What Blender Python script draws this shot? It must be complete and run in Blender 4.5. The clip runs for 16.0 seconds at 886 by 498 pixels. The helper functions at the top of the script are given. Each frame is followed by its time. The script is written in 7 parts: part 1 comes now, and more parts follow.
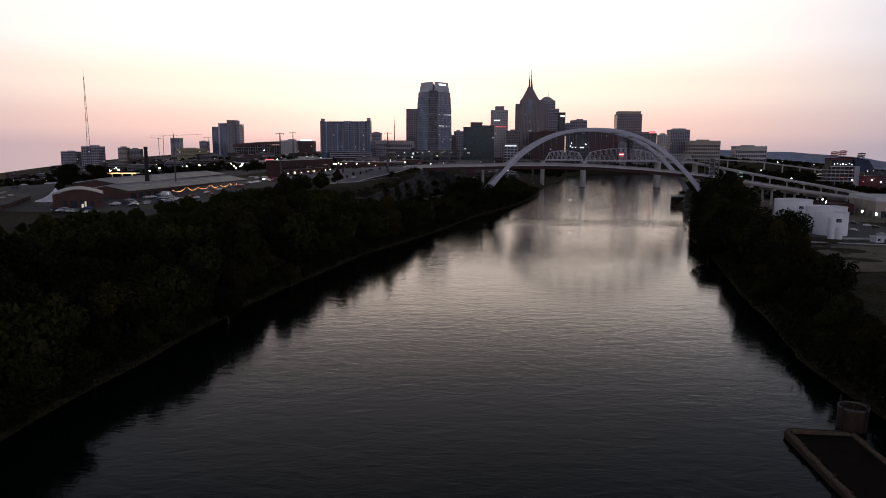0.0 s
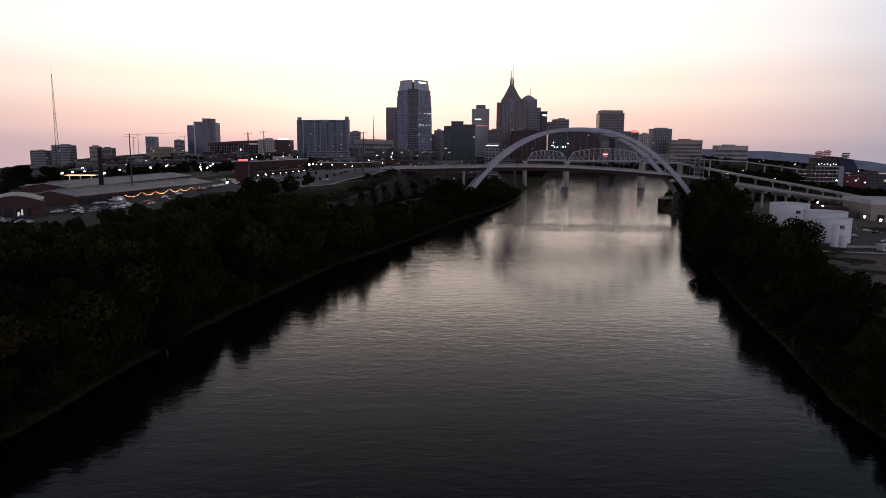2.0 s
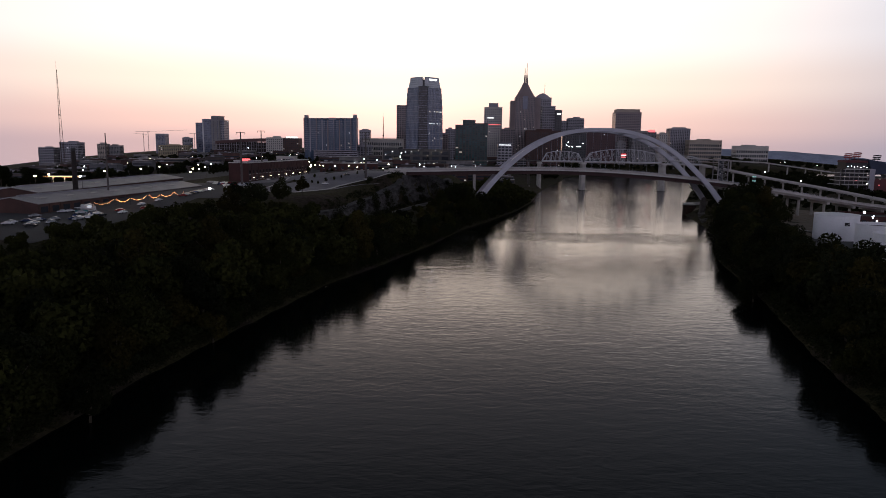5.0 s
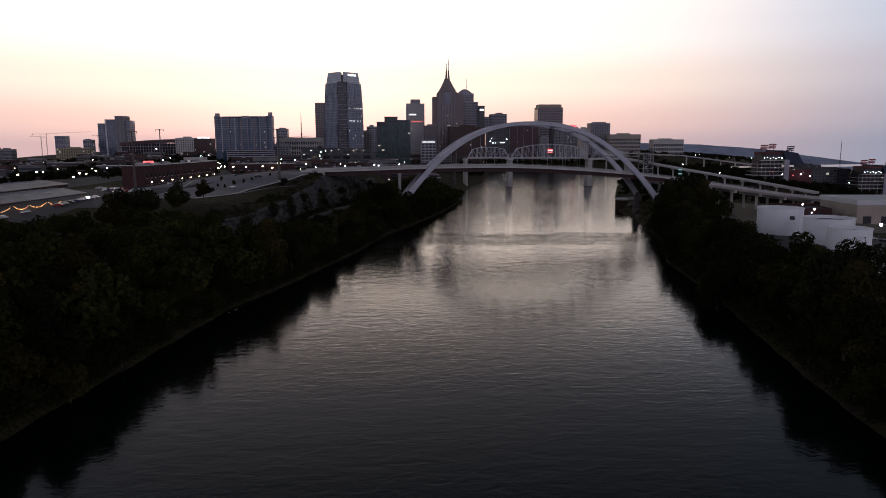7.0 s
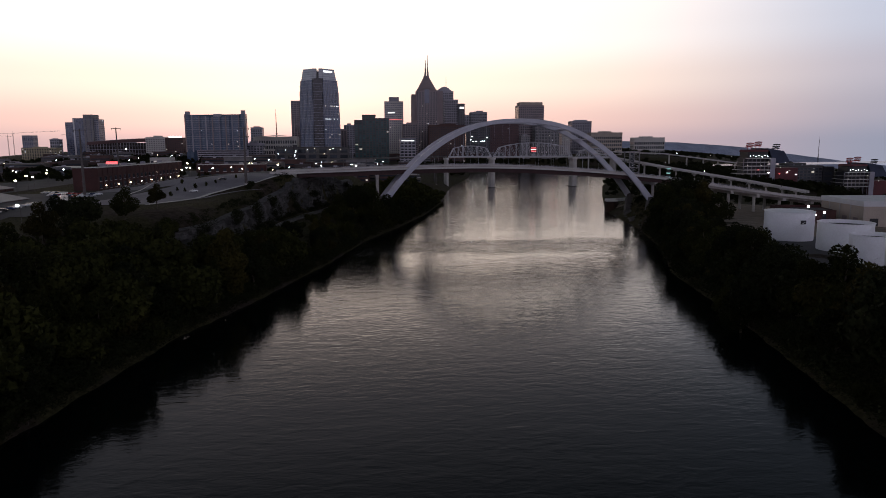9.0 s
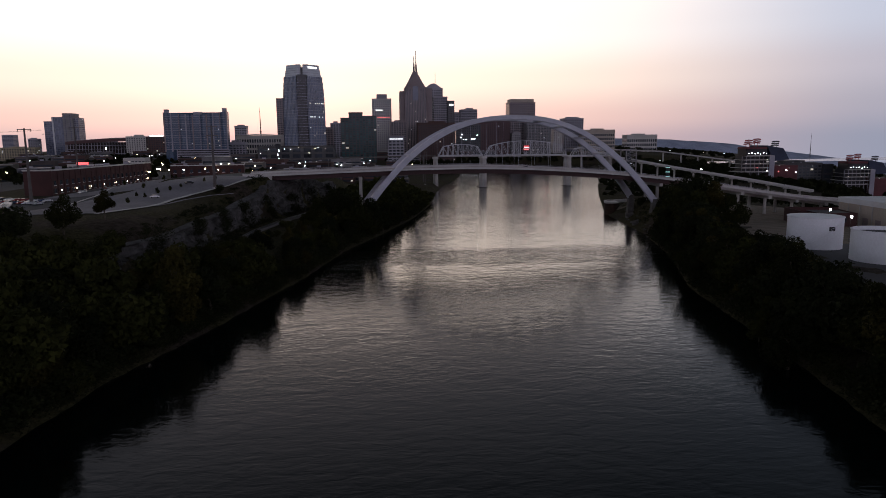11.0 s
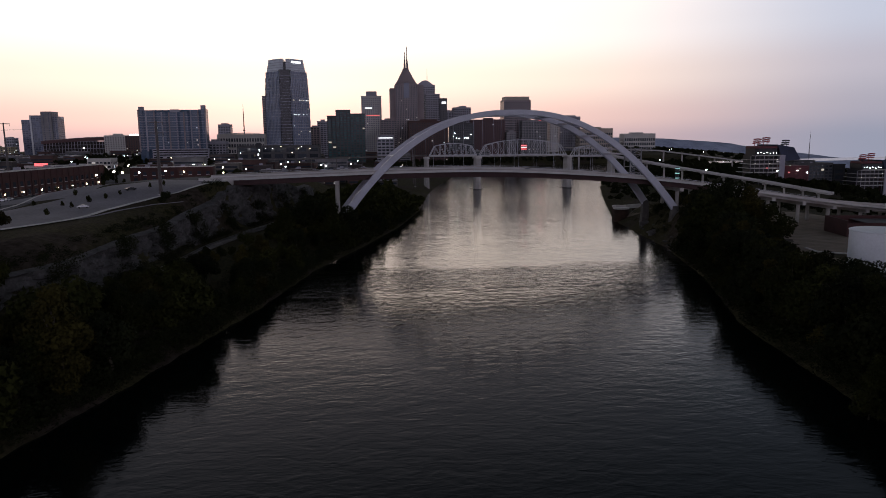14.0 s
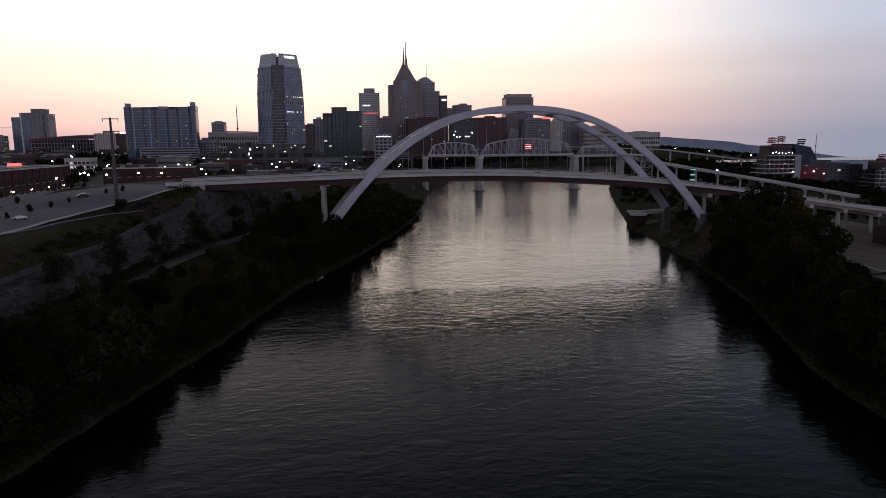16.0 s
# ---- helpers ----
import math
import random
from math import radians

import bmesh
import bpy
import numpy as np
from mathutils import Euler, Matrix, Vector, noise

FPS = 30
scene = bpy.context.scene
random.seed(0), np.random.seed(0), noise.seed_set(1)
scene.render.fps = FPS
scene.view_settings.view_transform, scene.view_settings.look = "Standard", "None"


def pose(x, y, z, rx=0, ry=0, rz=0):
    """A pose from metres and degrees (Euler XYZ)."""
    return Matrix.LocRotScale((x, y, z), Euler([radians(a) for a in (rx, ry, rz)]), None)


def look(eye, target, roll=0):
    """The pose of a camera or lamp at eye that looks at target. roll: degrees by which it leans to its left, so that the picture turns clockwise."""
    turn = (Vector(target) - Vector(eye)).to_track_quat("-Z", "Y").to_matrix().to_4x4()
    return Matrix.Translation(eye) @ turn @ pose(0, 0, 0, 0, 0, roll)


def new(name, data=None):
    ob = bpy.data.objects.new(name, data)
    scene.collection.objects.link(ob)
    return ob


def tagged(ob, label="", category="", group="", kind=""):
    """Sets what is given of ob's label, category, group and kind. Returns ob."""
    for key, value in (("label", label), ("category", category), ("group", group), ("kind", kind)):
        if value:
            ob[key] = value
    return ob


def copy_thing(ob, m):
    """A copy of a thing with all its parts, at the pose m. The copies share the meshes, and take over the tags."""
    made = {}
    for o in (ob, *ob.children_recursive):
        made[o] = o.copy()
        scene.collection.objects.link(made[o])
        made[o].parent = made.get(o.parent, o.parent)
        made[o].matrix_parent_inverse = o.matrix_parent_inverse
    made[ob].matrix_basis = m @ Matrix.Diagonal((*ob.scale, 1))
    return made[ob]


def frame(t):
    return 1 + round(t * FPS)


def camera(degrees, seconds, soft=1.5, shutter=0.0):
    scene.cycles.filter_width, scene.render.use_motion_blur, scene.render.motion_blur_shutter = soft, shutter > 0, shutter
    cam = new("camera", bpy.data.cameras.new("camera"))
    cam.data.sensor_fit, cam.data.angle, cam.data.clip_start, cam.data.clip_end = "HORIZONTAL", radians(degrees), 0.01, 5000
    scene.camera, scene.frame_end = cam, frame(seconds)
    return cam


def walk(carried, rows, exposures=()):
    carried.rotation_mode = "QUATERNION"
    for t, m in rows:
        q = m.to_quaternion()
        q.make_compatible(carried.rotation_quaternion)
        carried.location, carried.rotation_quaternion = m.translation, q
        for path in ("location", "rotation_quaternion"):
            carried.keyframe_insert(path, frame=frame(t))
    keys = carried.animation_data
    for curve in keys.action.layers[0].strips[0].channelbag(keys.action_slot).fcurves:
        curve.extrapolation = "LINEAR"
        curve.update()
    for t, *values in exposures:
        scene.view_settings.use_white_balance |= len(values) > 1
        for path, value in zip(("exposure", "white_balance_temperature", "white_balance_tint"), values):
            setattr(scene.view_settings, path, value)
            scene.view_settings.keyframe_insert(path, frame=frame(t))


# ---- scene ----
cam = camera(66.4, 16.0, soft=0.8)
PATH = [
    (0, (2.61, -16.95, 52.11), (-1.85, 81.89, 37.47), 0.47),
    (0.5, (3.44, -11.26, 52.36), (-1.57, 87.55, 37.71), 0.88),
    (1, (3.00, -4.36, 52.82), (1.83, 94.56, 38.15), 0.39),
    (1.5, (3.25, 2.19, 53.09), (1.80, 101.10, 38.41), 0.50),
    (2, (3.29, 10.14, 53.57), (1.55, 109.03, 38.77), 0.51),
    (2.5, (3.16, 17.46, 54.00), (1.17, 116.33, 39.05), 0.56),
    (3, (3.44, 24.97, 54.48), (1.09, 123.80, 39.39), 0.54),
    (5.5, (5.13, 58.48, 56.10), (1.60, 157.28, 41.00), 0.82),
    (6, (3.93, 69.12, 55.46), (6.88, 167.91, 40.32), 0.26),
    (6.5, (3.81, 77.71, 55.12), (7.85, 176.45, 39.88), 0.22),
    (7, (3.76, 86.74, 54.99), (11.30, 185.26, 39.68), -0.12),
    (7.5, (3.48, 95.09, 54.94), (13.35, 193.40, 39.60), -0.30),
    (8, (3.89, 102.44, 55.09), (13.88, 200.72, 39.68), -0.25),
    (8.5, (4.39, 110.31, 55.14), (14.67, 208.55, 39.68), -0.28),
    (9, (5.13, 118.54, 55.32), (15.64, 216.74, 39.79), -0.27),
    (11.5, (10.97, 161.85, 55.93), (23.12, 259.83, 40.01), -0.52),
    (12, (12.49, 170.84, 55.71), (24.76, 268.79, 39.75), -0.51),
    (12.5, (13.94, 179.52, 55.52), (26.42, 277.44, 39.54), -0.54),
    (13, (15.29, 188.60, 55.37), (27.97, 286.50, 39.37), -0.55),
    (13.5, (16.60, 198.09, 55.32), (29.38, 295.98, 39.36), -0.54),
    (14, (18.39, 207.40, 55.47), (31.26, 305.28, 39.50), -0.52),
    (14.5, (20.26, 216.72, 55.60), (33.14, 314.57, 39.51), -0.55),
    (15, (22.13, 225.90, 55.75), (34.93, 323.75, 39.57), -0.58),
    (15.5, (23.51, 235.90, 55.96), (36.31, 333.74, 39.74), -0.53),
    (16, (24.00, 247.56, 56.04), (36.86, 345.40, 39.82), -0.45),
]
walk(cam, [(t, look(eye, target, roll)) for t, eye, target, roll in PATH])

# ---------------------------------------------------------------- sky and light: after sunset, the glow ahead over the town
SUN_ELEVATION = radians(0.5)
SUN_TURN = radians(-6)          # the glow lies a little left of the river's line

world = bpy.data.worlds.new("dusk_sky")
scene.world = world
world.use_nodes = True
wn = world.node_tree
sky = wn.nodes.new("ShaderNodeTexSky")
sky.sky_type = "NISHITA"
sky.sun_disc = False
sky.sun_elevation = SUN_ELEVATION
sky.sun_rotation = SUN_TURN
sky.altitude = 120
sky.air_density = 1.0
sky.dust_density = 2.0
sky.ozone_density = 1.5
thin = wn.nodes.new("ShaderNodeHueSaturation")
thin.inputs["Saturation"].default_value = 0.6
thin.inputs["Value"].default_value = 0.55
wn.links.new(sky.outputs["Color"], thin.inputs["Color"])


def sky_ramp(stops):
    r = wn.nodes.new("ShaderNodeValToRGB")
    r.color_ramp.interpolation = "EASE"
    while len(r.color_ramp.elements) < len(stops):
        r.color_ramp.elements.new(0.5)
    for e, (at, c) in zip(r.color_ramp.elements, stops):
        e.position, e.color = at, (*c, 1)
    return r


where = wn.nodes.new("ShaderNodeTexCoord")
xyz = wn.nodes.new("ShaderNodeSeparateXYZ")
wn.links.new(where.outputs["Generated"], xyz.inputs[0])
# haze towards the glow and away from it, by height above the horizon
glow = sky_ramp([(0.0, (0.55, 0.375, 0.375)), (0.03, (0.69, 0.46, 0.415)), (0.085, (0.86, 0.67, 0.565)), (0.145, (1.0, 0.855, 0.765)),
                 (0.205, (1.1, 0.92, 0.79)), (0.27, (0.37, 0.32, 0.315)), (0.36, (0.155, 0.148, 0.168)), (0.55, (0.050, 0.053, 0.066)), (1.0, (0.036, 0.041, 0.054))])
away = sky_ramp([(0.0, (0.25, 0.265, 0.345)), (0.04, (0.30, 0.295, 0.37)), (0.09, (0.375, 0.355, 0.43)), (0.15, (0.42, 0.44, 0.54)),
                 (0.21, (0.46, 0.51, 0.64)), (0.28, (0.20, 0.22, 0.28)), (0.36, (0.066, 0.078, 0.105)), (0.55, (0.010, 0.014, 0.020)), (1.0, (0.036, 0.041, 0.054))])
east = sky_ramp([(0.0, (0.18, 0.18, 0.23)), (0.06, (0.47, 0.42, 0.57)), (0.14, (0.73, 0.65, 0.84)), (0.26, (0.53, 0.51, 0.69)),
                 (0.42, (0.13, 0.14, 0.19)), (0.65, (0.028, 0.032, 0.044)), (1.0, (0.036, 0.041, 0.054))])
for r in (glow, away, east):
    wn.links.new(xyz.outputs["Z"], r.inputs["Fac"])
side = wn.nodes.new("ShaderNodeVectorMath")
side.operation = "DOT_PRODUCT"
side.inputs[1].default_value = (math.sin(SUN_TURN), math.cos(SUN_TURN), 0)
wn.links.new(where.outputs["Generated"], side.inputs[0])
near_glow = wn.nodes.new("ShaderNodeMapRange")
near_glow.interpolation_type = "SMOOTHSTEP"
near_glow.inputs["From Min"].default_value = 0.69
near_glow.inputs["From Max"].default_value = 0.975
wn.links.new(side.outputs["Value"], near_glow.inputs["Value"])
haze = wn.nodes.new("ShaderNodeMix")
haze.data_type = "RGBA"
wn.links.new(near_glow.outputs[0], haze.inputs["Factor"])
wn.links.new(away.outputs["Color"], haze.inputs["A"])
wn.links.new(glow.outputs["Color"], haze.inputs["B"])
far_side = wn.nodes.new("ShaderNodeMapRange")        # the eastern sky still holds the afterglow's pink belt
far_side.interpolation_type = "SMOOTHSTEP"
far_side.inputs["From Min"].default_value = 0.25
far_side.inputs["From Max"].default_value = -0.6
wn.links.new(side.outputs["Value"], far_side.inputs["Value"])
belt = wn.nodes.new("ShaderNodeMix")
belt.data_type = "RGBA"
wn.links.new(far_side.outputs[0], belt.inputs["Factor"])
wn.links.new(haze.outputs["Result"], belt.inputs["A"])
wn.links.new(east.outputs["Color"], belt.inputs["B"])
full = wn.nodes.new("ShaderNodeMix")
full.data_type = "RGBA"
full.inputs["Factor"].default_value = 0.08
wn.links.new(belt.outputs["Result"], full.inputs["A"])
wn.links.new(thin.outputs["Color"], full.inputs["B"])
wn.links.new(full.outputs["Result"], wn.nodes["Background"].inputs["Color"])
wn.nodes["Background"].inputs["Strength"].default_value = 1.35

sun_data = bpy.data.lights.new("sun", "SUN")
sun_data.energy = 0.03
sun_data.angle = radians(10)
sun_data.color = (1.0, 0.72, 0.5)
sun = new("sun", sun_data)
sun.matrix_world = look((0, 0, 0), (-math.sin(SUN_TURN), -math.cos(SUN_TURN), -math.tan(radians(2.0))))

# ---------------------------------------------------------------- materials
def material(name, colour, rough=0.8, metal=0.0, var=0.25, scale=1.0, fine=12.0, bump=0.0, bump_scale=None,
             tint=None, per_object=0.0, spec=0.5, island=0.0):
    """A surface with two scales of variation: large stains and fine grain; sizes in metres (1 / scale)."""
    m = bpy.data.materials.new(name)
    m.use_nodes = True
    nt = m.node_tree
    b = nt.nodes["Principled BSDF"]
    b.inputs["Roughness"].default_value = rough
    b.inputs["Metallic"].default_value = metal
    b.inputs["Specular IOR Level"].default_value = spec
    geo = nt.nodes.new("ShaderNodeTexCoord")
    big = nt.nodes.new("ShaderNodeTexNoise")
    big.inputs["Scale"].default_value = scale
    big.inputs["Detail"].default_value = 4
    small = nt.nodes.new("ShaderNodeTexNoise")
    small.inputs["Scale"].default_value = scale * fine
    small.inputs["Detail"].default_value = 3
    for n in (big, small):
        nt.links.new(geo.outputs["Object"], n.inputs["Vector"])
    mix = nt.nodes.new("ShaderNodeMath")
    mix.operation = "MULTIPLY_ADD"
    mix.inputs[1].default_value = 0.6
    nt.links.new(big.outputs["Fac"], mix.inputs[0])
    half = nt.nodes.new("ShaderNodeMath")
    half.operation = "MULTIPLY"
    half.inputs[1].default_value = 0.4
    nt.links.new(small.outputs["Fac"], half.inputs[0])
    nt.links.new(half.outputs[0], mix.inputs[2])
    ramp = nt.nodes.new("ShaderNodeValToRGB")
    c = Vector(colour)
    other = Vector(tint) if tint else c * (1 - 2 * var)
    ramp.color_ramp.elements[0].position = 0.32
    ramp.color_ramp.elements[1].position = 0.68
    ramp.color_ramp.elements[0].color = (*[max(0, v) for v in other], 1)
    ramp.color_ramp.elements[1].color = (*[min(1, v * (1 + 0.5 * var)) for v in c], 1)
    nt.links.new(mix.outputs[0], ramp.inputs["Fac"])
    out = ramp.outputs["Color"]
    for amount, kind in ((per_object, "object"), (island, "island")):
        if amount:
            if kind == "object":
                src = nt.nodes.new("ShaderNodeObjectInfo").outputs["Random"]
            else:
                src = nt.nodes.new("ShaderNodeNewGeometry").outputs["Random Per Island"]
            mr = nt.nodes.new("ShaderNodeMapRange")
            mr.inputs["To Min"].default_value = 1 - amount
            mr.inputs["To Max"].default_value = 1 + amount
            nt.links.new(src, mr.inputs["Value"])
            hsv = nt.nodes.new("ShaderNodeHueSaturation")
            nt.links.new(mr.outputs[0], hsv.inputs["Value"])
            nt.links.new(out, hsv.inputs["Color"])
            out = hsv.outputs["Color"]
    nt.links.new(out, b.inputs["Base Color"])
    if bump:
        bn = nt.nodes.new("ShaderNodeTexNoise")
        bn.inputs["Scale"].default_value = bump_scale or scale * fine
        bn.inputs["Detail"].default_value = 5
        nt.links.new(geo.outputs["Object"], bn.inputs["Vector"])
        bp = nt.nodes.new("ShaderNodeBump")
        bp.inputs["Strength"].default_value = bump
        bp.inputs["Distance"].default_value = 0.3
        nt.links.new(bn.outputs["Fac"], bp.inputs["Height"])
        nt.links.new(bp.outputs["Normal"], b.inputs["Normal"])
    return m


def glowing(name, colour, strength):
    m = bpy.data.materials.new(name)
    m.use_nodes = True
    b = m.node_tree.nodes["Principled BSDF"]
    b.inputs["Base Color"].default_value = (0.8, 0.8, 0.8, 1)
    b.inputs["Emission Color"].default_value = (*colour, 1)
    b.inputs["Emission Strength"].default_value = strength
    return m


def pane_glass(name, colour, rough=0.08, var=0.5):
    """Dark window glass, each pane a little different, as the rooms behind differ."""
    m = material(name, colour, rough, 0.0, 0.2, 0.05, 8, spec=0.8, island=var)
    return m


def water_material():
    m = bpy.data.materials.new("river_water")
    m.use_nodes = True
    nt = m.node_tree
    b = nt.nodes["Principled BSDF"]
    b.inputs["Base Color"].default_value = (0.0018, 0.0036, 0.0036, 1)
    b.inputs["Roughness"].default_value = 0.10
    b.inputs["IOR"].default_value = 1.333
    tc = nt.nodes.new("ShaderNodeTexCoord")
    mp = nt.nodes.new("ShaderNodeMapping")
    mp.inputs["Scale"].default_value = (0.55, 1.0, 1.0)
    mp.inputs["Rotation"].default_value = (0, 0, radians(-6))
    nt.links.new(tc.outputs["Object"], mp.inputs["Vector"])
    total = None
    for scale, amp in ((0.06, 0.30), (0.35, 0.26), (1.1, 0.09)):
        n = nt.nodes.new("ShaderNodeTexNoise")
        n.inputs["Scale"].default_value = scale
        n.inputs["Detail"].default_value = 2
        n.inputs["Distortion"].default_value = 0.6
        nt.links.new(mp.outputs[0], n.inputs["Vector"])
        k = nt.nodes.new("ShaderNodeMath")
        k.operation = "MULTIPLY_ADD"
        k.inputs[1].default_value = amp
        nt.links.new(n.outputs["Fac"], k.inputs[0])
        if total:
            nt.links.new(total, k.inputs[2])
        else:
            k.inputs[2].default_value = 0.0
        total = k.outputs[0]
    bp = nt.nodes.new("ShaderNodeBump")
    bp.inputs["Strength"].default_value = 1.0
    bp.inputs["Distance"].default_value = 0.45
    # wind-ruffled upstream, a line of steep ripples, then slacker water before the bridge
    along = nt.nodes.new("ShaderNodeSeparateXYZ")
    nt.links.new(tc.outputs["Object"], along.inputs[0])
    wander = nt.nodes.new("ShaderNodeTexNoise")
    wander.inputs["Scale"].default_value = 0.045
    nt.links.new(tc.outputs["Object"], wander.inputs["Vector"])
    shift = nt.nodes.new("ShaderNodeMath")
    shift.operation = "MULTIPLY_ADD"
    shift.inputs[1].default_value = 24.0
    nt.links.new(wander.outputs["Fac"], shift.inputs[0])
    nt.links.new(along.outputs["Y"], shift.inputs[2])
    reach = nt.nodes.new("ShaderNodeMapRange")
    reach.inputs["From Min"].default_value, reach.inputs["From Max"].default_value = 200.0, 920.0
    nt.links.new(shift.outputs[0], reach.inputs["Value"])
    chop = nt.nodes.new("ShaderNodeValToRGB")
    for at, v in ((0.16, 0.55), (0.24, 0.75), (0.362, 1.0), (0.382, 2.6), (0.412, 2.9), (0.432, 0.9), (0.56, 1.1), (0.72, 1.6)):
        chop.color_ramp.elements.new(at).color = (v, v, v, 1)
    for e, v in ((chop.color_ramp.elements[0], 0.42), (chop.color_ramp.elements[-1], 1.6)):
        e.color = (v, v, v, 1)
    nt.links.new(reach.outputs[0], chop.inputs["Fac"])
    high = nt.nodes.new("ShaderNodeMath")
    high.operation = "MULTIPLY"
    nt.links.new(total, high.inputs[0])
    nt.links.new(chop.outputs["Color"], high.inputs[1])
    nt.links.new(high.outputs[0], bp.inputs["Height"])
    nt.links.new(bp.outputs["Normal"], b.inputs["Normal"])
    return m


def ground_material():
    """Grass, dirt and, where it is steep, layered limestone."""
    m = bpy.data.materials.new("ground_cover")
    m.use_nodes = True
    nt = m.node_tree
    b = nt.nodes["Principled BSDF"]
    b.inputs["Roughness"].default_value = 0.95
    b.inputs["Specular IOR Level"].default_value = 0.1
    tc = nt.nodes.new("ShaderNodeTexCoord")
    def noise_at(scale, detail=5):
        n = nt.nodes.new("ShaderNodeTexNoise")
        n.inputs["Scale"].default_value = scale
        n.inputs["Detail"].default_value = detail
        nt.links.new(tc.outputs["Object"], n.inputs["Vector"])
        return n.outputs["Fac"]
    def two(fac, a, bcol, lo, hi):
        r = nt.nodes.new("ShaderNodeValToRGB")
        r.color_ramp.elements[0].position, r.color_ramp.elements[1].position = lo, hi
        r.color_ramp.elements[0].color, r.color_ramp.elements[1].color = (*a, 1), (*bcol, 1)
        nt.links.new(fac, r.inputs["Fac"])
        return r.outputs["Color"]
    grass = two(noise_at(0.9), (0.024, 0.024, 0.010), (0.070, 0.060, 0.028), 0.35, 0.7)
    soil = two(noise_at(0.5), (0.028, 0.022, 0.016), (0.065, 0.050, 0.038), 0.35, 0.65)
    mixa = nt.nodes.new("ShaderNodeMix")
    mixa.data_type = "RGBA"
    patch = nt.nodes.new("ShaderNodeMapRange")
    patch.inputs["From Min"].default_value, patch.inputs["From Max"].default_value = 0.5, 0.62
    nt.links.new(noise_at(0.035), patch.inputs["Value"])
    nt.links.new(patch.outputs[0], mixa.inputs["Factor"])
    nt.links.new(grass, mixa.inputs["A"])
    nt.links.new(soil, mixa.inputs["B"])
    nt.links.new(mixa.outputs["Result"], b.inputs["Base Color"])
    bp = nt.nodes.new("ShaderNodeBump")
    bp.inputs["Strength"].default_value = 0.7
    bp.inputs["Distance"].default_value = 0.5
    nt.links.new(noise_at(1.3), bp.inputs["Height"])
    nt.links.new(bp.outputs["Normal"], b.inputs["Normal"])
    return m


WATER = water_material()
GROUND = ground_material()
LEAF = [material("foliage_%s" % k, c, 0.75, 0, 0.3, 0.14, 22, spec=0.04, tint=t, per_object=0.45, island=0.18)
        for k, c, t in (("green", (0.033, 0.034, 0.009), (0.009, 0.011, 0.003)),
                        ("olive", (0.056, 0.046, 0.012), (0.014, 0.014, 0.004)),
                        ("dark", (0.021, 0.023, 0.008), (0.006, 0.008, 0.004)))]
BARK = material("bark", (0.09, 0.07, 0.05), 0.95, 0, 0.3, 2, 6, bump=0.5)
ROCK = material("limestone", (0.098, 0.092, 0.088), 0.95, 0, 0.3, 0.30, 7, bump=1.0, bump_scale=0.7, tint=(0.022, 0.021, 0.018))
ASPHALT = material("asphalt", (0.066, 0.064, 0.067), 0.9, 0, 0.22, 0.06, 20, bump=0.15)
LOT = material("worn_paving", (0.252, 0.235, 0.249), 0.9, 0, 0.2, 0.05, 20, bump=0.15)
CONCRETE = material("concrete", (0.461, 0.435, 0.397), 0.85, 0, 0.2, 0.12, 14, bump=0.15, tint=(0.282, 0.262, 0.237))
PALE = material("pale_concrete", (0.589, 0.563, 0.525), 0.85, 0, 0.15, 0.1, 14)
STEEL = material("grey_blue_steel_paint", (0.50, 0.50, 0.55), 0.42, 0.0, 0.10, 0.15, 12)
OLD_STEEL = material("weathered_truss_paint", (0.55, 0.55, 0.57), 0.6, 0.0, 0.2, 0.3, 10)
GIRDER = material("oxide_red_girder", (0.055, 0.022, 0.021), 0.7, 0, 0.2, 0.2, 10)
RAIL = material("rail_steel", (0.30, 0.29, 0.28), 0.35, 0.9, 0.1, 1, 8)
BALLAST = material("ballast", (0.14, 0.13, 0.12), 0.95, 0, 0.3, 0.6, 10, bump=0.8, bump_scale=6)
DIRT = material("brown_dirt", (0.21, 0.155, 0.115), 0.95, 0, 0.3, 0.12, 18, bump=0.6, bump_scale=2.0, tint=(0.085, 0.075, 0.045))
DARK = material("dark_metal", (0.035, 0.035, 0.038), 0.5, 0.3, 0.2, 1, 10)
POLE = material("weathered_pole_steel", (0.10, 0.085, 0.078), 0.6, 0.2, 0.2, 0.6, 10)
WHITE = material("white_tank_paint", (0.86, 0.87, 0.88), 0.55, 0, 0.05, 0.15, 10, tint=(0.74, 0.74, 0.74))
ROOF = material("grey_metal_roof", (0.40, 0.385, 0.385), 0.5, 0.15, 0.2, 0.1, 15, tint=(0.26, 0.25, 0.25))
ROOF_DARK = material("dark_roof", (0.098, 0.095, 0.095), 0.9, 0, 0.25, 0.1, 15)
WHITE_ROOF = material("white_roof_sheet", (0.66, 0.66, 0.66), 0.7, 0, 0.08, 0.1, 15)
BRICK = material("red_brick", (0.068, 0.026, 0.023), 0.9, 0, 0.25, 0.15, 20, bump=0.2, tint=(0.042, 0.018, 0.016))
BRICK_OLD = material("old_dark_brick", (0.100, 0.050, 0.040), 0.9, 0, 0.25, 0.15, 20, tint=(0.050, 0.028, 0.024))
# near black: the chimney's unlit silhouette is put into the colour
NEAR_BLACK = material("near_black_brick", (0.032, 0.024, 0.022), 0.95, 0, 0.25, 0.2, 15)
TAN = material("tan_stone", (0.462, 0.392, 0.322), 0.85, 0, 0.15, 0.08, 18)
GREYWALL = material("grey_cladding", (0.329, 0.315, 0.350), 0.7, 0, 0.12, 0.06, 18, per_object=0.15)
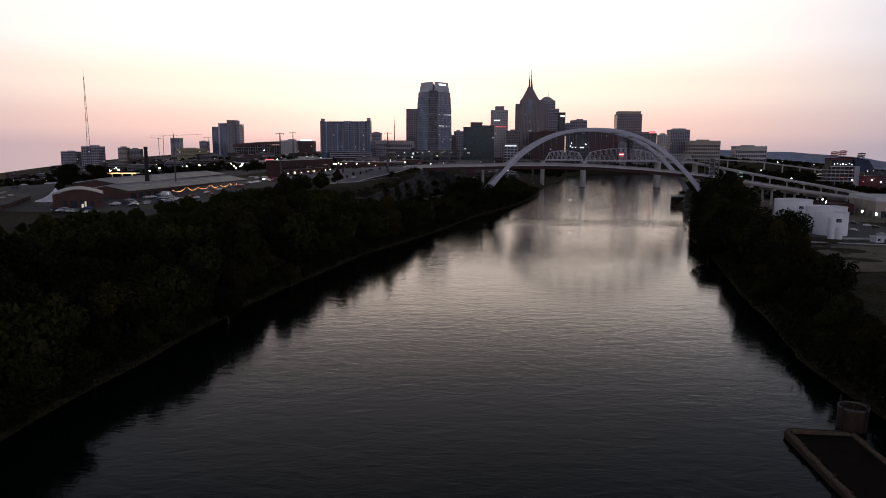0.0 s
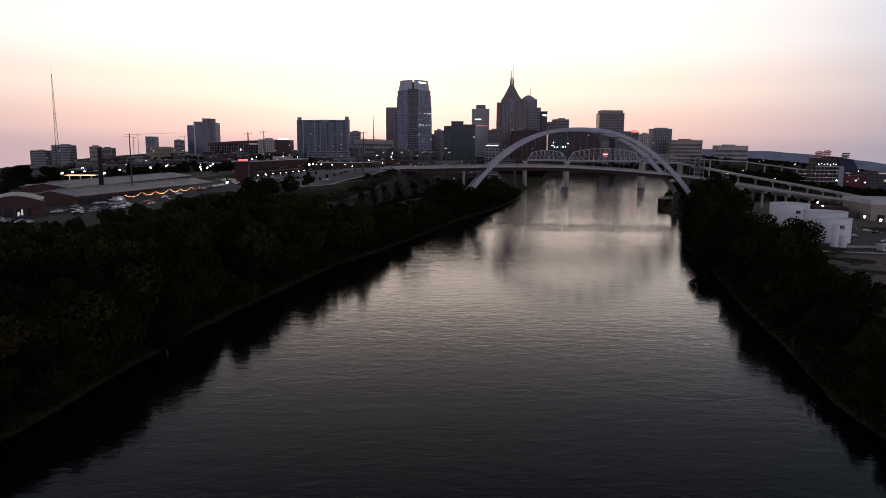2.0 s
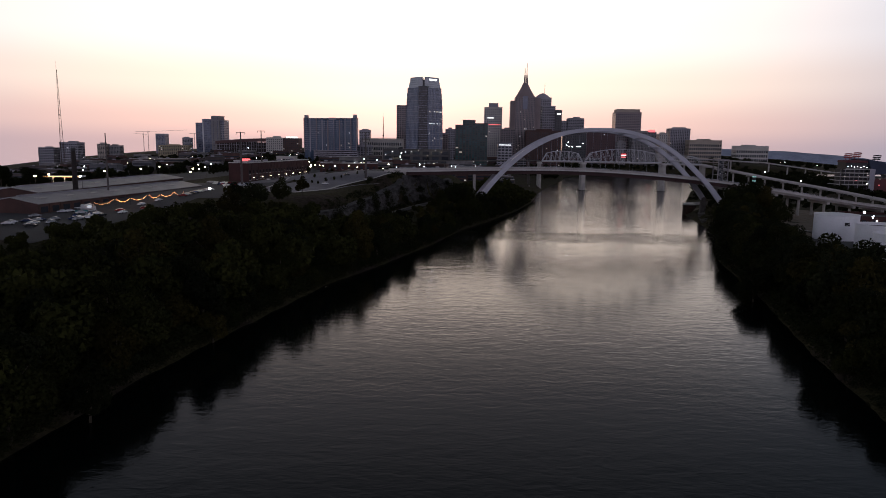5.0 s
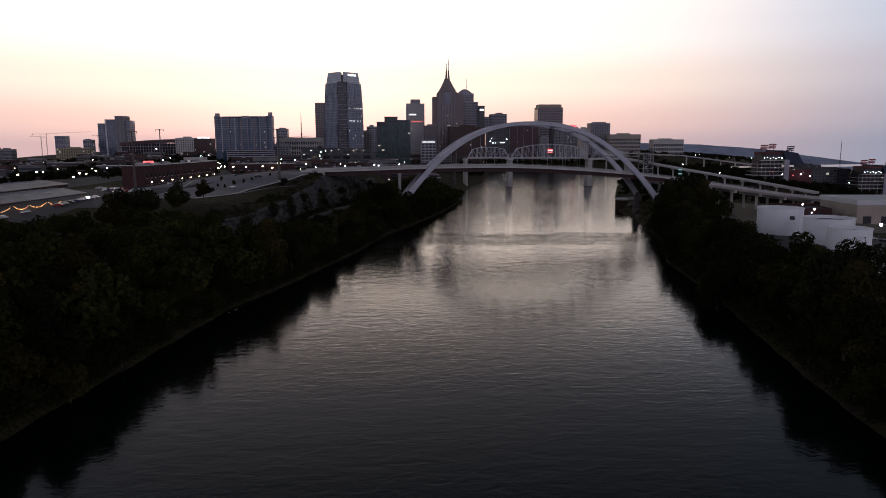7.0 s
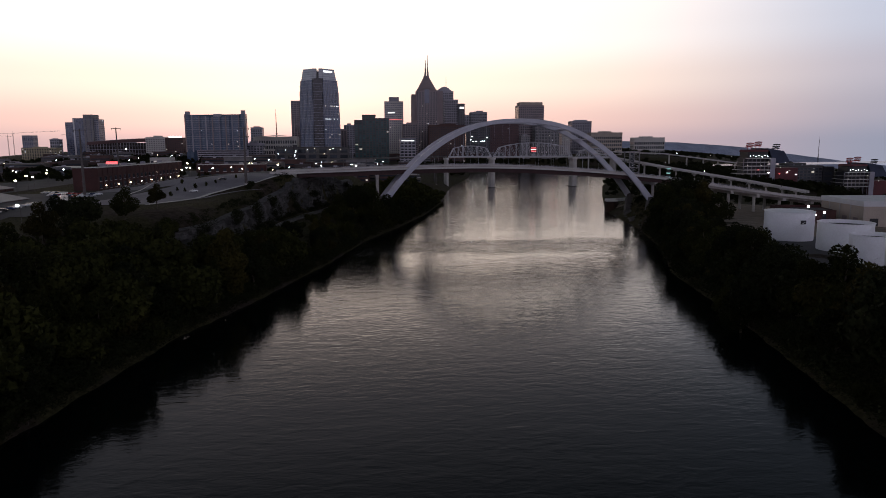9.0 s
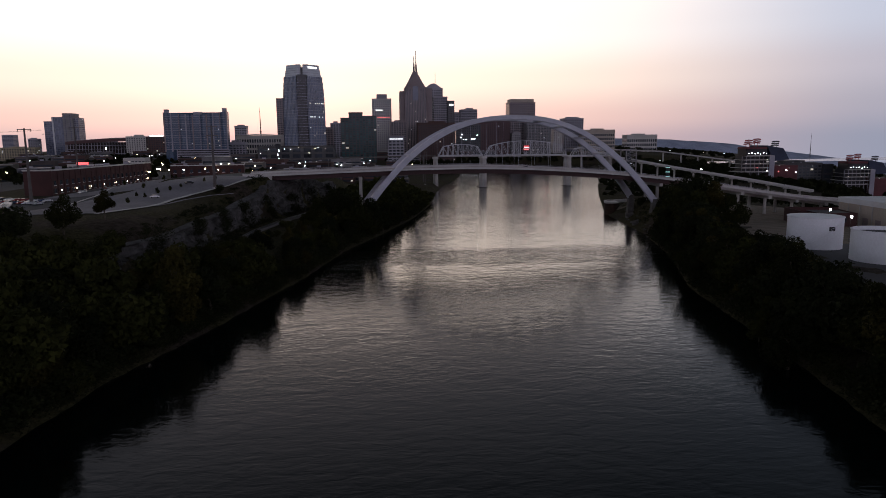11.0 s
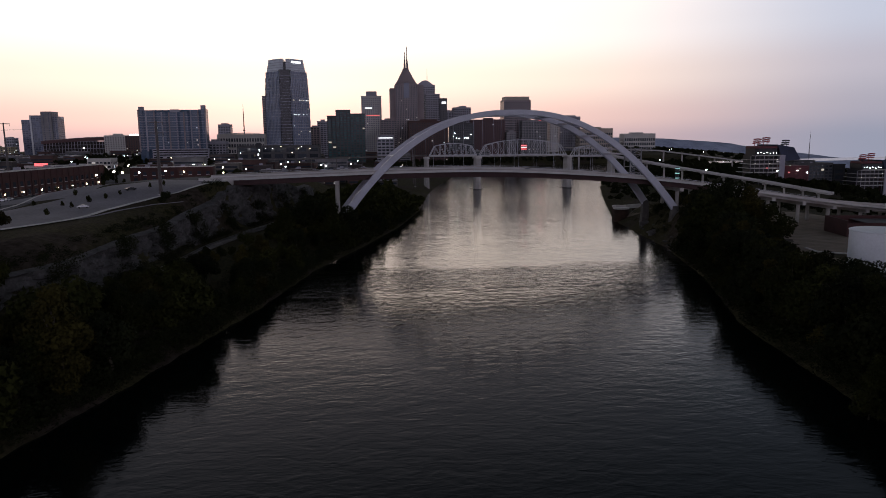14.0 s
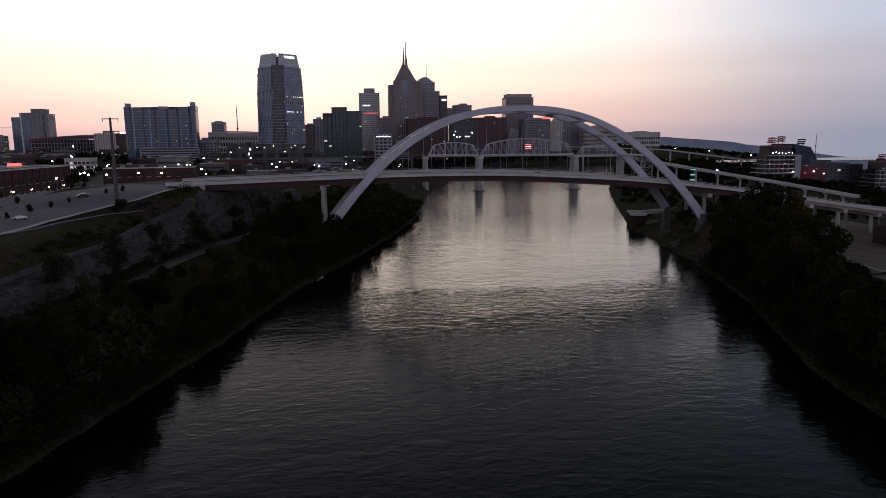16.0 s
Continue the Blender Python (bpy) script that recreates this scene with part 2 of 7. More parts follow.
BROWNWALL = material("brown_granite", (0.266, 0.210, 0.207), 0.6, 0, 0.12, 0.06, 18)
LIMESTONE = material("pale_stone_wall", (0.538, 0.506, 0.467), 0.85, 0, 0.12, 0.06, 18)
MAROON = material("maroon_wall", (0.115, 0.060, 0.060), 0.8, 0, 0.15, 0.06, 18)
GREENROOF = material("yellow_plaster", (0.38, 0.32, 0.20), 0.85, 0, 0.15, 0.06, 18)
GLASS = pane_glass("dark_glass", (0.042, 0.050, 0.062))
GLASS_BLUE = pane_glass("blue_curtain_glass", (0.050, 0.085, 0.140), 0.14)
GLASS_TEAL = pane_glass("teal_curtain_glass", (0.040, 0.120, 0.120), 0.10)
GLASS_GREY = pane_glass("grey_curtain_glass", (0.119, 0.140, 0.203), 0.16)
STADIUM_RED = material("red_seats", (0.125, 0.034, 0.038), 0.8, 0, 0.2, 0.1, 20)
STADIUM_NAVY = material("navy_seats", (0.035, 0.045, 0.084), 0.7, 0, 0.2, 0.1, 20)
TOWER_GLASS = pane_glass("tower_glass", (0.090, 0.115, 0.185), 0.10)
MULLION = material("blue_grey_mullion", (0.30, 0.305, 0.36), 0.5, 0.2, 0.1, 0.1, 12)
TOWN_TAN = material("worn_tan_wall", (0.20, 0.175, 0.155), 0.9, 0, 0.2, 0.1, 15, per_object=0.2)
TOWN_PALE = material("worn_pale_wall", (0.27, 0.255, 0.255), 0.9, 0, 0.2, 0.1, 15, per_object=0.2)
HOLD_SHADE = material("hold_shade", (0.014, 0.009, 0.006), 0.95, 0, 0.3, 0.4, 10, spec=0.1)
# mottled concrete, darkened: shade under the bridge is put into its colour
DIM_STAINED = material("dim_stained_concrete", (0.13, 0.12, 0.11), 0.95, 0, 0.3, 0.2, 10, bump=0.2, tint=(0.06, 0.055, 0.05))
RUST = material("rusty_steel", (0.065, 0.034, 0.020), 0.9, 0.2, 0.35, 0.5, 8, bump=0.4, tint=(0.028, 0.018, 0.012))
WOOD = material("weathered_timber", (0.15, 0.105, 0.062), 0.9, 0, 0.3, 0.6, 8, bump=0.3)
# distance haze is put into the hills' base colour
HILL = material("haze_tinted_hill", (0.40, 0.44, 0.54), 1.0, 0, 0.2, 0.01, 12, spec=0.0)
TENT = material("white_canvas", (0.88, 0.88, 0.87), 0.8, 0, 0.05, 0.5, 8)
TEAL_PAINT = material("teal_paint", (0.05, 0.24, 0.26), 0.6, 0, 0.15, 0.5, 8)
# red of the sign panel; also paints red light onto the stadium gantries
RED_LIT_PAINT = material("red_lit_paint", (0.30, 0.03, 0.03), 0.5, 0, 0.15, 0.5, 8)
TYRE = material("rubber", (0.02, 0.02, 0.02), 0.9, 0, 0.1, 2, 8)
CAR_PAINT = [material("car_paint_%s" % k, c, 0.25, 0.2, 0.03, 0.5, 8) for k, c in
             (("white", (0.72, 0.72, 0.72)), ("silver", (0.40, 0.41, 0.42)), ("black", (0.02, 0.02, 0.022)),
              ("red", (0.22, 0.02, 0.02)), ("blue", (0.03, 0.05, 0.12)))]
WARM = glowing("warm_lamp_glow", (1.0, 0.80, 0.52), 9.0)
COOL = glowing("white_lamp_glow", (0.90, 0.95, 1.0), 9.0)
ORANGE = glowing("orange_bulb_glow", (1.0, 0.36, 0.09), 3.5)
RED_GLOW = glowing("red_sign_glow", (1.0, 0.06, 0.05), 1.6)
ROOM = glowing("lit_room_glow", (1.0, 0.86, 0.62), 0.42)
ROOM_COOL = glowing("cool_lit_room_glow", (0.80, 0.90, 1.0), 0.55)
SIGN_WHITE = glowing("white_sign_glow", (0.95, 0.98, 1.0), 1.5)
TEAL_GLOW = glowing("teal_sign_glow", (0.30, 0.95, 0.85), 0.5)

# ---------------------------------------------------------------- geometry helpers
class Geo:
    """Collects vertices and faces for one mesh."""

    def __init__(self):
        self.v, self.f = [], []

    def add(self, verts, faces):
        n = len(self.v)
        self.v += [tuple(p) for p in verts]
        self.f += [tuple(i + n for i in f) for f in faces]
        return self

    def box(self, x0, x1, y0, y1, z0, z1, m=None, chamfer=0.0):
        pts = [(x0, y0, z0), (x1, y0, z0), (x1, y1, z0), (x0, y1, z0), (x0, y0, z1), (x1, y0, z1), (x1, y1, z1), (x0, y1, z1)]
        faces = [(3, 2, 1, 0), (4, 5, 6, 7), (0, 1, 5, 4), (1, 2, 6, 5), (2, 3, 7, 6), (3, 0, 4, 7)]
        if chamfer:
            c = chamfer
            pts = [(x0, y0, z0), (x1, y0, z0), (x1, y1, z0), (x0, y1, z0), (x0, y0, z1 - c), (x1, y0, z1 - c), (x1, y1, z1 - c), (x0, y1, z1 - c),
                   (x0 + c, y0 + c, z1), (x1 - c, y0 + c, z1), (x1 - c, y1 - c, z1), (x0 + c, y1 - c, z1)]
            faces = [(3, 2, 1, 0), (0, 1, 5, 4), (1, 2, 6, 5), (2, 3, 7, 6), (3, 0, 4, 7), (8, 9, 10, 11),
                     (4, 5, 9, 8), (5, 6, 10, 9), (6, 7, 11, 10), (7, 4, 8, 11)]
        if m is not None:
            pts = [m @ Vector(p) for p in pts]
        return self.add(pts, faces)

    def prism(self, outline, z0, z1, top=1.0, centre=None):
        """An upright prism over an outline, its top scaled about its centre."""
        n = len(outline)
        cx = sum(p[0] for p in outline) / n if centre is None else centre[0]
        cy = sum(p[1] for p in outline) / n if centre is None else centre[1]
        low = [(x, y, z0) for x, y in outline]
        high = [(cx + (x - cx) * top, cy + (y - cy) * top, z1) for x, y in outline]
        faces = [tuple(range(n - 1, -1, -1)), tuple(range(n, 2 * n))]
        faces += [(i, (i + 1) % n, n + (i + 1) % n, n + i) for i in range(n)]
        return self.add(low + high, faces)

    def tube(self, a, b, r0, r1=None, n=8):
        a, b = Vector(a), Vector(b)
        r1 = r0 if r1 is None else r1
        q = (b - a).to_track_quat("Z", "Y")
        ring = [(math.cos(2 * math.pi * i / n), math.sin(2 * math.pi * i / n)) for i in range(n)]
        low = [a + q @ Vector((c * r0, s * r0, 0)) for c, s in ring]
        high = [b + q @ Vector((c * r1, s * r1, 0)) for c, s in ring]
        faces = [tuple(range(n - 1, -1, -1)), tuple(range(n, 2 * n))]
        faces += [(i, (i + 1) % n, n + (i + 1) % n, n + i) for i in range(n)]
        return self.add(low + high, faces)

    def beam(self, a, b, w, h):
        """A rectangular bar from a to b, w wide and h high."""
        a, b = Vector(a), Vector(b)
        d = (b - a).normalized()
        side = d.cross(Vector((0, 0, 1)))
        side = Vector((1, 0, 0)) if side.length < 1e-4 else side.normalized()
        up = side.cross(d)
        pts = [p + side * sx * w / 2 + up * sz * h / 2 for p in (a, b) for sx, sz in ((-1, -1), (1, -1), (1, 1), (-1, 1))]
        return self.add(pts, [(3, 2, 1, 0), (4, 5, 6, 7), (0, 1, 5, 4), (1, 2, 6, 5), (2, 3, 7, 6), (3, 0, 4, 7)])

    def loft(self, sections, closed=True, caps=True):
        """Joins sections (rings of equal count) into a skin."""
        n = len(sections[0])
        pts = [p for s in sections for p in s]
        faces = []
        for k in range(len(sections) - 1):
            for i in range(n if closed else n - 1):
                j = (i + 1) % n
                faces.append((k * n + i, k * n + j, (k + 1) * n + j, (k + 1) * n + i))
        if caps and closed:
            faces += [tuple(range(n - 1, -1, -1)), tuple(range((len(sections) - 1) * n, len(sections) * n))]
        return self.add(pts, faces)

    def mesh(self, name, mat, smooth=False):
        me = bpy.data.meshes.new(name)
        me.from_pydata(self.v, [], self.f)
        me.materials.append(mat)
        if smooth:
            me.polygons.foreach_set("use_smooth", [True] * len(me.polygons))
        me.update()
        return me


def part(name, geo, mat, parent, label="", smooth=False):
    me = geo if isinstance(geo, bpy.types.Mesh) else geo.mesh(name, mat, smooth)
    ob = new(name, me)
    ob.parent = parent
    if label:
        ob["label"] = label
    return ob


def thing(name, label, category, m=None, group="", kind=""):
    ob = new(name)
    ob.empty_display_size = 0.5
    if m is not None:
        ob.matrix_world = m
    return tagged(ob, label, category, group, kind)


def lerp_at(x, table):
    return float(np.interp(x, [r[0] for r in table], [r[1] for r in table]))


# ---------------------------------------------------------------- lie of the land (water is at height 0)
SHORE_LEFT = [(-500, -86), (100, -82), (200, -73.5), (246, -65), (315, -52), (358, -37), (411, -22), (430, -16), (500, 0), (560, 21), (640, 46), (740, 69),
              (890, 92), (1000, 112), (1090, 136), (1200, 163), (1350, 185), (1500, 260), (1600, 360), (1660, 520), (1720, 900), (1900, 1600), (2100, 4000)]
SHORE_RIGHT = [(-500, 84), (128, 85), (150, 86), (190, 95), (232, 102), (313, 120), (390, 133), (456, 157), (530, 176), (645, 194), (800, 245),
               (950, 297), (1060, 345), (1200, 400), (1350, 465), (1500, 570), (1590, 740), (1650, 1200), (1900, 4000)]
LEFT_NEAR = [(-60, -3), (-3, -1.0), (0, 0.3), (1.3, 2.0), (20, 8.5), (42, 11), (58, 12), (72, 22.5), (90, 24), (400, 24)]
LEFT_CLIFF = [(-60, -3), (-3, -1.0), (0, 0.3), (1.3, 2.0), (16, 8), (40, 11), (54, 12.5), (58, 23.5), (70, 27.5), (90, 28), (400, 28)]
LEFT_CITY = [(-60, -3), (-3, -1.0), (0, 0.3), (6, 4.5), (30, 8), (120, 18), (250, 25), (900, 27)]
RAIL_BACK = [(60, 28), (200, 29), (340, 32), (430, 35), (475, 40), (548, 50), (640, 52)]     # how far the railway runs behind the shore
RIGHT_SIDE = [(-60, -3), (-3, -1.0), (0, 0.3), (1.3, 1.6), (14, 5.5), (26, 8), (60, 8.6), (200, 7), (900, 6)]


def smooth_step(a, b, x):
    t = np.clip((x - a) / (b - a), 0, 1)
    return t * t * (3 - 2 * t)


def table_at(table, d):
    return np.interp(d, [r[0] for r in table], [r[1] for r in table])


def land_height(x, y):
    """Height of the ground: river bed, banks, the limestone bluff, the town's terrace, and land that falls off far to the sides."""
    x, y = np.asarray(x, float), np.asarray(y, float)
    left = table_at(SHORE_LEFT, y) - x
    right = x - table_at(SHORE_RIGHT, y)
    near, city = table_at(LEFT_NEAR, left), table_at(LEFT_CITY, left)
    cliff = table_at(LEFT_CLIFF, left + (44 - table_at(RAIL_BACK, y)) * np.clip(left / 40, 0, 1))
    a = smooth_step(340, 430, y)
    b = smooth_step(660, 820, y)
    hl = (near * (1 - a) + cliff * a) * (1 - b) + city * b
    ramp = smooth_step(470, 570, y) * (1 - smooth_step(640, 770, y)) * smooth_step(58, 66, left) * (1 - smooth_step(95, 150, left))
    hl = hl + 8.5 * ramp
    mound = smooth_step(512, 552, y) * (1 - smooth_step(600, 640, y)) * smooth_step(8, 12, left - table_at(RAIL_BACK, y)) * (1 - smooth_step(110, 170, left))
    hl = hl + np.maximum(35.4 - hl, 0) * mound
    hr = table_at(RIGHT_SIDE, right)
    hr = hr + 10.5 * smooth_step(515, 548, y) * (1 - smooth_step(600, 665, y)) * smooth_step(3, 15, right) * (1 - smooth_step(36, 75, right))
    h = np.where(left > right, hl, hr)
    dist = np.hypot(x - 10, y - 60)
    angle = np.degrees(np.abs(np.arctan2(x - 10, np.maximum(y - 60, 1))))
    fall = np.clip((angle - 15) / 25, 0, 1.6) ** 2 * 0.042
    return h - fall * dist * smooth_step(350, 900, dist)


def ground_at(x, y):
    return float(land_height(x, y))


def axis_steps(*spans):
    out = []
    for a, b, s in spans:
        out += list(np.arange(a, b, s))
    return np.array(out + [spans[-1][1]])


def build_ground():
    xs = axis_steps((-3900, -900, 150), (-900, -280, 40), (-280, 420, 4), (420, 1000, 40), (1000, 3900, 150))
    ys = axis_steps((-450, 0, 50), (0, 900, 5), (900, 2100, 20), (2100, 4900, 140))
    gx, gy = np.meshgrid(xs, ys)
    h = land_height(gx, gy)
    wob = np.array([noise.noise((float(a) * 0.06, float(b) * 0.06, 3.0)) + 0.5 * noise.noise((float(a) * 0.17, float(b) * 0.17, 8.0))
                    for a, b in zip(gx.ravel(), gy.ravel())]).reshape(gx.shape)
    left = table_at(SHORE_LEFT, gy) - gx
    right = gx - table_at(SHORE_RIGHT, gy)
    inland = np.maximum(left, right)
    soft = smooth_step(-2, 8, inland) * (1 - 0.93 * smooth_step(52, 74, inland))
    h = h + wob * 1.5 * soft
    pts = np.stack([gx, gy, h], -1).reshape(-1, 3)
    ny, nx = gx.shape
    idx = np.arange(nx * ny).reshape(ny, nx)
    faces = np.stack([idx[:-1, :-1], idx[:-1, 1:], idx[1:, 1:], idx[1:, :-1]], -1).reshape(-1, 4)
    me = bpy.data.meshes.new("ground")
    me.from_pydata(pts.tolist(), [], faces.tolist())
    me.materials.append(GROUND)
    me.polygons.foreach_set("use_smooth", [True] * len(me.polygons))
    ob = new("ground", me)
    return tagged(ob, "dark grassy and bare earth land on both river banks", "ground", kind="structure")


build_ground()

g = Geo()
bank = [(max(-3000.0, lerp_at(y, SHORE_LEFT) - 14), min(3000.0, lerp_at(y, SHORE_RIGHT) + 14), y) for y in list(range(-440, 1000, 40)) + list(range(1000, 2110, 10))]
for (a0, a1, ya), (b0, b1, yb) in zip(bank, bank[1:]):
    if a0 < a1 and b0 < b1:
        g.add([(a0, ya, 0), (a1, ya, 0), (b1, yb, 0), (b0, yb, 0)], [(0, 1, 2, 3)])
river = tagged(new("water", g.mesh("water", WATER)), "broad calm river with fine ripples reflecting the dusk sky", "river", kind="structure")


# ---------------------------------------------------------------- limestone bluff on the left bank
def build_bluff():
    """A fractured rock face: blocks, clefts and a few ledges, broken down to rubble at its ends."""
    rows, cols = 24, 440
    y0, y1 = 352.0, 700.0
    pts = []
    for r in range(rows):
        k = r / (rows - 1)
        for c in range(cols):
            y = y0 + (y1 - y0) * c / (cols - 1)
            edge = lerp_at(y, SHORE_LEFT)
            fade = max(0.0, min(1.0, (y - y0) / 45, (y1 - y) / 40))
            back = lerp_at(y, RAIL_BACK) + 6.0
            crest = lerp_at(y, [(352, 21), (470, 23.5), (500, 25.0), (530, 28), (556, 33.8), (600, 33.8), (640, 28), (700, 28)])
            tall = (crest - 11.0) * (0.45 + 0.55 * fade) - 0.4 + 1.6 * noise.noise((y * 0.03, 5.0, 0.0))
            z = 11.0 + tall * k
            wy, wz = y + 1.6 * noise.noise((y * 0.2, z * 0.3, 2.0)), z + 1.2 * noise.noise((y * 0.15, z * 0.2, 7.0))
            block = 1.5 * (noise.cell((wy * 0.22, wz * 0.30, 0.5)) - 0.5) + 0.8 * (noise.cell((wy * 0.55, wz * 0.75, 3.5)) - 0.5)
            big = 3.4 * noise.noise((y * 0.05, z * 0.03, 2.0))
            cut = -3.0 * max(0.0, noise.noise((y * 0.085, z * 0.012, 11.0)) - 0.25) * 3
            rough = 0.35 * noise.noise((y * 0.9, z * 0.9, 4.0))
            x = edge - back - 2.4 * k - (4.0 if r == rows - 1 else 0) + (block + big + cut + rough) * min(1, 6 * (1 - k) + 0.15) - (1 - fade) * 6
            pts.append((x, y, z if r else z - 3))
    faces = [(r * cols + c, (r + 1) * cols + c, (r + 1) * cols + c + 1, r * cols + c + 1) for r in range(rows - 1) for c in range(cols - 1)]
    ob = new("cliff", Geo().add(pts, faces).mesh("cliff", ROCK))
    return tagged(ob, "fractured grey limestone cliff face above the railway", "cliff", kind="structure")


build_bluff()


# ---------------------------------------------------------------- railway along the left bank
def build_railway():
    line = []
    for y in range(60, 640, 6):
        x = lerp_at(y, SHORE_LEFT) - lerp_at(y, RAIL_BACK)
        line.append(Vector((x, y, ground_at(x, y) + 0.55)))
    track = thing("railway_track", "single railway track on dark ballast below the cliff", "railway track", kind="structure")
    bed, rails = Geo(), [Geo(), Geo()]
    secs, rl = [], [[], []]
    for i, p in enumerate(line):
        d = (line[min(i + 1, len(line) - 1)] - line[max(i - 1, 0)]).normalized()
        s = Vector((d.y, -d.x, 0))
        secs.append([p - s * 2.6 - Vector((0, 0, 0.9)), p - s * 1.6, p + s * 1.6, p + s * 2.6 - Vector((0, 0, 0.9))])
        for k, off in enumerate((-0.72, 0.72)):
            q = p + s * off
            rl[k].append([q - s * 0.06 + Vector((0, 0, 0.1)), q - s * 0.06 + Vector((0, 0, 0.34)), q + s * 0.06 + Vector((0, 0, 0.34)), q + s * 0.06 + Vector((0, 0, 0.1))])
    bed.loft(secs, closed=False)
    part("ballast_bed", bed, BALLAST, track)
    for k in range(2):
        part("rail", rails[k].loft(rl[k]), RAIL, track)
    sleeper = Geo().box(-1.25, 1.25, -0.12, 0.12, 0, 0.12).mesh("sleeper", WOOD)
    for i in range(20, 70, 1):
        for f in (0.0, 0.25, 0.5, 0.75):
            p = line[i].lerp(line[i + 1], f)
            d = line[i + 1] - line[i]
            o = part("sleeper", sleeper, WOOD, track)
            o.matrix_local = pose(p.x, p.y, p.z + 0.02, 0, 0, math.degrees(math.atan2(d.y, d.x)) - 90)


build_railway()

# ---------------------------------------------------------------- the arch bridge
AXIS = 575.0
DECK_LINE = [(-170, 35.0), (-120, 35.4), (-80, 35.8), (-32, 36.9), (23, 38.6), (54, 39.2), (92, 39.2), (124, 37.7), (151, 35.8), (169, 34.5), (204, 30.6),
             (225, 27.6), (256, 23.0), (291, 17.8), (330, 13.2), (380, 10.0), (470, 7.6)]


def deck_z(x):
    return lerp_at(x, DECK_LINE)


def curve_sections(xs, profile):
    """Sections of (y, dz) pairs swept along the deck line."""
    return [[(x, AXIS + y, deck_z(x) + dz) for y, dz in profile] for x in xs]


bridge = thing("arch_bridge", "grey steel tied-arch road bridge with twin leaning ribs over the river", "bridge")
xs = list(np.arange(-58, 471, 8.0))
smooth_z = {}
for x in xs:
    smooth_z[x] = np.mean([deck_z(x + o) for o in (-24, -16, -8, 0, 8, 16, 24)])
DECK_LINE = [(x, float(smooth_z[x])) for x in xs]
part("deck", Geo().loft(curve_sections(xs, [(-15.5, -0.5), (-15.5, 0.0), (15.5, 0.0), (15.5, -0.5)])), ASPHALT, bridge)
for side in (-1, 1):
    e = side * 15.5
    part("fascia", Geo().loft(curve_sections(xs, [(e, -0.6), (e + side * 0.35, -0.6), (e + side * 0.35, 0.45), (e, 0.45)])), PALE, bridge)
    part("parapet", Geo().loft(curve_sections(xs, [(e - side * 0.05, 0.45), (e + side * 0.2, 0.45), (e + side * 0.2, 1.25), (e - side * 0.05, 1.25)])), CONCRETE, bridge)
    part("sidewalk", Geo().loft(curve_sections(xs, [(e - side * 3.2, 0.0), (e - side * 0.06, 0.0), (e - side * 0.06, 0.2), (e - side * 3.2, 0.2)])), PALE, bridge)
    rail = Geo()
    for a, b in zip(xs[1:42], xs[2:43]):
        rail.beam((a, AXIS + e + side * 0.08, deck_z(a) + 1.75), (b, AXIS + e + side * 0.08, deck_z(b) + 1.75), 0.1, 0.1)
        rail.beam((a, AXIS + e + side * 0.08, deck_z(a) + 1.25), (a, AXIS + e + side * 0.08, deck_z(a) + 1.75), 0.1, 0.1)
    part("handrail", rail, STEEL, bridge)
for y in (-13, -6.5, 0, 6.5, 13):
    gx = [x for x in xs if -43 <= x <= 215]
    part("girder", Geo().loft(curve_sections(gx, [(y - 0.35, -3.3), (y - 0.35, -0.5), (y + 0.35, -0.5), (y + 0.35, -3.3)])), GIRDER, bridge, "oxide-red plate girder")
    gx = [x for x in xs if 215 <= x <= 440]
    part("girder", Geo().loft(curve_sections(gx, [(y - 0.3, -2.1), (y - 0.3, -0.5), (y + 0.3, -0.5), (y + 0.3, -2.1)])), CONCRETE, bridge, "pale concrete girder")
for x in range(-20, 210, 20):
    part("stiffener", Geo().box(x - 0.25, x + 0.25, AXIS - 13.5, AXIS + 13.5, deck_z(x) - 3.2, deck_z(x) - 0.6), GIRDER, bridge)

ARCH_MID, ARCH_HALF, ARCH_TOP, ARCH_RISE = 103.0, 86.5, 69.2, 48.5


def rib_point(s, side):
    """A point on a rib's centre line; the ribs lean towards each other at the crown."""
    z = ARCH_TOP - ARCH_RISE * abs(s) ** 2.35
    lean = 18.2 - 4.6 * (max(z, 18) - (ARCH_TOP - ARCH_RISE)) / ARCH_RISE
    skew = -0.6 if side > 0 else 0.0                  # the crossing is skewed: the far rib is set back to the left
    return Vector((ARCH_MID + ARCH_HALF * s + skew, AXIS + side * lean, z))


for side in (-1, 1):
    secs = []
    steps = [-1.03 + 2.06 * i / 80 for i in range(81)]
    for s in steps:
        p = rib_point(s, side)
        d = (rib_point(s + 0.01, side) - rib_point(s - 0.01, side)).normalized()
        up = Vector((0, 0, 1)) - d * d.z
        up = (up - d * up.dot(d)).normalized()
        sd = d.cross(up)
        depth = 1.38 + 0.5 * abs(s) ** 2
        w, c = 1.15, 0.18
        ring = [(-w + c, -depth), (w - c, -depth), (w, -depth + c), (w, depth - c), (w - c, depth), (-w + c, depth), (-w, depth - c), (-w, -depth + c)]
        secs.append([p + sd * a + up * b for a, b in ring])
    part("arch_rib", Geo().loft(secs), STEEL, bridge, "grey-blue painted steel arch rib")
    for i in range(11):
        s = -0.62 + 1.24 * i / 10
        p = rib_point(s, side)
        if p.z > deck_z(p.x) + 4:
            part("hanger", Geo().tube((p.x, p.y, p.z - 1.4), (p.x, AXIS + side * 15.9, deck_z(p.x) + 0.3), 0.05, n=6), STEEL, bridge)
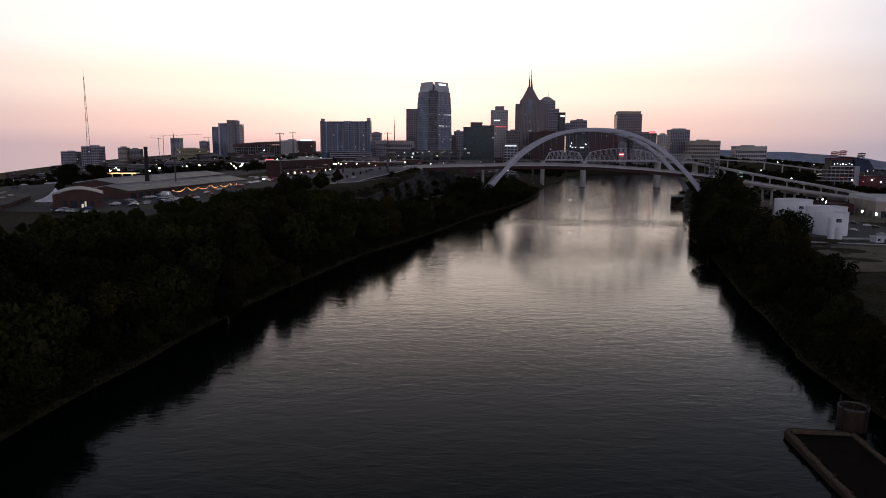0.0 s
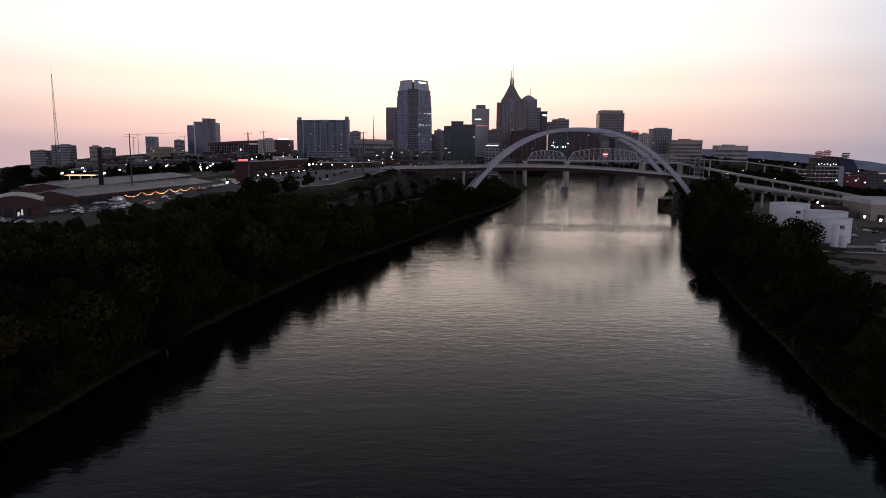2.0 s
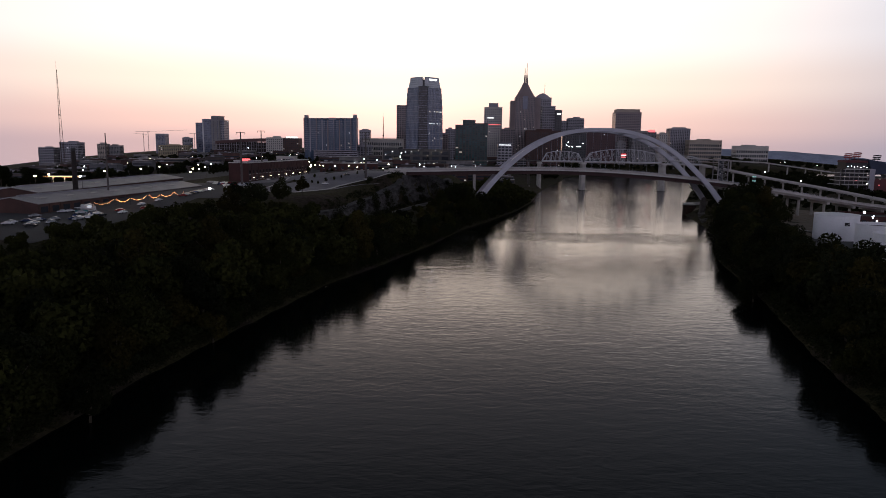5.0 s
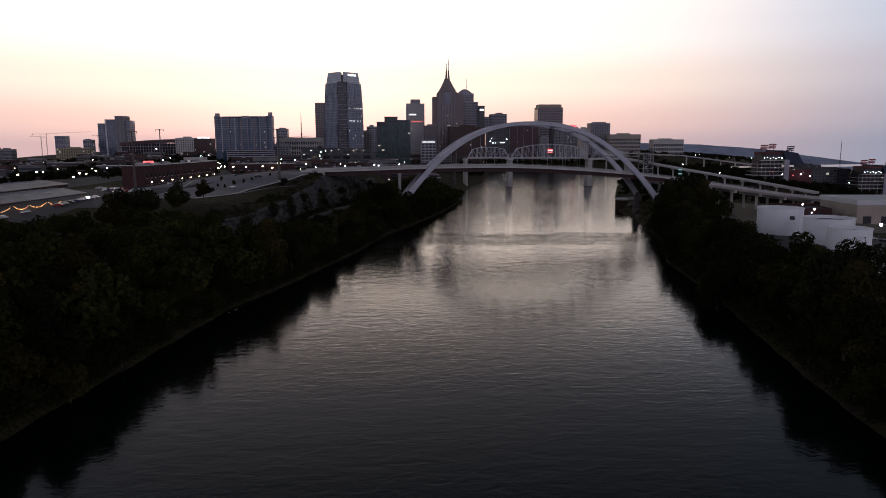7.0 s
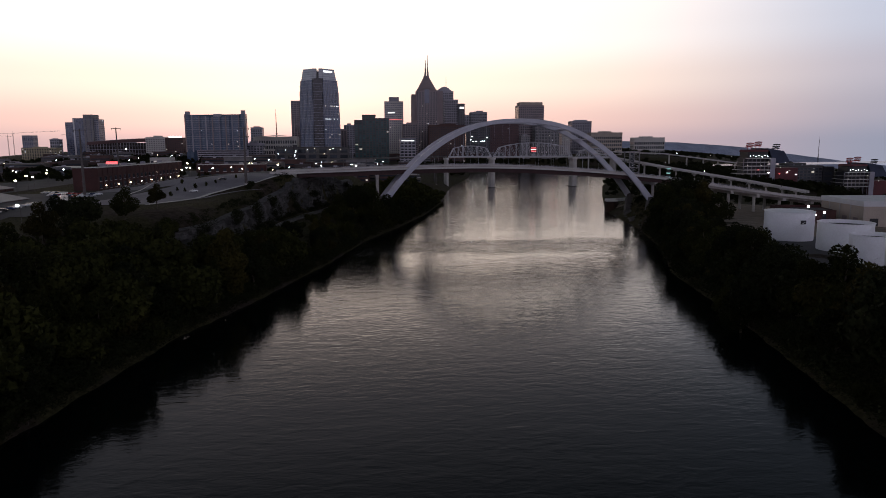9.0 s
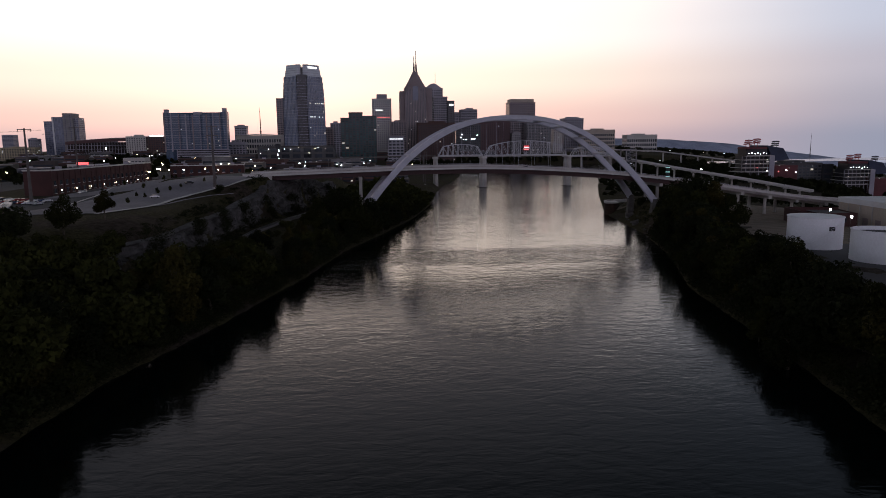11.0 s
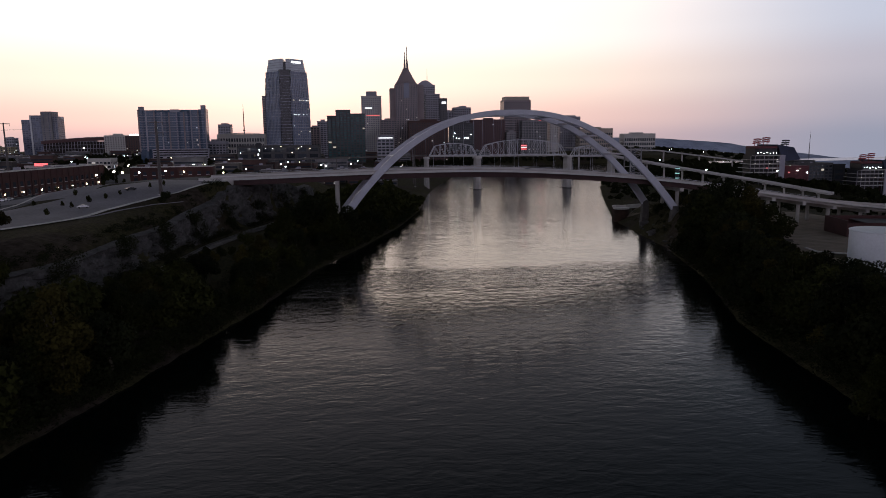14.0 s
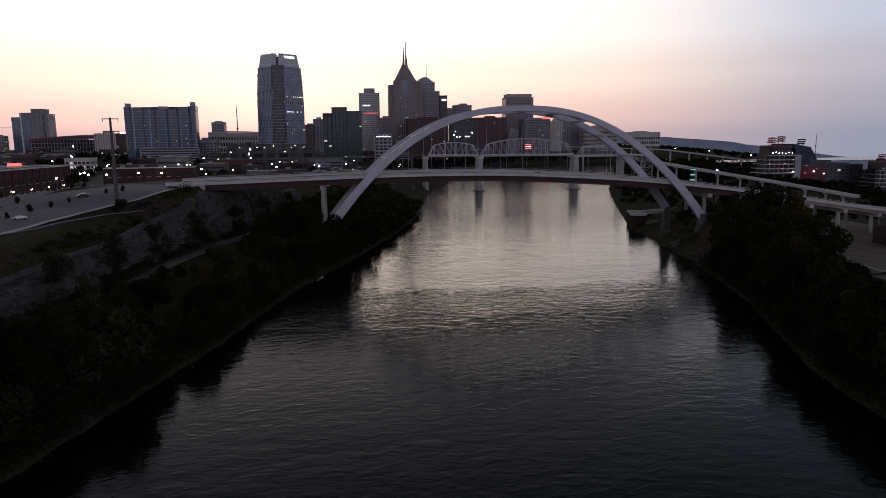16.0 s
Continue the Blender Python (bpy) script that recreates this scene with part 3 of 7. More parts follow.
for s in (-0.72, -0.56, -0.40, -0.25, -0.08, 0.08, 0.25, 0.40, 0.56, 0.72):
    a, b = rib_point(s, -1), rib_point(s, 1)
    part("cross_brace", Geo().beam(a, b, 4.2, 0.7), STEEL, bridge)
for s in (-1, 1):
    for side in (-1, 1):
        q = rib_point(1.02 * s, side)
        base = ground_at(q.x, q.y)
        part("springing_block", Geo().prism([(q.x + s - 2.6, q.y - 2), (q.x + s + 2.6, q.y - 2), (q.x + s + 2.6, q.y + 2), (q.x + s - 2.6, q.y + 2)], base - 3, q.z + 0.2, 0.6), DIM_STAINED, bridge, "concrete footing, stained and with shade put into its colour")


def bent(x, spread=9.0, r=1.0):
    """A pier: a cap beam on two round columns."""
    top = deck_z(x) - (3.3 if x < 215 else 2.1)
    part("pier_cap", Geo().prism([(x - 1.1, AXIS - 14.6), (x + 1.1, AXIS - 14.6), (x + 1.1, AXIS + 14.6), (x - 1.1, AXIS + 14.6)], top - 1.8, top), CONCRETE, bridge)
    for y in (-spread, spread):
        part("pier_column", Geo().tube((x, AXIS + y, ground_at(x, AXIS + y) - 1.5), (x, AXIS + y, top - 1.7), r, n=16), CONCRETE, bridge)


for x in (10, 198, 215, 234, 253, 272, 291, 312, 340, 368, 396):
    bent(x)
ab = Geo().box(-46, -41.5, AXIS - 15.5, AXIS + 15.5, 27, deck_z(-42) - 0.55)
part("abutment", ab, CONCRETE, bridge)


# ---------------------------------------------------------------- the old truss bridge behind it
OLD_Y = 960.0


def truss_span(name, label, x0, x1, z_low, z_mid, panels, z_end):
    """A camelback truss span: two planes with chords, posts, diagonals, top struts and a deck."""
    ob = thing(name, label, "bridge", group="spans of the old truss bridge")
    for side in (-4.2, 4.2):
        y = OLD_Y + side
        bot = [Vector((x0 + (x1 - x0) * i / panels, y, z_low)) for i in range(panels + 1)]
        top = []
        for i in range(1, panels):
            k = i / panels * 2 - 1
            top.append(Vector((bot[i].x, y, z_end + (z_mid - z_end) * (1 - abs(k) ** 2.2))))
        part("bottom_chord", Geo().beam(bot[0], bot[-1], 0.6, 0.8), OLD_STEEL, ob)
        chord = Geo()
        for a, b in zip([bot[0]] + top, top + [bot[-1]]):
            chord.beam(a, b, 0.7, 0.75)
        part("top_chord", chord, OLD_STEEL, ob)
        for i in range(1, panels):
            part("post", Geo().beam(bot[i], top[i - 1], 0.45, 0.4), OLD_STEEL, ob)
        for i in range(1, panels - 1):
            a, b = (bot[i + 1], top[i - 1]) if i < panels / 2 else (bot[i], top[i])
            part("diagonal", Geo().beam(a, b, 0.35, 0.3), OLD_STEEL, ob)
    for i in range(1, panels):
        k = i / panels * 2 - 1
        x = x0 + (x1 - x0) * i / panels
        z = z_end + (z_mid - z_end) * (1 - abs(k) ** 2.2)
        part("top_strut", Geo().beam((x, OLD_Y - 4.2, z), (x, OLD_Y + 4.2, z), 0.4, 0.4), OLD_STEEL, ob)
    part("deck", Geo().box(x0, x1, OLD_Y - 5.6, OLD_Y + 5.6, z_low - 0.9, z_low + 0.35), CONCRETE, ob)
    part("railing", Geo().box(x0, x1, OLD_Y - 5.7, OLD_Y - 5.55, z_low + 0.35, z_low + 1.5), OLD_STEEL, ob)
    return ob


truss_span("truss_span", "weathered silver camelback truss span of the pedestrian bridge", 159, 259, 37.0, 54.5, 14, 46.5)
truss_span("truss_span", "smaller silver truss span of the pedestrian bridge", 103, 156, 37.4, 51.0, 9, 46.0)
truss_span("truss_span", "smaller silver truss span of the pedestrian bridge", 265, 312, 35.5, 47.0, 8, 42.0)


board = thing("bridge_sign", "small red lit sign board hung on the truss bridge", "sign", pose(208.5, OLD_Y - 6.6, 43.0))
part("panel", Geo().box(-3.6, 3.6, -0.3, 0, 0, 6.4), RED_LIT_PAINT, board)
for k, glow in enumerate((RED_GLOW, SIGN_WHITE, RED_GLOW)):
    part("stripe", Geo().box(-3.2, 3.2, -0.42, -0.31, 0.7 + 2.0 * k, 1.6 + 2.0 * k), glow, board, "glowing bar")
for sx in (-2.6, 2.6):
    part("bracket", Geo().beam((sx, 0, 1.0), (sx, 2.4, 1.0), 0.2, 0.2), DARK, board)


def old_pier(x, r):
    ob = thing("bridge_pier", "tall pale concrete pier of the pedestrian bridge standing in the river", "bridge pier", group="piers of the old truss bridge")
    base = min(-2.5, ground_at(x, OLD_Y) - 1)
    shaft = [(x - r * 0.7, OLD_Y - 6.5), (x, OLD_Y - 8.2), (x + r * 0.7, OLD_Y - 6.5), (x + r, OLD_Y + 6.5), (x, OLD_Y + 8), (x - r, OLD_Y + 6.5)]
    part("shaft", Geo().prism(shaft, base, 34.3, 0.86), CONCRETE, ob)
    part("cap", Geo().prism([(x + (a - x) * 1.15, OLD_Y + (b - OLD_Y) * 1.1) for a, b in shaft], 34.3, 36.6, 0.95), PALE, ob)
    part("footing", Geo().prism([(x + (a - x) * 1.7, OLD_Y + (b - OLD_Y) * 1.25) for a, b in shaft], base - 1, 0.5), DIM_STAINED, ob)


old_pier(157.5, 4.2)
old_pier(262, 4.2)
old_pier(100, 3.0)
old_pier(314, 3.2)
# pedestrian bridge approaches: to the left on a steel trestle, to the right on a long falling viaduct
ap = thing("bridge_approach", "concrete and steel approach of the pedestrian bridge on the town side", "bridge")
part("deck", Geo().beam((100, OLD_Y, 38.1), (-110, OLD_Y + 30, 34), 9, 1.3), DIM_STAINED, ap)
for i in range(7):
    x, y = 85 - 28 * i, OLD_Y + 4 * i
    for side in (-3.5, 3.5):
        part("column", Geo().beam((x, y + side, ground_at(x, y) - 1), (x, y + side, 37.6 - 0.55 * i), 0.7, 0.7), DIM_STAINED, ap)
    part("brace", Geo().beam((x, y - 3.5, 27), (x, y + 3.5, 36), 0.4, 0.4), OLD_STEEL, ap)
ap = thing("bridge_approach", "long pale concrete viaduct falling from the pedestrian bridge", "bridge")
RAMP = [(312, 957, 34.8), (340, 932, 28.8), (368, 905, 22.6), (402, 880, 16.0), (432, 852, 10.0), (456, 825, 4.5), (472, 800, 0.5)]
for a, b in zip(RAMP, RAMP[1:]):
    a, b = Vector(a), Vector(b)
    part("deck", Geo().beam(a, b, 9.5, 1.5), CONCRETE, ap)
    for off in (-4.6, 4.6):
        d = (b - a).normalized()
        s = Vector((d.y, -d.x, 0)).normalized() * off
        part("parapet", Geo().beam(a + s + Vector((0, 0, 1.3)), b + s + Vector((0, 0, 1.3)), 0.3, 1.1), PALE, ap)
    for f in (0.1, 0.6):
        p = a.lerp(b, f)
        part("column", Geo().beam((p.x, p.y, ground_at(p.x, p.y) - 1.5), (p.x, p.y, p.z - 0.6), 1.6, 1.6), CONCRETE, ap)
        part("crosshead", Geo().beam((p.x - 3.5, p.y - 1.5, p.z - 1.4), (p.x + 3.5, p.y + 1.5, p.z - 1.4), 1.5, 1.4), CONCRETE, ap)

# ---------------------------------------------------------------- buildings
city_dice = random.Random(11)


def local_box(x0, x1, y0, y1, z0, z1):
    return Geo().box(x0, x1, y0, y1, z0, z1)


def face_frames(w, d):
    """Front and the two flanks: origin, run, outward normal, length."""
    return [(Vector((-w / 2, 0, 0)), Vector((1, 0, 0)), Vector((0, -1, 0)), w),
            (Vector((-w / 2, d, 0)), Vector((0, -1, 0)), Vector((-1, 0, 0)), d),
            (Vector((w / 2, 0, 0)), Vector((0, 1, 0)), Vector((1, 0, 0)), d)]


def panes(w, d, z_from, floors, storey, bay, fill=0.72, high=0.62, out=0.06, skip=None):
    """Window panes of three sides, each its own small slab, and the spots for lit ones."""
    geo, spots = Geo(), []
    for o, run, nor, length in face_frames(w, d):
        n = max(1, int(length / bay))
        step = length / n
        for k in range(floors):
            z = z_from + k * storey + storey * (1 - high) * 0.55
            for i in range(n):
                a = o + run * (i * step + step * (1 - fill) / 2) + nor * out
                b = a + run * step * fill
                h = storey * high
                pts = [a + Vector((0, 0, z)), b + Vector((0, 0, z)), b + Vector((0, 0, z + h)), a + Vector((0, 0, z + h))]
                geo.add(pts, [(0, 1, 2, 3)])
                spots.append((pts, nor))
    return geo, spots


def block(name, label, x0, x1, y, top, depth=30.0, wall=None, glass=None, storey=3.7, bay=4.5, style="grid", turn=0.0, lit=5,
          group="", cap=True, roof=None, category="building", foot=None, fill=0.7, high=0.6, glow=None):
    """An upright building: core, a band at every floor, piers between the bays, panes, parapet and roof plant."""
    wall, glass, roof = wall or GREYWALL, glass or GLASS, roof or ROOF_DARK
    w, xc = x1 - x0, (x0 + x1) / 2
    base = (ground_at(xc, y) if foot is None else foot) - 1.0
    h = top - base
    ob = thing(name, label, category, pose(xc, y, base, 0, 0, turn), group)
    if style == "curtain":
        part("wall", local_box(-w / 2, w / 2, 0, depth, 0, h), glass, ob)
    else:
        part("wall", local_box(-w / 2, w / 2, 0, depth, 0, h), wall, ob)
    floors = max(1, int((h - 1.5) / storey))
    grid, spots = panes(w, depth, 1.5, floors, storey, bay, fill, high)
    p = part("window_pane", grid, glass, ob)
    p["kind"] = "stuff"
    r = random.Random(int(abs(x0 * 7 + y)))
    proud = 0.35
    if style in ("grid", "bands", "curtain"):
        t = {"grid": 0.9, "bands": 1.5, "curtain": 0.35}[style]
        band = local_box(-w / 2 - proud, w / 2 + proud, -proud, depth + proud, -t / 2, t / 2).mesh("floor_band", wall)
        for k in range(1, floors + 1):
            o = part("floor_band", band, wall, ob)
            o.location = (0, 0, 1.5 + k * storey)
    if style in ("grid", "piers", "curtain"):
        t = {"grid": 0.8, "piers": 1.3, "curtain": 0.25}[style]
        pier = local_box(-t / 2, t / 2, -t / 2, t / 2, 0, h).mesh("pier", wall)
        spotsx = []
        for o, run, nor, length in face_frames(w, depth):
            n = max(1, int(length / bay))
            for i in range(n + 1):
                q = o + run * (length * i / n)
                q = Vector((round(q.x, 2), round(q.y, 2), 0))
                if q not in spotsx:
                    spotsx.append(q)
        for q in spotsx:
            c = part("pier", pier, wall, ob)
            c.location = q
    for pts, nor in r.sample(spots, min(lit, len(spots))):
        part("lit_window", Geo().add([q + nor * 0.12 for q in pts], [(0, 1, 2, 3)]), glow or r.choice((ROOM, ROOM_COOL, ROOM)), ob, "window with the lights on")
    part("parapet", Geo().box(-w / 2 - 0.5, w / 2 + 0.5, -0.5, depth + 0.5, h, h + 0.9), wall, ob)
    part("roof", local_box(-w / 2 + 0.4, w / 2 - 0.4, 0.4, depth - 0.4, h + 0.85, h + 0.98), roof, ob)
    if cap:
        a, b = r.uniform(-0.3, -0.1) * w, r.uniform(0.12, 0.32) * w
        part("roof_plant", Geo().box(a, b, depth * 0.25, depth * 0.75, h + 0.95, h + 0.95 + r.uniform(2.2, 3.6), chamfer=0.3), wall, ob)
        for _ in range(2):
            q = r.uniform(-0.4, 0.4) * w
            part("vent", Geo().box(q, q + 1.8, depth * 0.1, depth * 0.1 + 1.8, h + 0.95, h + 2.4, chamfer=0.2), GREYWALL, ob)
    return ob


def sign_bar(parent, x0, x1, y, z0, z1, mat, name="sign"):
    return part(name, Geo().box(x0, x1, y - 0.25, y, z0, z1), mat, parent, "lit sign panel")


# the round-shouldered glass tower with two facets and a slot between them
def facet_tower():
    x, y = -70.0, 1190.0
    base = ground_at(x, y) - 1
    ob = thing("glass_tower", "tall faceted grey-blue glass office tower with a stepped crown", "skyscraper", pose(x, y, base))
    outline = [(-31, 13), (-9, -10), (8, -10), (31, 12), (22, 44), (-22, 44)]
    levels = [(0, 62, 1.0, TOWER_GLASS), (62, 84, 0.988, TOWER_GLASS), (84, 98, 0.975, TOWER_GLASS), (98, 110, 0.955, TOWER_GLASS), (110, 119, 0.932, TOWER_GLASS), (119, 127, 0.908, TOWER_GLASS)]
    for a, b, s, mat in levels:
        ring = [(px * s, 16 + (py - 16) * s) for px, py in outline]
        part("shaft", Geo().prism(ring, a, b, 0.985), mat, ob)
        k = a + 3.9
        while k < b - 1:
            band = Geo().prism([(px * 1.012, 16 + (py - 16) * 1.012) for px, py in ring], k, k + 0.5)
            part("floor_band", band, MULLION, ob)
            k += 3.9
        n = len(ring)
        for i in range(n):
            p0, p1 = Vector((*ring[i], 0)), Vector((*ring[(i + 1) % n], 0))
            if i in (3, 4):
                continue
            m = max(1, int((p1 - p0).length / 2.9))
            for j in range(m + 1):
                q = p0.lerp(p1, j / m)
                part("mullion", Geo().box(q.x - 0.22, q.x + 0.22, q.y - 0.3, q.y + 0.3, a, b), MULLION, ob)
    s = 0.86
    for half in ([(-31, 13), (-9, -10), (-2.6, -10), (-2.6, 44), (-22, 44)], [(1.6, -10), (8, -10), (31, 12), (22, 44), (1.6, 44)]):
        part("crown", Geo().prism([(px * s, 16 + (py - 16) * s) for px, py in half], 127, 144, 0.88, (0, 16)), CROWN, ob, "paler open screen round the top")
        for k in range(5):
            z = 128.5 + k * 3.4
            f = s * (1 - 0.12 * (z - 127) / 17) * 1.012
            part("crown_rail", Geo().prism([(px * f, 16 + (py - 16) * f) for px, py in half], z, z + 0.5), GREYWALL, ob)
    part("core", Geo().prism([(-8, 0), (8, 0), (8, 34), (-8, 34)], 126.5, 140), DARKSLOT, ob)
    slot = part("slot", Geo().prism([(-10, -8.0), (-7.5, -12.2), (6.5, -12.2), (9, -8.0)], 0, 129, 0.90, (-0.5, 16)), DARKSLOT, ob, "dark glass slot between the facets")
    for k in range(31):
        z = 3.9 + 3.9 * k
        f = 1 - 0.10 * z / 129 + 0.007
        part("slot_band", Geo().prism([(-0.5 + (px + 0.5) * f, 16 + (py - 16) * f) for px, py in ((-10, -8.0), (-7.5, -12.2), (6.5, -12.2), (9, -8.0))], z, z + 0.45), MULLION, slot)
    f = s * 0.89
    p0, p1 = Vector((8 * f, 16 + (-10 - 16) * f, 0)), Vector((31 * f, 16 + (12 - 16) * f, 0))
    a, b = p0.lerp(p1, 0.12), p0.lerp(p1, 0.80)
    nor = Vector(((p1 - p0).y, -(p1 - p0).x, 0)).normalized() * 0.9
    part("sign", Geo().add([a + nor + Vector((0, 0, 138.5)), b + nor + Vector((0, 0, 138.5)), b + nor + Vector((0, 0, 141.3)), a + nor + Vector((0, 0, 141.3)),
                            a + Vector((0, 0, 138.5)), b + Vector((0, 0, 138.5)), b + Vector((0, 0, 141.3)), a + Vector((0, 0, 141.3))],
                           [(0, 1, 2, 3), (7, 6, 5, 4), (0, 4, 5, 1), (3, 2, 6, 7), (0, 3, 7, 4), (1, 5, 6, 2)]), SIGN_WHITE, ob, "white lit sign")
    r = random.Random(4)
    p0, p1 = Vector((8, -10, 0)), Vector((31, 12, 0))
    nor = Vector(((p1 - p0).y, -(p1 - p0).x, 0)).normalized() * 0.6
    for i in range(46):
        u, k = r.uniform(0.03, 0.93), r.choice((r.randrange(5, 29), 22, 17, 2, 3, 4))
        z = 1.6 + k * 3.9
        s1 = 1.0 if z < 95 else 0.94
        a = Vector((0, 16, 0)) + (p0.lerp(p1, u) - Vector((0, 16, 0))) * s1 + nor
        b = a + (p1 - p0).normalized() * r.uniform(1.2, 2.6)
        part("lit_window", Geo().add([a + Vector((0, 0, z)), b + Vector((0, 0, z)), b + Vector((0, 0, z + 1.5)), a + Vector((0, 0, z + 1.5))], [(0, 1, 2, 3)]), r.choice((ROOM, ROOM_COOL)), ob, "window with the lights on")
    return ob


CROWN = material("pale_crown_screen", (0.52, 0.53, 0.55), 0.3, 0.1, 0.12, 0.1, 12, spec=0.8)
DARKSLOT = material("dark_slot", (0.014, 0.016, 0.022), 0.22, 0, 0.2, 0.2, 8)
facet_tower()


# the tower with the pointed roof and twin spires
def spire_tower():
    x, y = 126.0, 1547.0
    base = ground_at(x, y) - 1
    ob = thing("spire_tower", "tall brown granite tower with a steep curved roof and twin spires", "skyscraper", pose(x, y, base))
    h = 162 - base
    w, d = 42.0, 42.0
    part("shaft", local_box(-w / 2, w / 2, 0, d, 0, h), BROWNWALL, ob)
    for sx, top, wid in ((-1, 154.5 - base, 10), (1, 161 - base, 13)):
        part("shoulder", local_box(min(sx * 21, sx * (21 + wid)), max(sx * 21, sx * (21 + wid)), 6, d - 2, 0, top), BROWNWALL, ob)
    roof = []
    for k in range(9):
        f = k / 8
        half = 21.0 - 16.2 * f ** 0.85
        zz = h + 29 * f
        roof.append([(-half, 9 * f, zz), (half, 9 * f, zz), (half, d - 9 * f, zz), (-half, d - 9 * f, zz)])
    part("pointed_roof", Geo().loft(roof), BROWNWALL, ob, "steep gabled roof with hollow curved sides")
    part("roof_block", Geo().box(-5, 5, d / 2 - 5, d / 2 + 5, h + 28, h + 31, chamfer=1.0), BROWNWALL, ob)
    for sx in (-0.9, 3.2):
        tip = 235 - base if sx > 0 else 225 - base
        part("spire", Geo().tube((sx * 1.4, d / 2, h + 26), (sx, d / 2, h + 48), 2.6, 1.3, 8), BROWNWALL, ob)
        part("mast", Geo().tube((sx, d / 2, h + 47), (sx, d / 2, tip), 0.9, 0.45, 6), BROWNWALL, ob)
    n = 13
    for i in range(n + 1):
        q = -w / 2 + w * i / n
        part("pier", Geo().box(q - 0.75, q + 0.75, -0.55, 0.1, 0, h + (6 if 3 < i < 10 else 0)), BROWNWALL, ob)
    for i in range(n):
        q = -w / 2 + w * (i + 0.5) / n
        part("window_strip", Geo().box(q - 0.85, q + 0.85, -0.12, 0.02, 6, h - 3), GLASS, ob)
    for k in range(1, int(h / 4)):
        part("spandrel", Geo().box(-w / 2, w / 2, -0.3, 0.02, 4 * k, 4 * k + 0.9), BROWNWALL, ob)
    part("atrium_window", Geo().prism([(-5, -0.7), (5, -0.7), (5, 0), (-5, 0)], h - 26, h + 2), GLASS_GREY, ob)
    r = random.Random(8)
    for i in range(10):
        q, k = r.randrange(n), r.randrange(3, 30)
        xq = -w / 2 + w * (q + 0.5) / n
        part("lit_window", Geo().box(xq - 0.8, xq + 0.8, -0.2, -0.13, 4 * k + 1.2, 4 * k + 3), r.choice((ROOM, ROOM_COOL)), ob, "window with the lights on")
    return ob


spire_tower()


# the broad blue apartment tower with a dipping roofline
def wave_tower():
    x, y = -234.0, 1230.0
    base = ground_at(x, y) - 1
    ob = thing("apartment_tower", "broad blue-glass apartment tower with a dipping roofline and balconies", "apartment tower", pose(x, y, base, 0, 0, 3))
    n = 18
    front = [(-45 + 90 * i / n, 5.0 * math.cos(math.pi * (i / n - 0.5) * 1.1) + 2.0 * math.sin(i * 2.1)) for i in range(n + 1)]
    outline = front + [(45, 28), (-45, 28)]
    top = [100 - base + 3.5 * abs(2 * i / n - 1) ** 1.5 + (1.5 if i > n * 0.7 else 0) for i in range(n + 1)]
    low = [(px, py, 0) for px, py in outline]
    high = [(front[i][0], front[i][1], top[i] - 3) for i in range(n + 1)] + [(45, 28, top[-1] - 3), (-45, 28, top[0] - 3)]
    m = len(outline)
    faces = [tuple(range(m, 2 * m))] + [(i, (i + 1) % m, m + (i + 1) % m, m + i) for i in range(m)]
    part("wall", Geo().add(low + high, faces), GLASS_BLUE, ob)
    hh = min(top)
    k = 21.0
    while k < hh - 3:
        g2 = Geo().prism([(px * 1.003, py - 0.45 if py < 20 else py) for px, py in outline], k, k + 0.45)
        part("floor_slab", g2, MULLION, ob)
        k += 3.5
    for i in range(n + 1):
        px, py = front[i]
        if i % 2 == 0:
            part("fin", Geo().box(px - 0.9, px + 0.9, py - 0.75, py + 0.2, 18, top[i] - 3), BROWNWALL if i % 4 == 0 else GREYWALL, ob)
    for i in range(1, n, 3):
        px, py = front[i]
        for k in range(int((hh - 27) / 3.5)):
            part("balcony", Geo().box(px - 1.9, px + 1.9, py - 1.6, py - 0.4, 23 + 3.5 * k, 24.1 + 3.5 * k), GLASS_GREY, ob)
    part("crown_post", Geo().box(-45, -39, 2, 10, hh - 5, top[0] + 1.5), GREYWALL, ob)
    part("crown_post", Geo().box(39, 45, 2, 10, hh - 5, top[-1] + 2.0), GREYWALL, ob)
    part("roof_plant", Geo().box(-4, 8, 8, 20, hh - 4, hh + 1.5, chamfer=0.4), GREYWALL, ob)
    podium = part("podium", local_box(-28, 48, -8, 6, 0, 21), GREYWALL, ob, "open parking deck at the foot")
    # dark strips paint the shade of the parking floors onto the solid wall
    for k in range(6):
        part("deck_shade_strip", Geo().box(-27, 47, -8.2, -7.95, 2 + 3.3 * k, 3.6 + 3.3 * k), DARKSLOT, podium)
    r = random.Random(3)
    for i in range(6):
        j = r.randrange(n)
        a, b = Vector((*front[j], 0)), Vector((*front[j + 1], 0))
        q = a.lerp(b, r.random() * 0.6)
        z = 22.2 + 3.5 * r.randrange(0, int((hh - 26) / 3.5))
        part("lit_window", Geo().box(q.x, q.x + 1.6, q.y - 0.62, q.y - 0.5, z, z + 1.5), r.choice((ROOM, ROOM_COOL)), ob, "window with the lights on")
    return ob


wave_tower()

block("office_tower", "plain brown tower standing behind the glass tower", -184, -140, 1850, 158, 34, BROWNWALL, GLASS, 5.0, 6.0, style="piers", lit=2, cap=False)
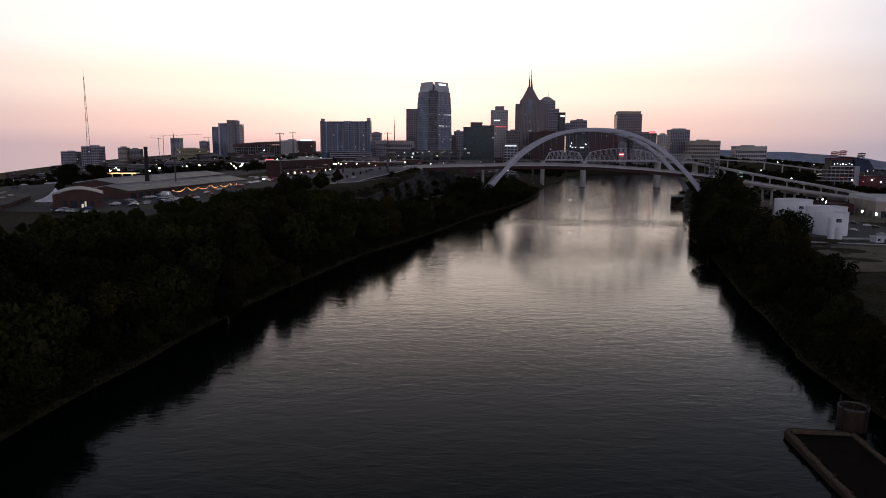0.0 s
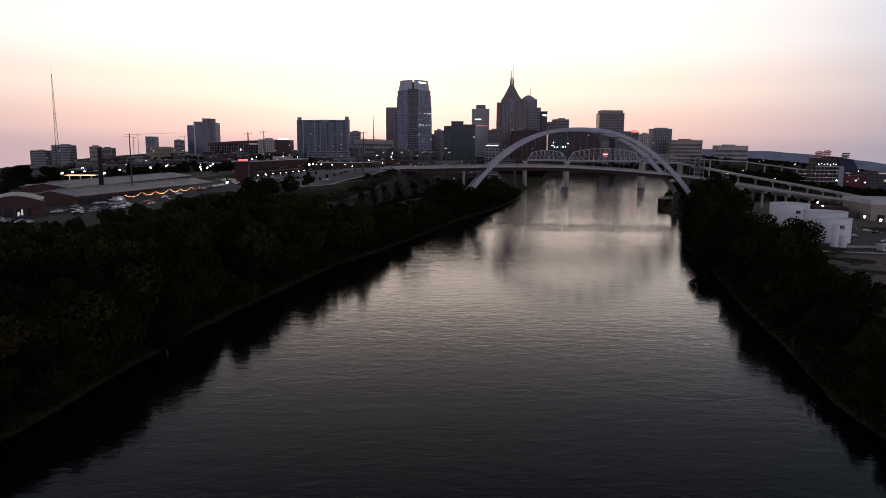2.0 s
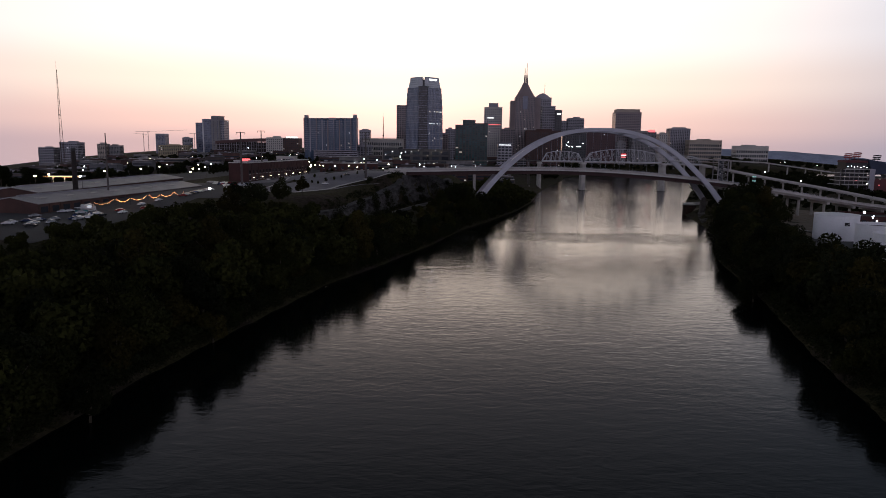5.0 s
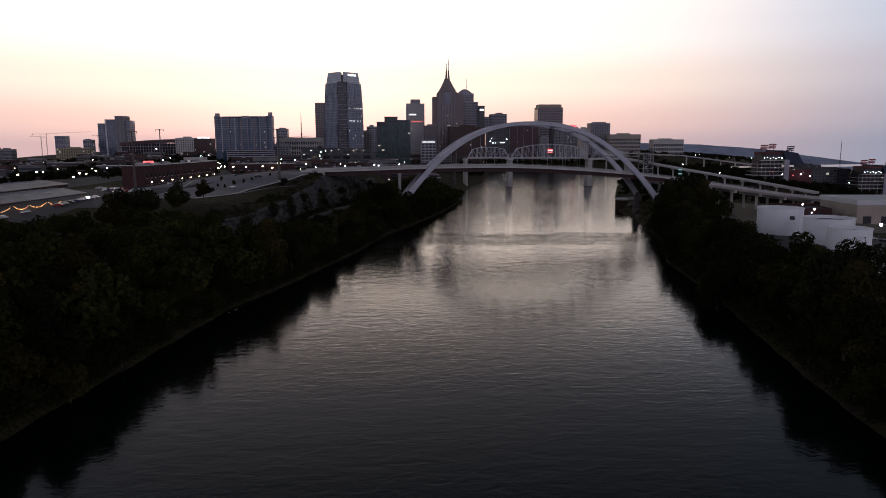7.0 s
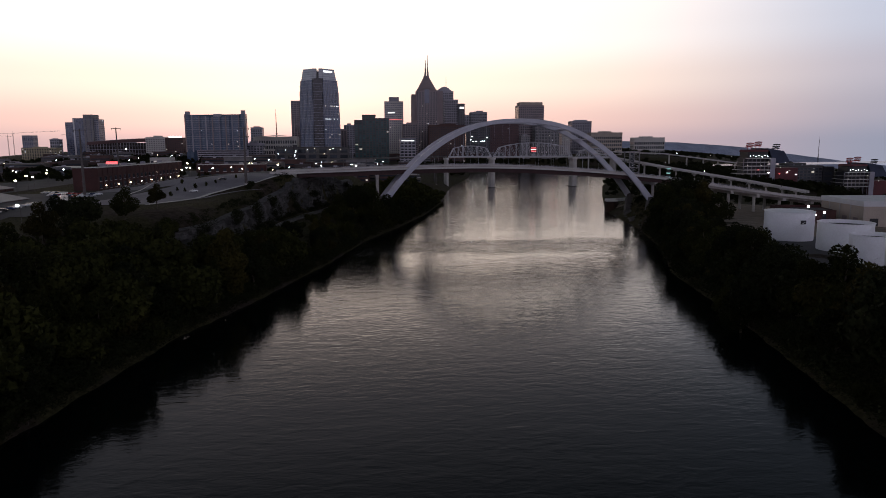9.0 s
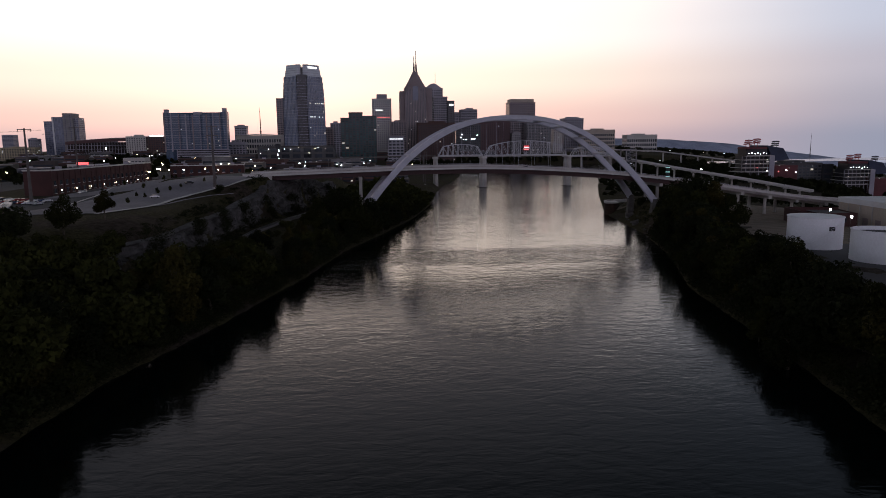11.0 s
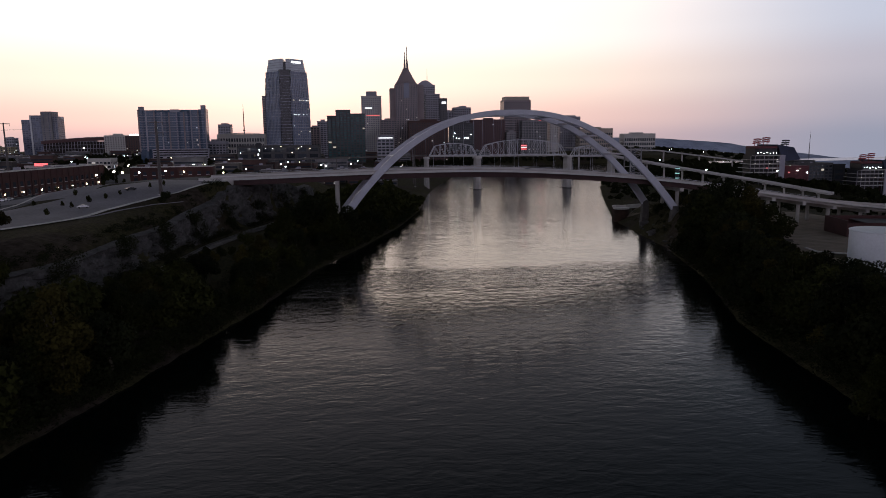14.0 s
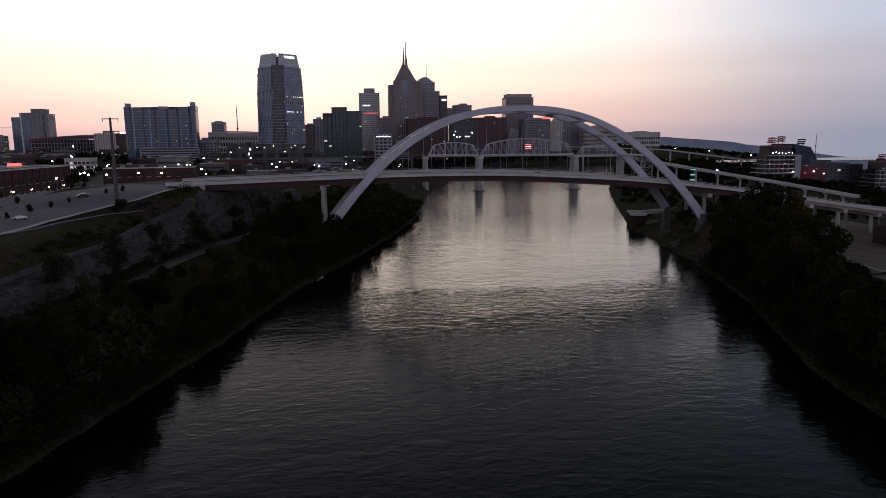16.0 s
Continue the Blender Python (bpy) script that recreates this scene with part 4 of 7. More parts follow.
# the slab hotel tower
block("hotel_tower", "slender grey glass hotel tower, its flank in shade", -822, -800, 2104, 114, 40, GREYWALL, GLASS_GREY, 5.2, 7.0, style="curtain", lit=3, cap=False)
ht = block("hotel_tower", "grey glass front wing of the hotel tower", -800, -771, 2100, 125, 40, GREYWALL, GLASS_GREY, 5.2, 7.0, style="curtain", lit=3, cap=False)
part("pale_fin", Geo().box(-14.5, -10.5, -1.4, 0.6, 0, 124 - ht.location.z), WHITE_ROOF, ht, "pale vertical strip up the glass front")
block("hotel_tower", "pale blank central slab of the hotel tower", -771, -746, 2096, 134.5, 44, TOWN_PALE, GLASS_GREY, 5.2, 9.0, style="bands", lit=1, fill=0.2, cap=False)
block("hotel_tower", "lower grey wing of the hotel tower", -746, -734, 2102, 122.5, 40, GREYWALL, GLASS_GREY, 5.2, 6.0, style="grid", lit=2, cap=False)
# convention hall: long curved roof
hall = thing("convention_hall", "long dark convention hall under a gently rising brown roof", "hall", pose(-552, 1750, ground_at(-552, 1750) - 1))
hb = ground_at(-552, 1750) - 1
secs = []
for i in range(13):
    u = -78 + 156 * i / 12
    z = 60 - hb + 6.5 * math.sin(math.pi * (i / 12) * 0.62)
    secs.append([(u, -3, z - 7.0), (u, 45, z - 4.6), (u, 45, z + 2.0), (u, -3, z - 0.4)])
part("roof", Geo().loft(secs), MAROON, hall, "brown curved roof")
part("wall", local_box(-75, 75, 0, 40, 0, 58 - hb), NEAR_BLACK, hall)
for i in range(25):
    part("column", Geo().box(-75 + 6.25 * i - 0.4, -75 + 6.25 * i + 0.4, -0.8, 0.2, 0, 58 - hb), GREYWALL, hall)
for k in (8, 18, 26):
    part("transom", Geo().box(-75, 75, -0.5, 0.1, k, k + 0.8), GREYWALL, hall)
part("lamp", Geo().box(4, 6.2, -1.5, -0.9, 18, 21.5), COOL, hall, "bright white light")

block("hotel", "cream hotel block with a grid of small dark windows", -487, -447, 1700, 69, 34, LIMESTONE, GLASS, 4.4, 4.8, "grid", lit=5, fill=0.45, high=0.5)
w4 = block("hotel", "darker brick wing of the hotel with a lit rooftop sign", -447, -408, 1703, 68, 34, BRICK_OLD, GLASS, 4.4, 4.8, "grid", lit=6, fill=0.45, high=0.5)
sign_bar(w4, -11, 17, -0.6, 69 - w4.location.z, 72.5 - w4.location.z, SIGN_WHITE)
block("office_building", "low cream building with a row of brightly lit windows", -244, -222, 930, 39, 18, LIMESTONE, GLASS, 3.8, 3.4, "grid", lit=16, cap=False, foot=25)
block("office_building", "grey low office block beside the apartment tower", -196, -168, 1260, 55, 25, GREYWALL, GLASS, style="bands", lit=5)
block("round_office", "small rounded grey office building far off", -259, -234, 1700, 90, 25, GREYWALL, GLASS, style="bands", lit=2)
# arena with pale curved roof and red-lit piers
ar = block("arena", "pale arena front with tall slim bays lit red", -196, -122, 1350, 66, 40, LIMESTONE, GLASS, 9, 4.0, "piers", lit=0, cap=False)
dome = []
for i in range(9):
    a = math.pi * i / 8
    dome.append([(-37 + 74 * i / 8, yy, 66 - ar.location.z + 1 + 2.6 * math.sin(a) * (1 - abs(yy - 30) / 60)) for yy in (2, 16, 30, 44, 58)])
part("curved_roof", Geo().loft(dome, closed=False), WHITE_ROOF, ar)
base_hall = block("low_hall", "long dark windowless hall at the foot of the glass tower", -129, -24, 1120, 49, 30, ROOF_DARK, GLASS, 8, 14, "bands", lit=0, cap=False)
for k in range(10):
    q = -48 + 10.2 * k + city_dice.uniform(-4, 4)
    zz = 49 - base_hall.location.z - city_dice.choice((1.5, 3.5, 6.0, 9.0))
    part("wall_lamp", Geo().box(q - 0.4, q + 0.4, -1.0, -0.1, zz, zz + 0.6), city_dice.choice((COOL, COOL, WARM)), base_hall, "small bright wall lamp")
sg = thing("sign_pylon", "tall dark sign pylon with white lit squares", "sign", pose(-98, 1090, ground_at(-98, 1090) - 1))
part("pylon", local_box(-3, 3, 0, 2, 0, 30), DARK, sg)
for k in range(4):
    part("lit_panel", Geo().box(-1.6 + (k % 2) * 1.6, 0.2 + (k % 2) * 1.6, -0.3, -0.05, 3 + 5.5 * k, 6 + 5.5 * k), SIGN_WHITE, sg, "white lit square")
block("office_building", "small grey office tower", -44, -23, 1500, 90, 25, GREYWALL, GLASS, style="bands", lit=2)
block("office_building", "low brown office block", -56, -36, 1400, 78, 25, BROWNWALL, GLASS, style="grid", lit=2)
block("office_building", "teal glass office building with stepped roof", -20, -6, 1330, 94, 30, ROOF_DARK, GLASS_TEAL, 4.0, 5.5, "bands", lit=8, cap=False)
block("office_building", "taller middle part of the teal glass office building", -6, 17, 1328, 103, 30, ROOF_DARK, GLASS_TEAL, 4.0, 5.5, "bands", lit=2, cap=False)
block("office_building", "dark teal wing of the glass office building", 17, 40, 1325, 97, 34, ROOF_DARK, GLASS_TEAL, 4.0, 4.5, "bands", lit=4, cap=False)
wt = block("office_tower", "pale grey office tower with a narrower cap", 40, 79, 1600, 142, 30, PALE, GLASS_GREY, 3.8, 4.2, "grid", lit=4, cap=False, fill=0.5, high=0.5)
part("cap", Geo().box(-10, 11, 4, 26, 142 - wt.location.z, 152 - wt.location.z, chamfer=0.6), GREYWALL, wt)
sign_bar(wt, -13, 1, -0.6, 118 - wt.location.z, 120 - wt.location.z, SIGN_WHITE)
sign_bar(wt, -10, 17, -0.6, 104 - wt.location.z, 104.8 - wt.location.z, RED_GLOW)
block("office_building", "brown stone office block", 73, 103, 1500, 92, 30, BROWNWALL, GLASS, style="grid", lit=3)
pl = block("museum", "low building with a pale sloping roof and a lit name band", 58, 84, 1290, 62, 30, GREYWALL, GLASS, 5, 6, "bands", lit=2, cap=False)
part("sloped_roof", Geo().add([(-13, -1, 30), (13, -1, 30), (9, 26, 40), (-9, 26, 40)], [(0, 1, 2, 3)]), WHITE_ROOF, pl)
sign_bar(pl, -11, 11, -0.7, 62 - pl.location.z - 4, 62 - pl.location.z - 2.6, SIGN_WHITE)
tw = block("office_tower", "grey stone tower with a rounded top and a mast", 157, 197, 1680, 170, 36, GREYWALL, GLASS, style="piers", lit=3, cap=False)
dm = []
for i in range(9):
    a = math.pi * i / 8
    x = -17 + 34 * i / 8
    dm.append([(x, 2, 170 - tw.location.z), (x, 2, 170 - tw.location.z + 1 + 9.5 * math.sin(a)), (x, 34, 170 - tw.location.z + 1 + 9.5 * math.sin(a)), (x, 34, 170 - tw.location.z)])
part("rounded_top", Geo().loft(dm), GREYWALL, tw)
part("mast", Geo().tube((6, 18, 178 - tw.location.z), (6, 18, 205 - tw.location.z), 0.5, 0.2, 6), DARK, tw)
dk = block("office_tower", "dark stepped office tower with a white lit sign", 171, 200, 1620, 147, 30, GREYWALL, GLASS, style="bands", lit=4, cap=False)
dk2 = block("office_tower", "lower dark step of the office tower with a white lit sign", 200, 214, 1612, 138, 30, ROOF_DARK, GLASS, style="bands", lit=2, cap=False)
sign_bar(dk2, -4, 5, -0.6, 128 - dk2.location.z, 132 - dk2.location.z, SIGN_WHITE)
block("brick_block", "long red-brown brick office block", 121, 191, 1440, 88, 28, BRICK_OLD, GLASS, 3.8, 4.2, "grid", lit=6, fill=0.5, high=0.5)
block("office_building", "twin-topped grey office building", 249, 287, 1750, 126, 30, GREYWALL, GLASS, style="piers", lit=2)
block("office_building", "narrow grey office building", 232, 249, 1755, 118, 25, GREYWALL, GLASS, style="grid", lit=2)
dl = block("dark_block", "dark block with bright floodlights on its face", 221, 276, 1640, 89, 32, ROOF_DARK, GLASS, style="bands", lit=0)
for q, z in ((-17, 61), (-11, 57.5), (-5, 57.5), (7, 58), (10.5, 58), (14, 58), (-14, 68), (20, 66)):
    part("floodlight", Geo().box(q - 0.9, q + 0.9, -1.4, -0.5, z - dl.location.z - 0.7, z - dl.location.z + 0.7), COOL, dl, "bright white floodlight")
block("brick_block", "dark maroon brick block", 273, 342, 1642, 95.5, 34, MAROON, GLASS, style="grid", lit=2, fill=0.4, high=0.45)
bt = block("office_tower", "broad brown office tower with a paler top storey", 351, 411, 1690, 139, 38, BROWNWALL, GLASS, 3.8, 4.4, "bands", lit=3, cap=False)
part("top_storey", Geo().box(-27, 27, 2, 36, 139 - bt.location.z, 147 - bt.location.z, chamfer=0.5), TAN, bt, "pale top storey")
block("small_tower", "small pale stone tower", 344, 364, 1630, 69, 18, TOWN_PALE, GLASS, style="bands", lit=1, fill=0.3)
gb = block("hotel", "pale hotel block with a dense grid of windows and red sign", 385, 440, 1660, 93, 30, TOWN_PALE, GLASS, 3.4, 3.4, "grid", lit=6, fill=0.55, high=0.55)
sign_bar(gb, 9, 24, -0.6, 93.5 - gb.location.z, 98.5 - gb.location.z, RED_GLOW)
block("office_building", "narrow pale stone building behind the arch", 458, 478, 1700, 90, 24, LIMESTONE, GLASS, style="bands", lit=1, fill=0.3)
block("office_tower", "square grey tower with a small plant room", 513, 562, 1800, 106, 36, GREYWALL, GLASS, 3.8, 4.2, "grid", lit=2, fill=0.5)
block("courthouse", "long stone courthouse with tall piers", 546, 624, 1750, 77, 30, TAN, GLASS, 9, 5.0, "piers", lit=0)
block("courthouse", "wide pale stone public building with tall piers", 757, 845, 2000, 66, 34, LIMESTONE, GLASS, 12, 6.0, "piers", lit=0)

# farther town on the left
block("apartment_block", "boxy grey apartment block on the skyline", -1245, -1190, 2100, 50, 40, GREYWALL, GLASS, 5, 6.5, style="grid", lit=2)
block("apartment_block", "stepped grey apartment block on the skyline", -1313, -1266, 2100, 33, 40, GREYWALL, GLASS, 5, 6.5, style="grid", lit=2)
block("office_building", "small office block on the skyline", -1073, -1047, 2000, 47, 24, TAN, GLASS, style="bands", lit=1)
block("office_building", "small pale office block on the skyline", -1044, -1012, 2010, 43, 24, TOWN_PALE, GLASS, style="bands", lit=1)
block("unfinished_tower", "unfinished grey tower below a crane", -1362, -1322, 3000, 90, 40, GREYWALL, GLASS_GREY, 5, 6, style="grid", lit=0, cap=False)
yl = block("apartment_block", "long yellow-plastered apartment block with lit windows", -892, -806, 2000, 46, 30, GREENROOF, GLASS, 4.0, 6.0, "grid", lit=14, fill=0.5)
block("office_building", "grey block far behind the apartments", -842, -820, 2050, 68, 24, GREYWALL, GLASS, style="bands", lit=1)
block("office_building", "wide grey block near the hall", -640, -560, 1900, 57, 30, GREYWALL, GLASS, style="bands", lit=2)


def crane(x, y, top, reach, turn, base=None):
    """A tower crane: lattice mast, jib, counter-jib, cab and apex."""
    b = ground_at(x, y) if base is None else base
    ob = thing("tower_crane", "slim tower crane standing over the skyline", "crane", pose(x, y, b, 0, 0, turn), "cranes over the town")
    h = top - b
    mast = Geo()
    for sx in (-0.9, 0.9):
        for sy in (-0.9, 0.9):
            mast.beam((sx, sy, 0), (sx, sy, h), 0.35, 0.35)
    for k in range(int(h / 4)):
        mast.beam((-0.9, -0.9, 4 * k), (0.9, -0.9, 4 * k + 4), 0.22, 0.22)
    part("mast", mast, POLE, ob)
    jib = Geo()
    for sy, z in ((-0.8, 0), (0.8, 0), (0, 1.6)):
        jib.beam((0, sy, h + z), (reach, sy, h + z + reach * 0.05), 0.35, 0.35)
    for k in range(int(reach / 4)):
        jib.beam((4 * k, -0.8, h + 0.2 * k), (4 * k + 2, 0, h + 1.6 + 0.2 * k), 0.2, 0.2)
    part("jib", jib, POLE, ob)
    part("counter_jib", Geo().box(-reach * 0.3, 0, -0.9, 0.9, h - 0.2, h + 0.6), POLE, ob)
    part("counterweight", Geo().box(-reach * 0.3, -reach * 0.3 + 3, -1.2, 1.2, h - 2.6, h + 0.2), CONCRETE, ob)
    part("apex", Geo().tube((0, 0, h), (0, 0, h + 8), 0.6, 0.15, 5), POLE, ob)
    part("cab", Geo().box(0.8, 2.8, -1.0, 1.0, h - 2.4, h - 0.2, chamfer=0.2), GREYWALL, ob)


crane(-1395, 3000, 99, 175, 4)
crane(-1440, 3050, 88, 50, 170)
crane(-1150, 2900, 92, 62, 10)


def lattice_mast(x, y, top, label, wide=3.0, foot=None):
    b = ground_at(x, y) if foot is None else foot
    ob = thing("radio_mast", label, "radio mast", pose(x, y, b))
    h = top - b
    legs = [(wide * math.cos(a), wide * math.sin(a)) for a in (0.5, 2.6, 4.7)]
    for px, py in legs:
        part("leg", Geo().tube((px, py, 0), (px * 0.12, py * 0.12, h * 0.92), 0.5, 0.28, 5), RUST, ob)
    lat = Geo()
    n = 26
    for k in range(n):
        a, c = k / n * 0.92, (k + 1) / n * 0.92
        for i in range(3):
            p, q = legs[i], legs[(i + 1) % 3]
            fa, fc = 1 - 0.88 * k / n, 1 - 0.88 * (k + 1) / n
            lat.beam((p[0] * fa, p[1] * fa, a * h), (q[0] * fc, q[1] * fc, c * h), 0.22, 0.22)
    part("lattice", lat, RUST, ob)
    part("antenna", Geo().tube((0, 0, h * 0.9), (0, 0, h), 0.35, 0.12, 5), RUST, ob)
    part("platform", Geo().tube((0, 0, h * 0.5), (0, 0, h * 0.5 + 2), 1.9, 1.9, 8), DARK, ob)
    return ob


lattice_mast(-875, 1500, 222, "tall slender red and white lattice radio mast", 5.0)
lattice_mast(1668, 2500, 72, "thin radio mast far beyond the stadium", 2.5)
lattice_mast(-176, 1500, 122, "thin roof mast behind the apartment tower", 1.6)


# low town between the towers: plain blocks, each with its own size, wall and roof
def low_block(x, y, w, d, h, turn, wall, i):
    z = ground_at(x, y) - 0.6
    ob = thing("low_building", "low %s town building with a flat roof" % {0: "grey", 1: "brick", 2: "tan", 3: "pale", 4: "brown"}[i], "building",
               pose(x, y, z, 0, 0, turn), "low buildings of the town")
    part("wall", local_box(-w / 2, w / 2, 0, d, 0, h), wall, ob)
    part("parapet", Geo().box(-w / 2 - 0.25, w / 2 + 0.25, -0.25, d + 0.25, h, h + 0.7), wall, ob)
    part("roof", local_box(-w / 2 + 0.3, w / 2 - 0.3, 0.3, d - 0.3, h + 0.66, h + 0.76), ROOF_DARK if i in (1, 4) else ROOF, ob)
    n = max(2, int(w / 4.5))
    floors = max(1, int(h / 3.8))
    for k in range(floors):
        part("window_strip", Geo().box(-w / 2 + 1, w / 2 - 1, -0.08, 0.05, 1.4 + 3.8 * k, 3.1 + 3.8 * k), GLASS, ob)
    part("roof_unit", Geo().box(-w * 0.2, -w * 0.2 + 3.5, d * 0.3, d * 0.3 + 3, h + 0.7, h + 2.4, chamfer=0.2), GREYWALL, ob)
    if city_dice.random() < 0.35:
        q = city_dice.uniform(-0.4, 0.3) * w
        part("lit_window", Geo().box(q, q + 2.2, -0.2, -0.1, 1.6, 3.0), ROOM, ob, "window with the lights on")


WALLS = [material("town_%s" % n, c, 0.9, 0, 0.25, 0.1, 15, per_object=0.3) for n, c in
         (("grey_wall", (0.12, 0.12, 0.13)), ("brick_wall", (0.085, 0.045, 0.038)), ("tan_wall", (0.13, 0.115, 0.10)), ("pale_wall", (0.20, 0.19, 0.19)), ("brown_wall", (0.10, 0.08, 0.075)))]
for k in range(190):
    ang = radians(city_dice.uniform(-36, 13) if k % 3 else city_dice.uniform(-37, -18))
    dist = city_dice.uniform(780, 2000)
    x, y = 10 + dist * math.sin(ang), 60 + dist * math.cos(ang)
    if lerp_at(y, SHORE_LEFT) - x < 90 or (abs(x + 67) < 60 and 1100 < y < 1260) or (abs(x + 234) < 70 and 1120 < y < 1280):
        continue
    i = city_dice.choice((0, 1, 2, 1, 3, 4, 4, 1))
    low_block(x, y, city_dice.uniform(16, 46), city_dice.uniform(14, 26), city_dice.uniform(5, 15), city_dice.uniform(-12, 12), WALLS[i], i)

for k in range(64):
    y = city_dice.uniform(830, 1130)
    x = lerp_at(y, SHORE_LEFT) - city_dice.uniform(34, 150)
    if abs(y - OLD_Y - 15) < 34 or y > 1000 and x > 60:
        continue
    i = city_dice.choice((1, 1, 2, 4, 3, 0))
    low_block(x, y, city_dice.uniform(11, 24), city_dice.uniform(12, 20), city_dice.uniform(6, 13), city_dice.uniform(-14, 14), WALLS[i], i)

# ---------------------------------------------------------------- paving on the left terrace
def paving(name, label, x0, x1, y0, y1, mat, dz=0.22, category="pavement", step=8.0):
    nx, ny = max(2, int((x1 - x0) / step)), max(2, int((y1 - y0) / step))
    pts = []
    for j in range(ny + 1):
        for i in range(nx + 1):
            x, y = x0 + (x1 - x0) * i / nx, y0 + (y1 - y0) * j / ny
            pts.append((x, y, ground_at(x, y) + dz))
    faces = [(j * (nx + 1) + i, j * (nx + 1) + i + 1, (j + 1) * (nx + 1) + i + 1, (j + 1) * (nx + 1) + i) for j in range(ny) for i in range(nx)]
    return tagged(new(name, Geo().add(pts, faces).mesh(name, mat)), label, category, kind="structure")


def strip(name, label, line, width, mat, dz=0.3, thick=0.18, category="pavement"):
    secs = []
    pts = [Vector((x, y, ground_at(x, y) + dz)) for x, y in line]
    for i, p in enumerate(pts):
        d = (pts[min(i + 1, len(pts) - 1)] - pts[max(i - 1, 0)])
        s = Vector((d.y, -d.x, 0)).normalized() * width / 2
        secs.append([p - s - Vector((0, 0, thick)), p - s, p + s, p + s - Vector((0, 0, thick))])
    return tagged(new(name, Geo().loft(secs).mesh(name, mat)), label, category, kind="structure")


def bend(line, step=10.0):
    out = []
    for a, b in zip(line, line[1:]):
        n = max(1, int(math.hypot(b[0] - a[0], b[1] - a[1]) / step))
        out += [(a[0] + (b[0] - a[0]) * i / n, a[1] + (b[1] - a[1]) * i / n) for i in range(n)]
    return out + [line[-1]]


TERRACE_EDGE = [(-95, 436), (-87, 455), (-83, 468), (-79.5, 490), (-73.7, 504), (-67, 516), (-60.7, 526), (-52, 545), (-44, 563)]


def lot_beside(name, label, line, width, mat, dz):
    """A paved lot lying along one side of a line."""
    pts = []
    n = 14
    for x, y in line:
        for i in range(n + 1):
            q = x - width * i / n
            pts.append((q, y, ground_at(q, y) + dz))
    faces = [(j * (n + 1) + i, (j + 1) * (n + 1) + i, (j + 1) * (n + 1) + i + 1, j * (n + 1) + i + 1) for j in range(len(line) - 1) for i in range(n)]
    return tagged(new(name, Geo().add(pts, faces).mesh(name, mat)), label, "pavement", kind="structure")


lot_beside("pavement", "pale worn car park beside the footpath on the bluff", bend(TERRACE_EDGE, 4.0), 40.0, LOT, 0.4)
paving("pavement", "worn asphalt yard round the old tram sheds", -330, -136, 262, 400, ASPHALT)
paving("pavement", "worn asphalt car park beyond the tram sheds", -330, -118, 400, 520, ASPHALT)
paving("pavement", "pale worn car park in front of the brick warehouse", -152, -98, 520, 735, LOT)
paving("pavement", "dark street between the warehouse and the town", -300, -205, 520, 900, ASPHALT)
paving("pavement", "broad street running towards the town", -205, -60, 735, 900, ASPHALT)
strip("path", "pale concrete footpath along the top of the bluff", bend(TERRACE_EDGE, 5.0), 2.2, PALE, 0.5)
strip("path", "pale kerb walk across the car park", bend([(-122, 470), (-124, 560), (-128, 640), (-120, 720)]), 1.4, PALE)
paving("street", "street leading off the end of the arch bridge", -150, -60, 562, 590, ASPHALT, 0.3, "road", 6)
strip("path", "dirt track below the path at the bluff's edge", bend([(-82, 470), (-75, 490), (-66, 506), (-57, 520)]), 1.6, LOT, 0.25)


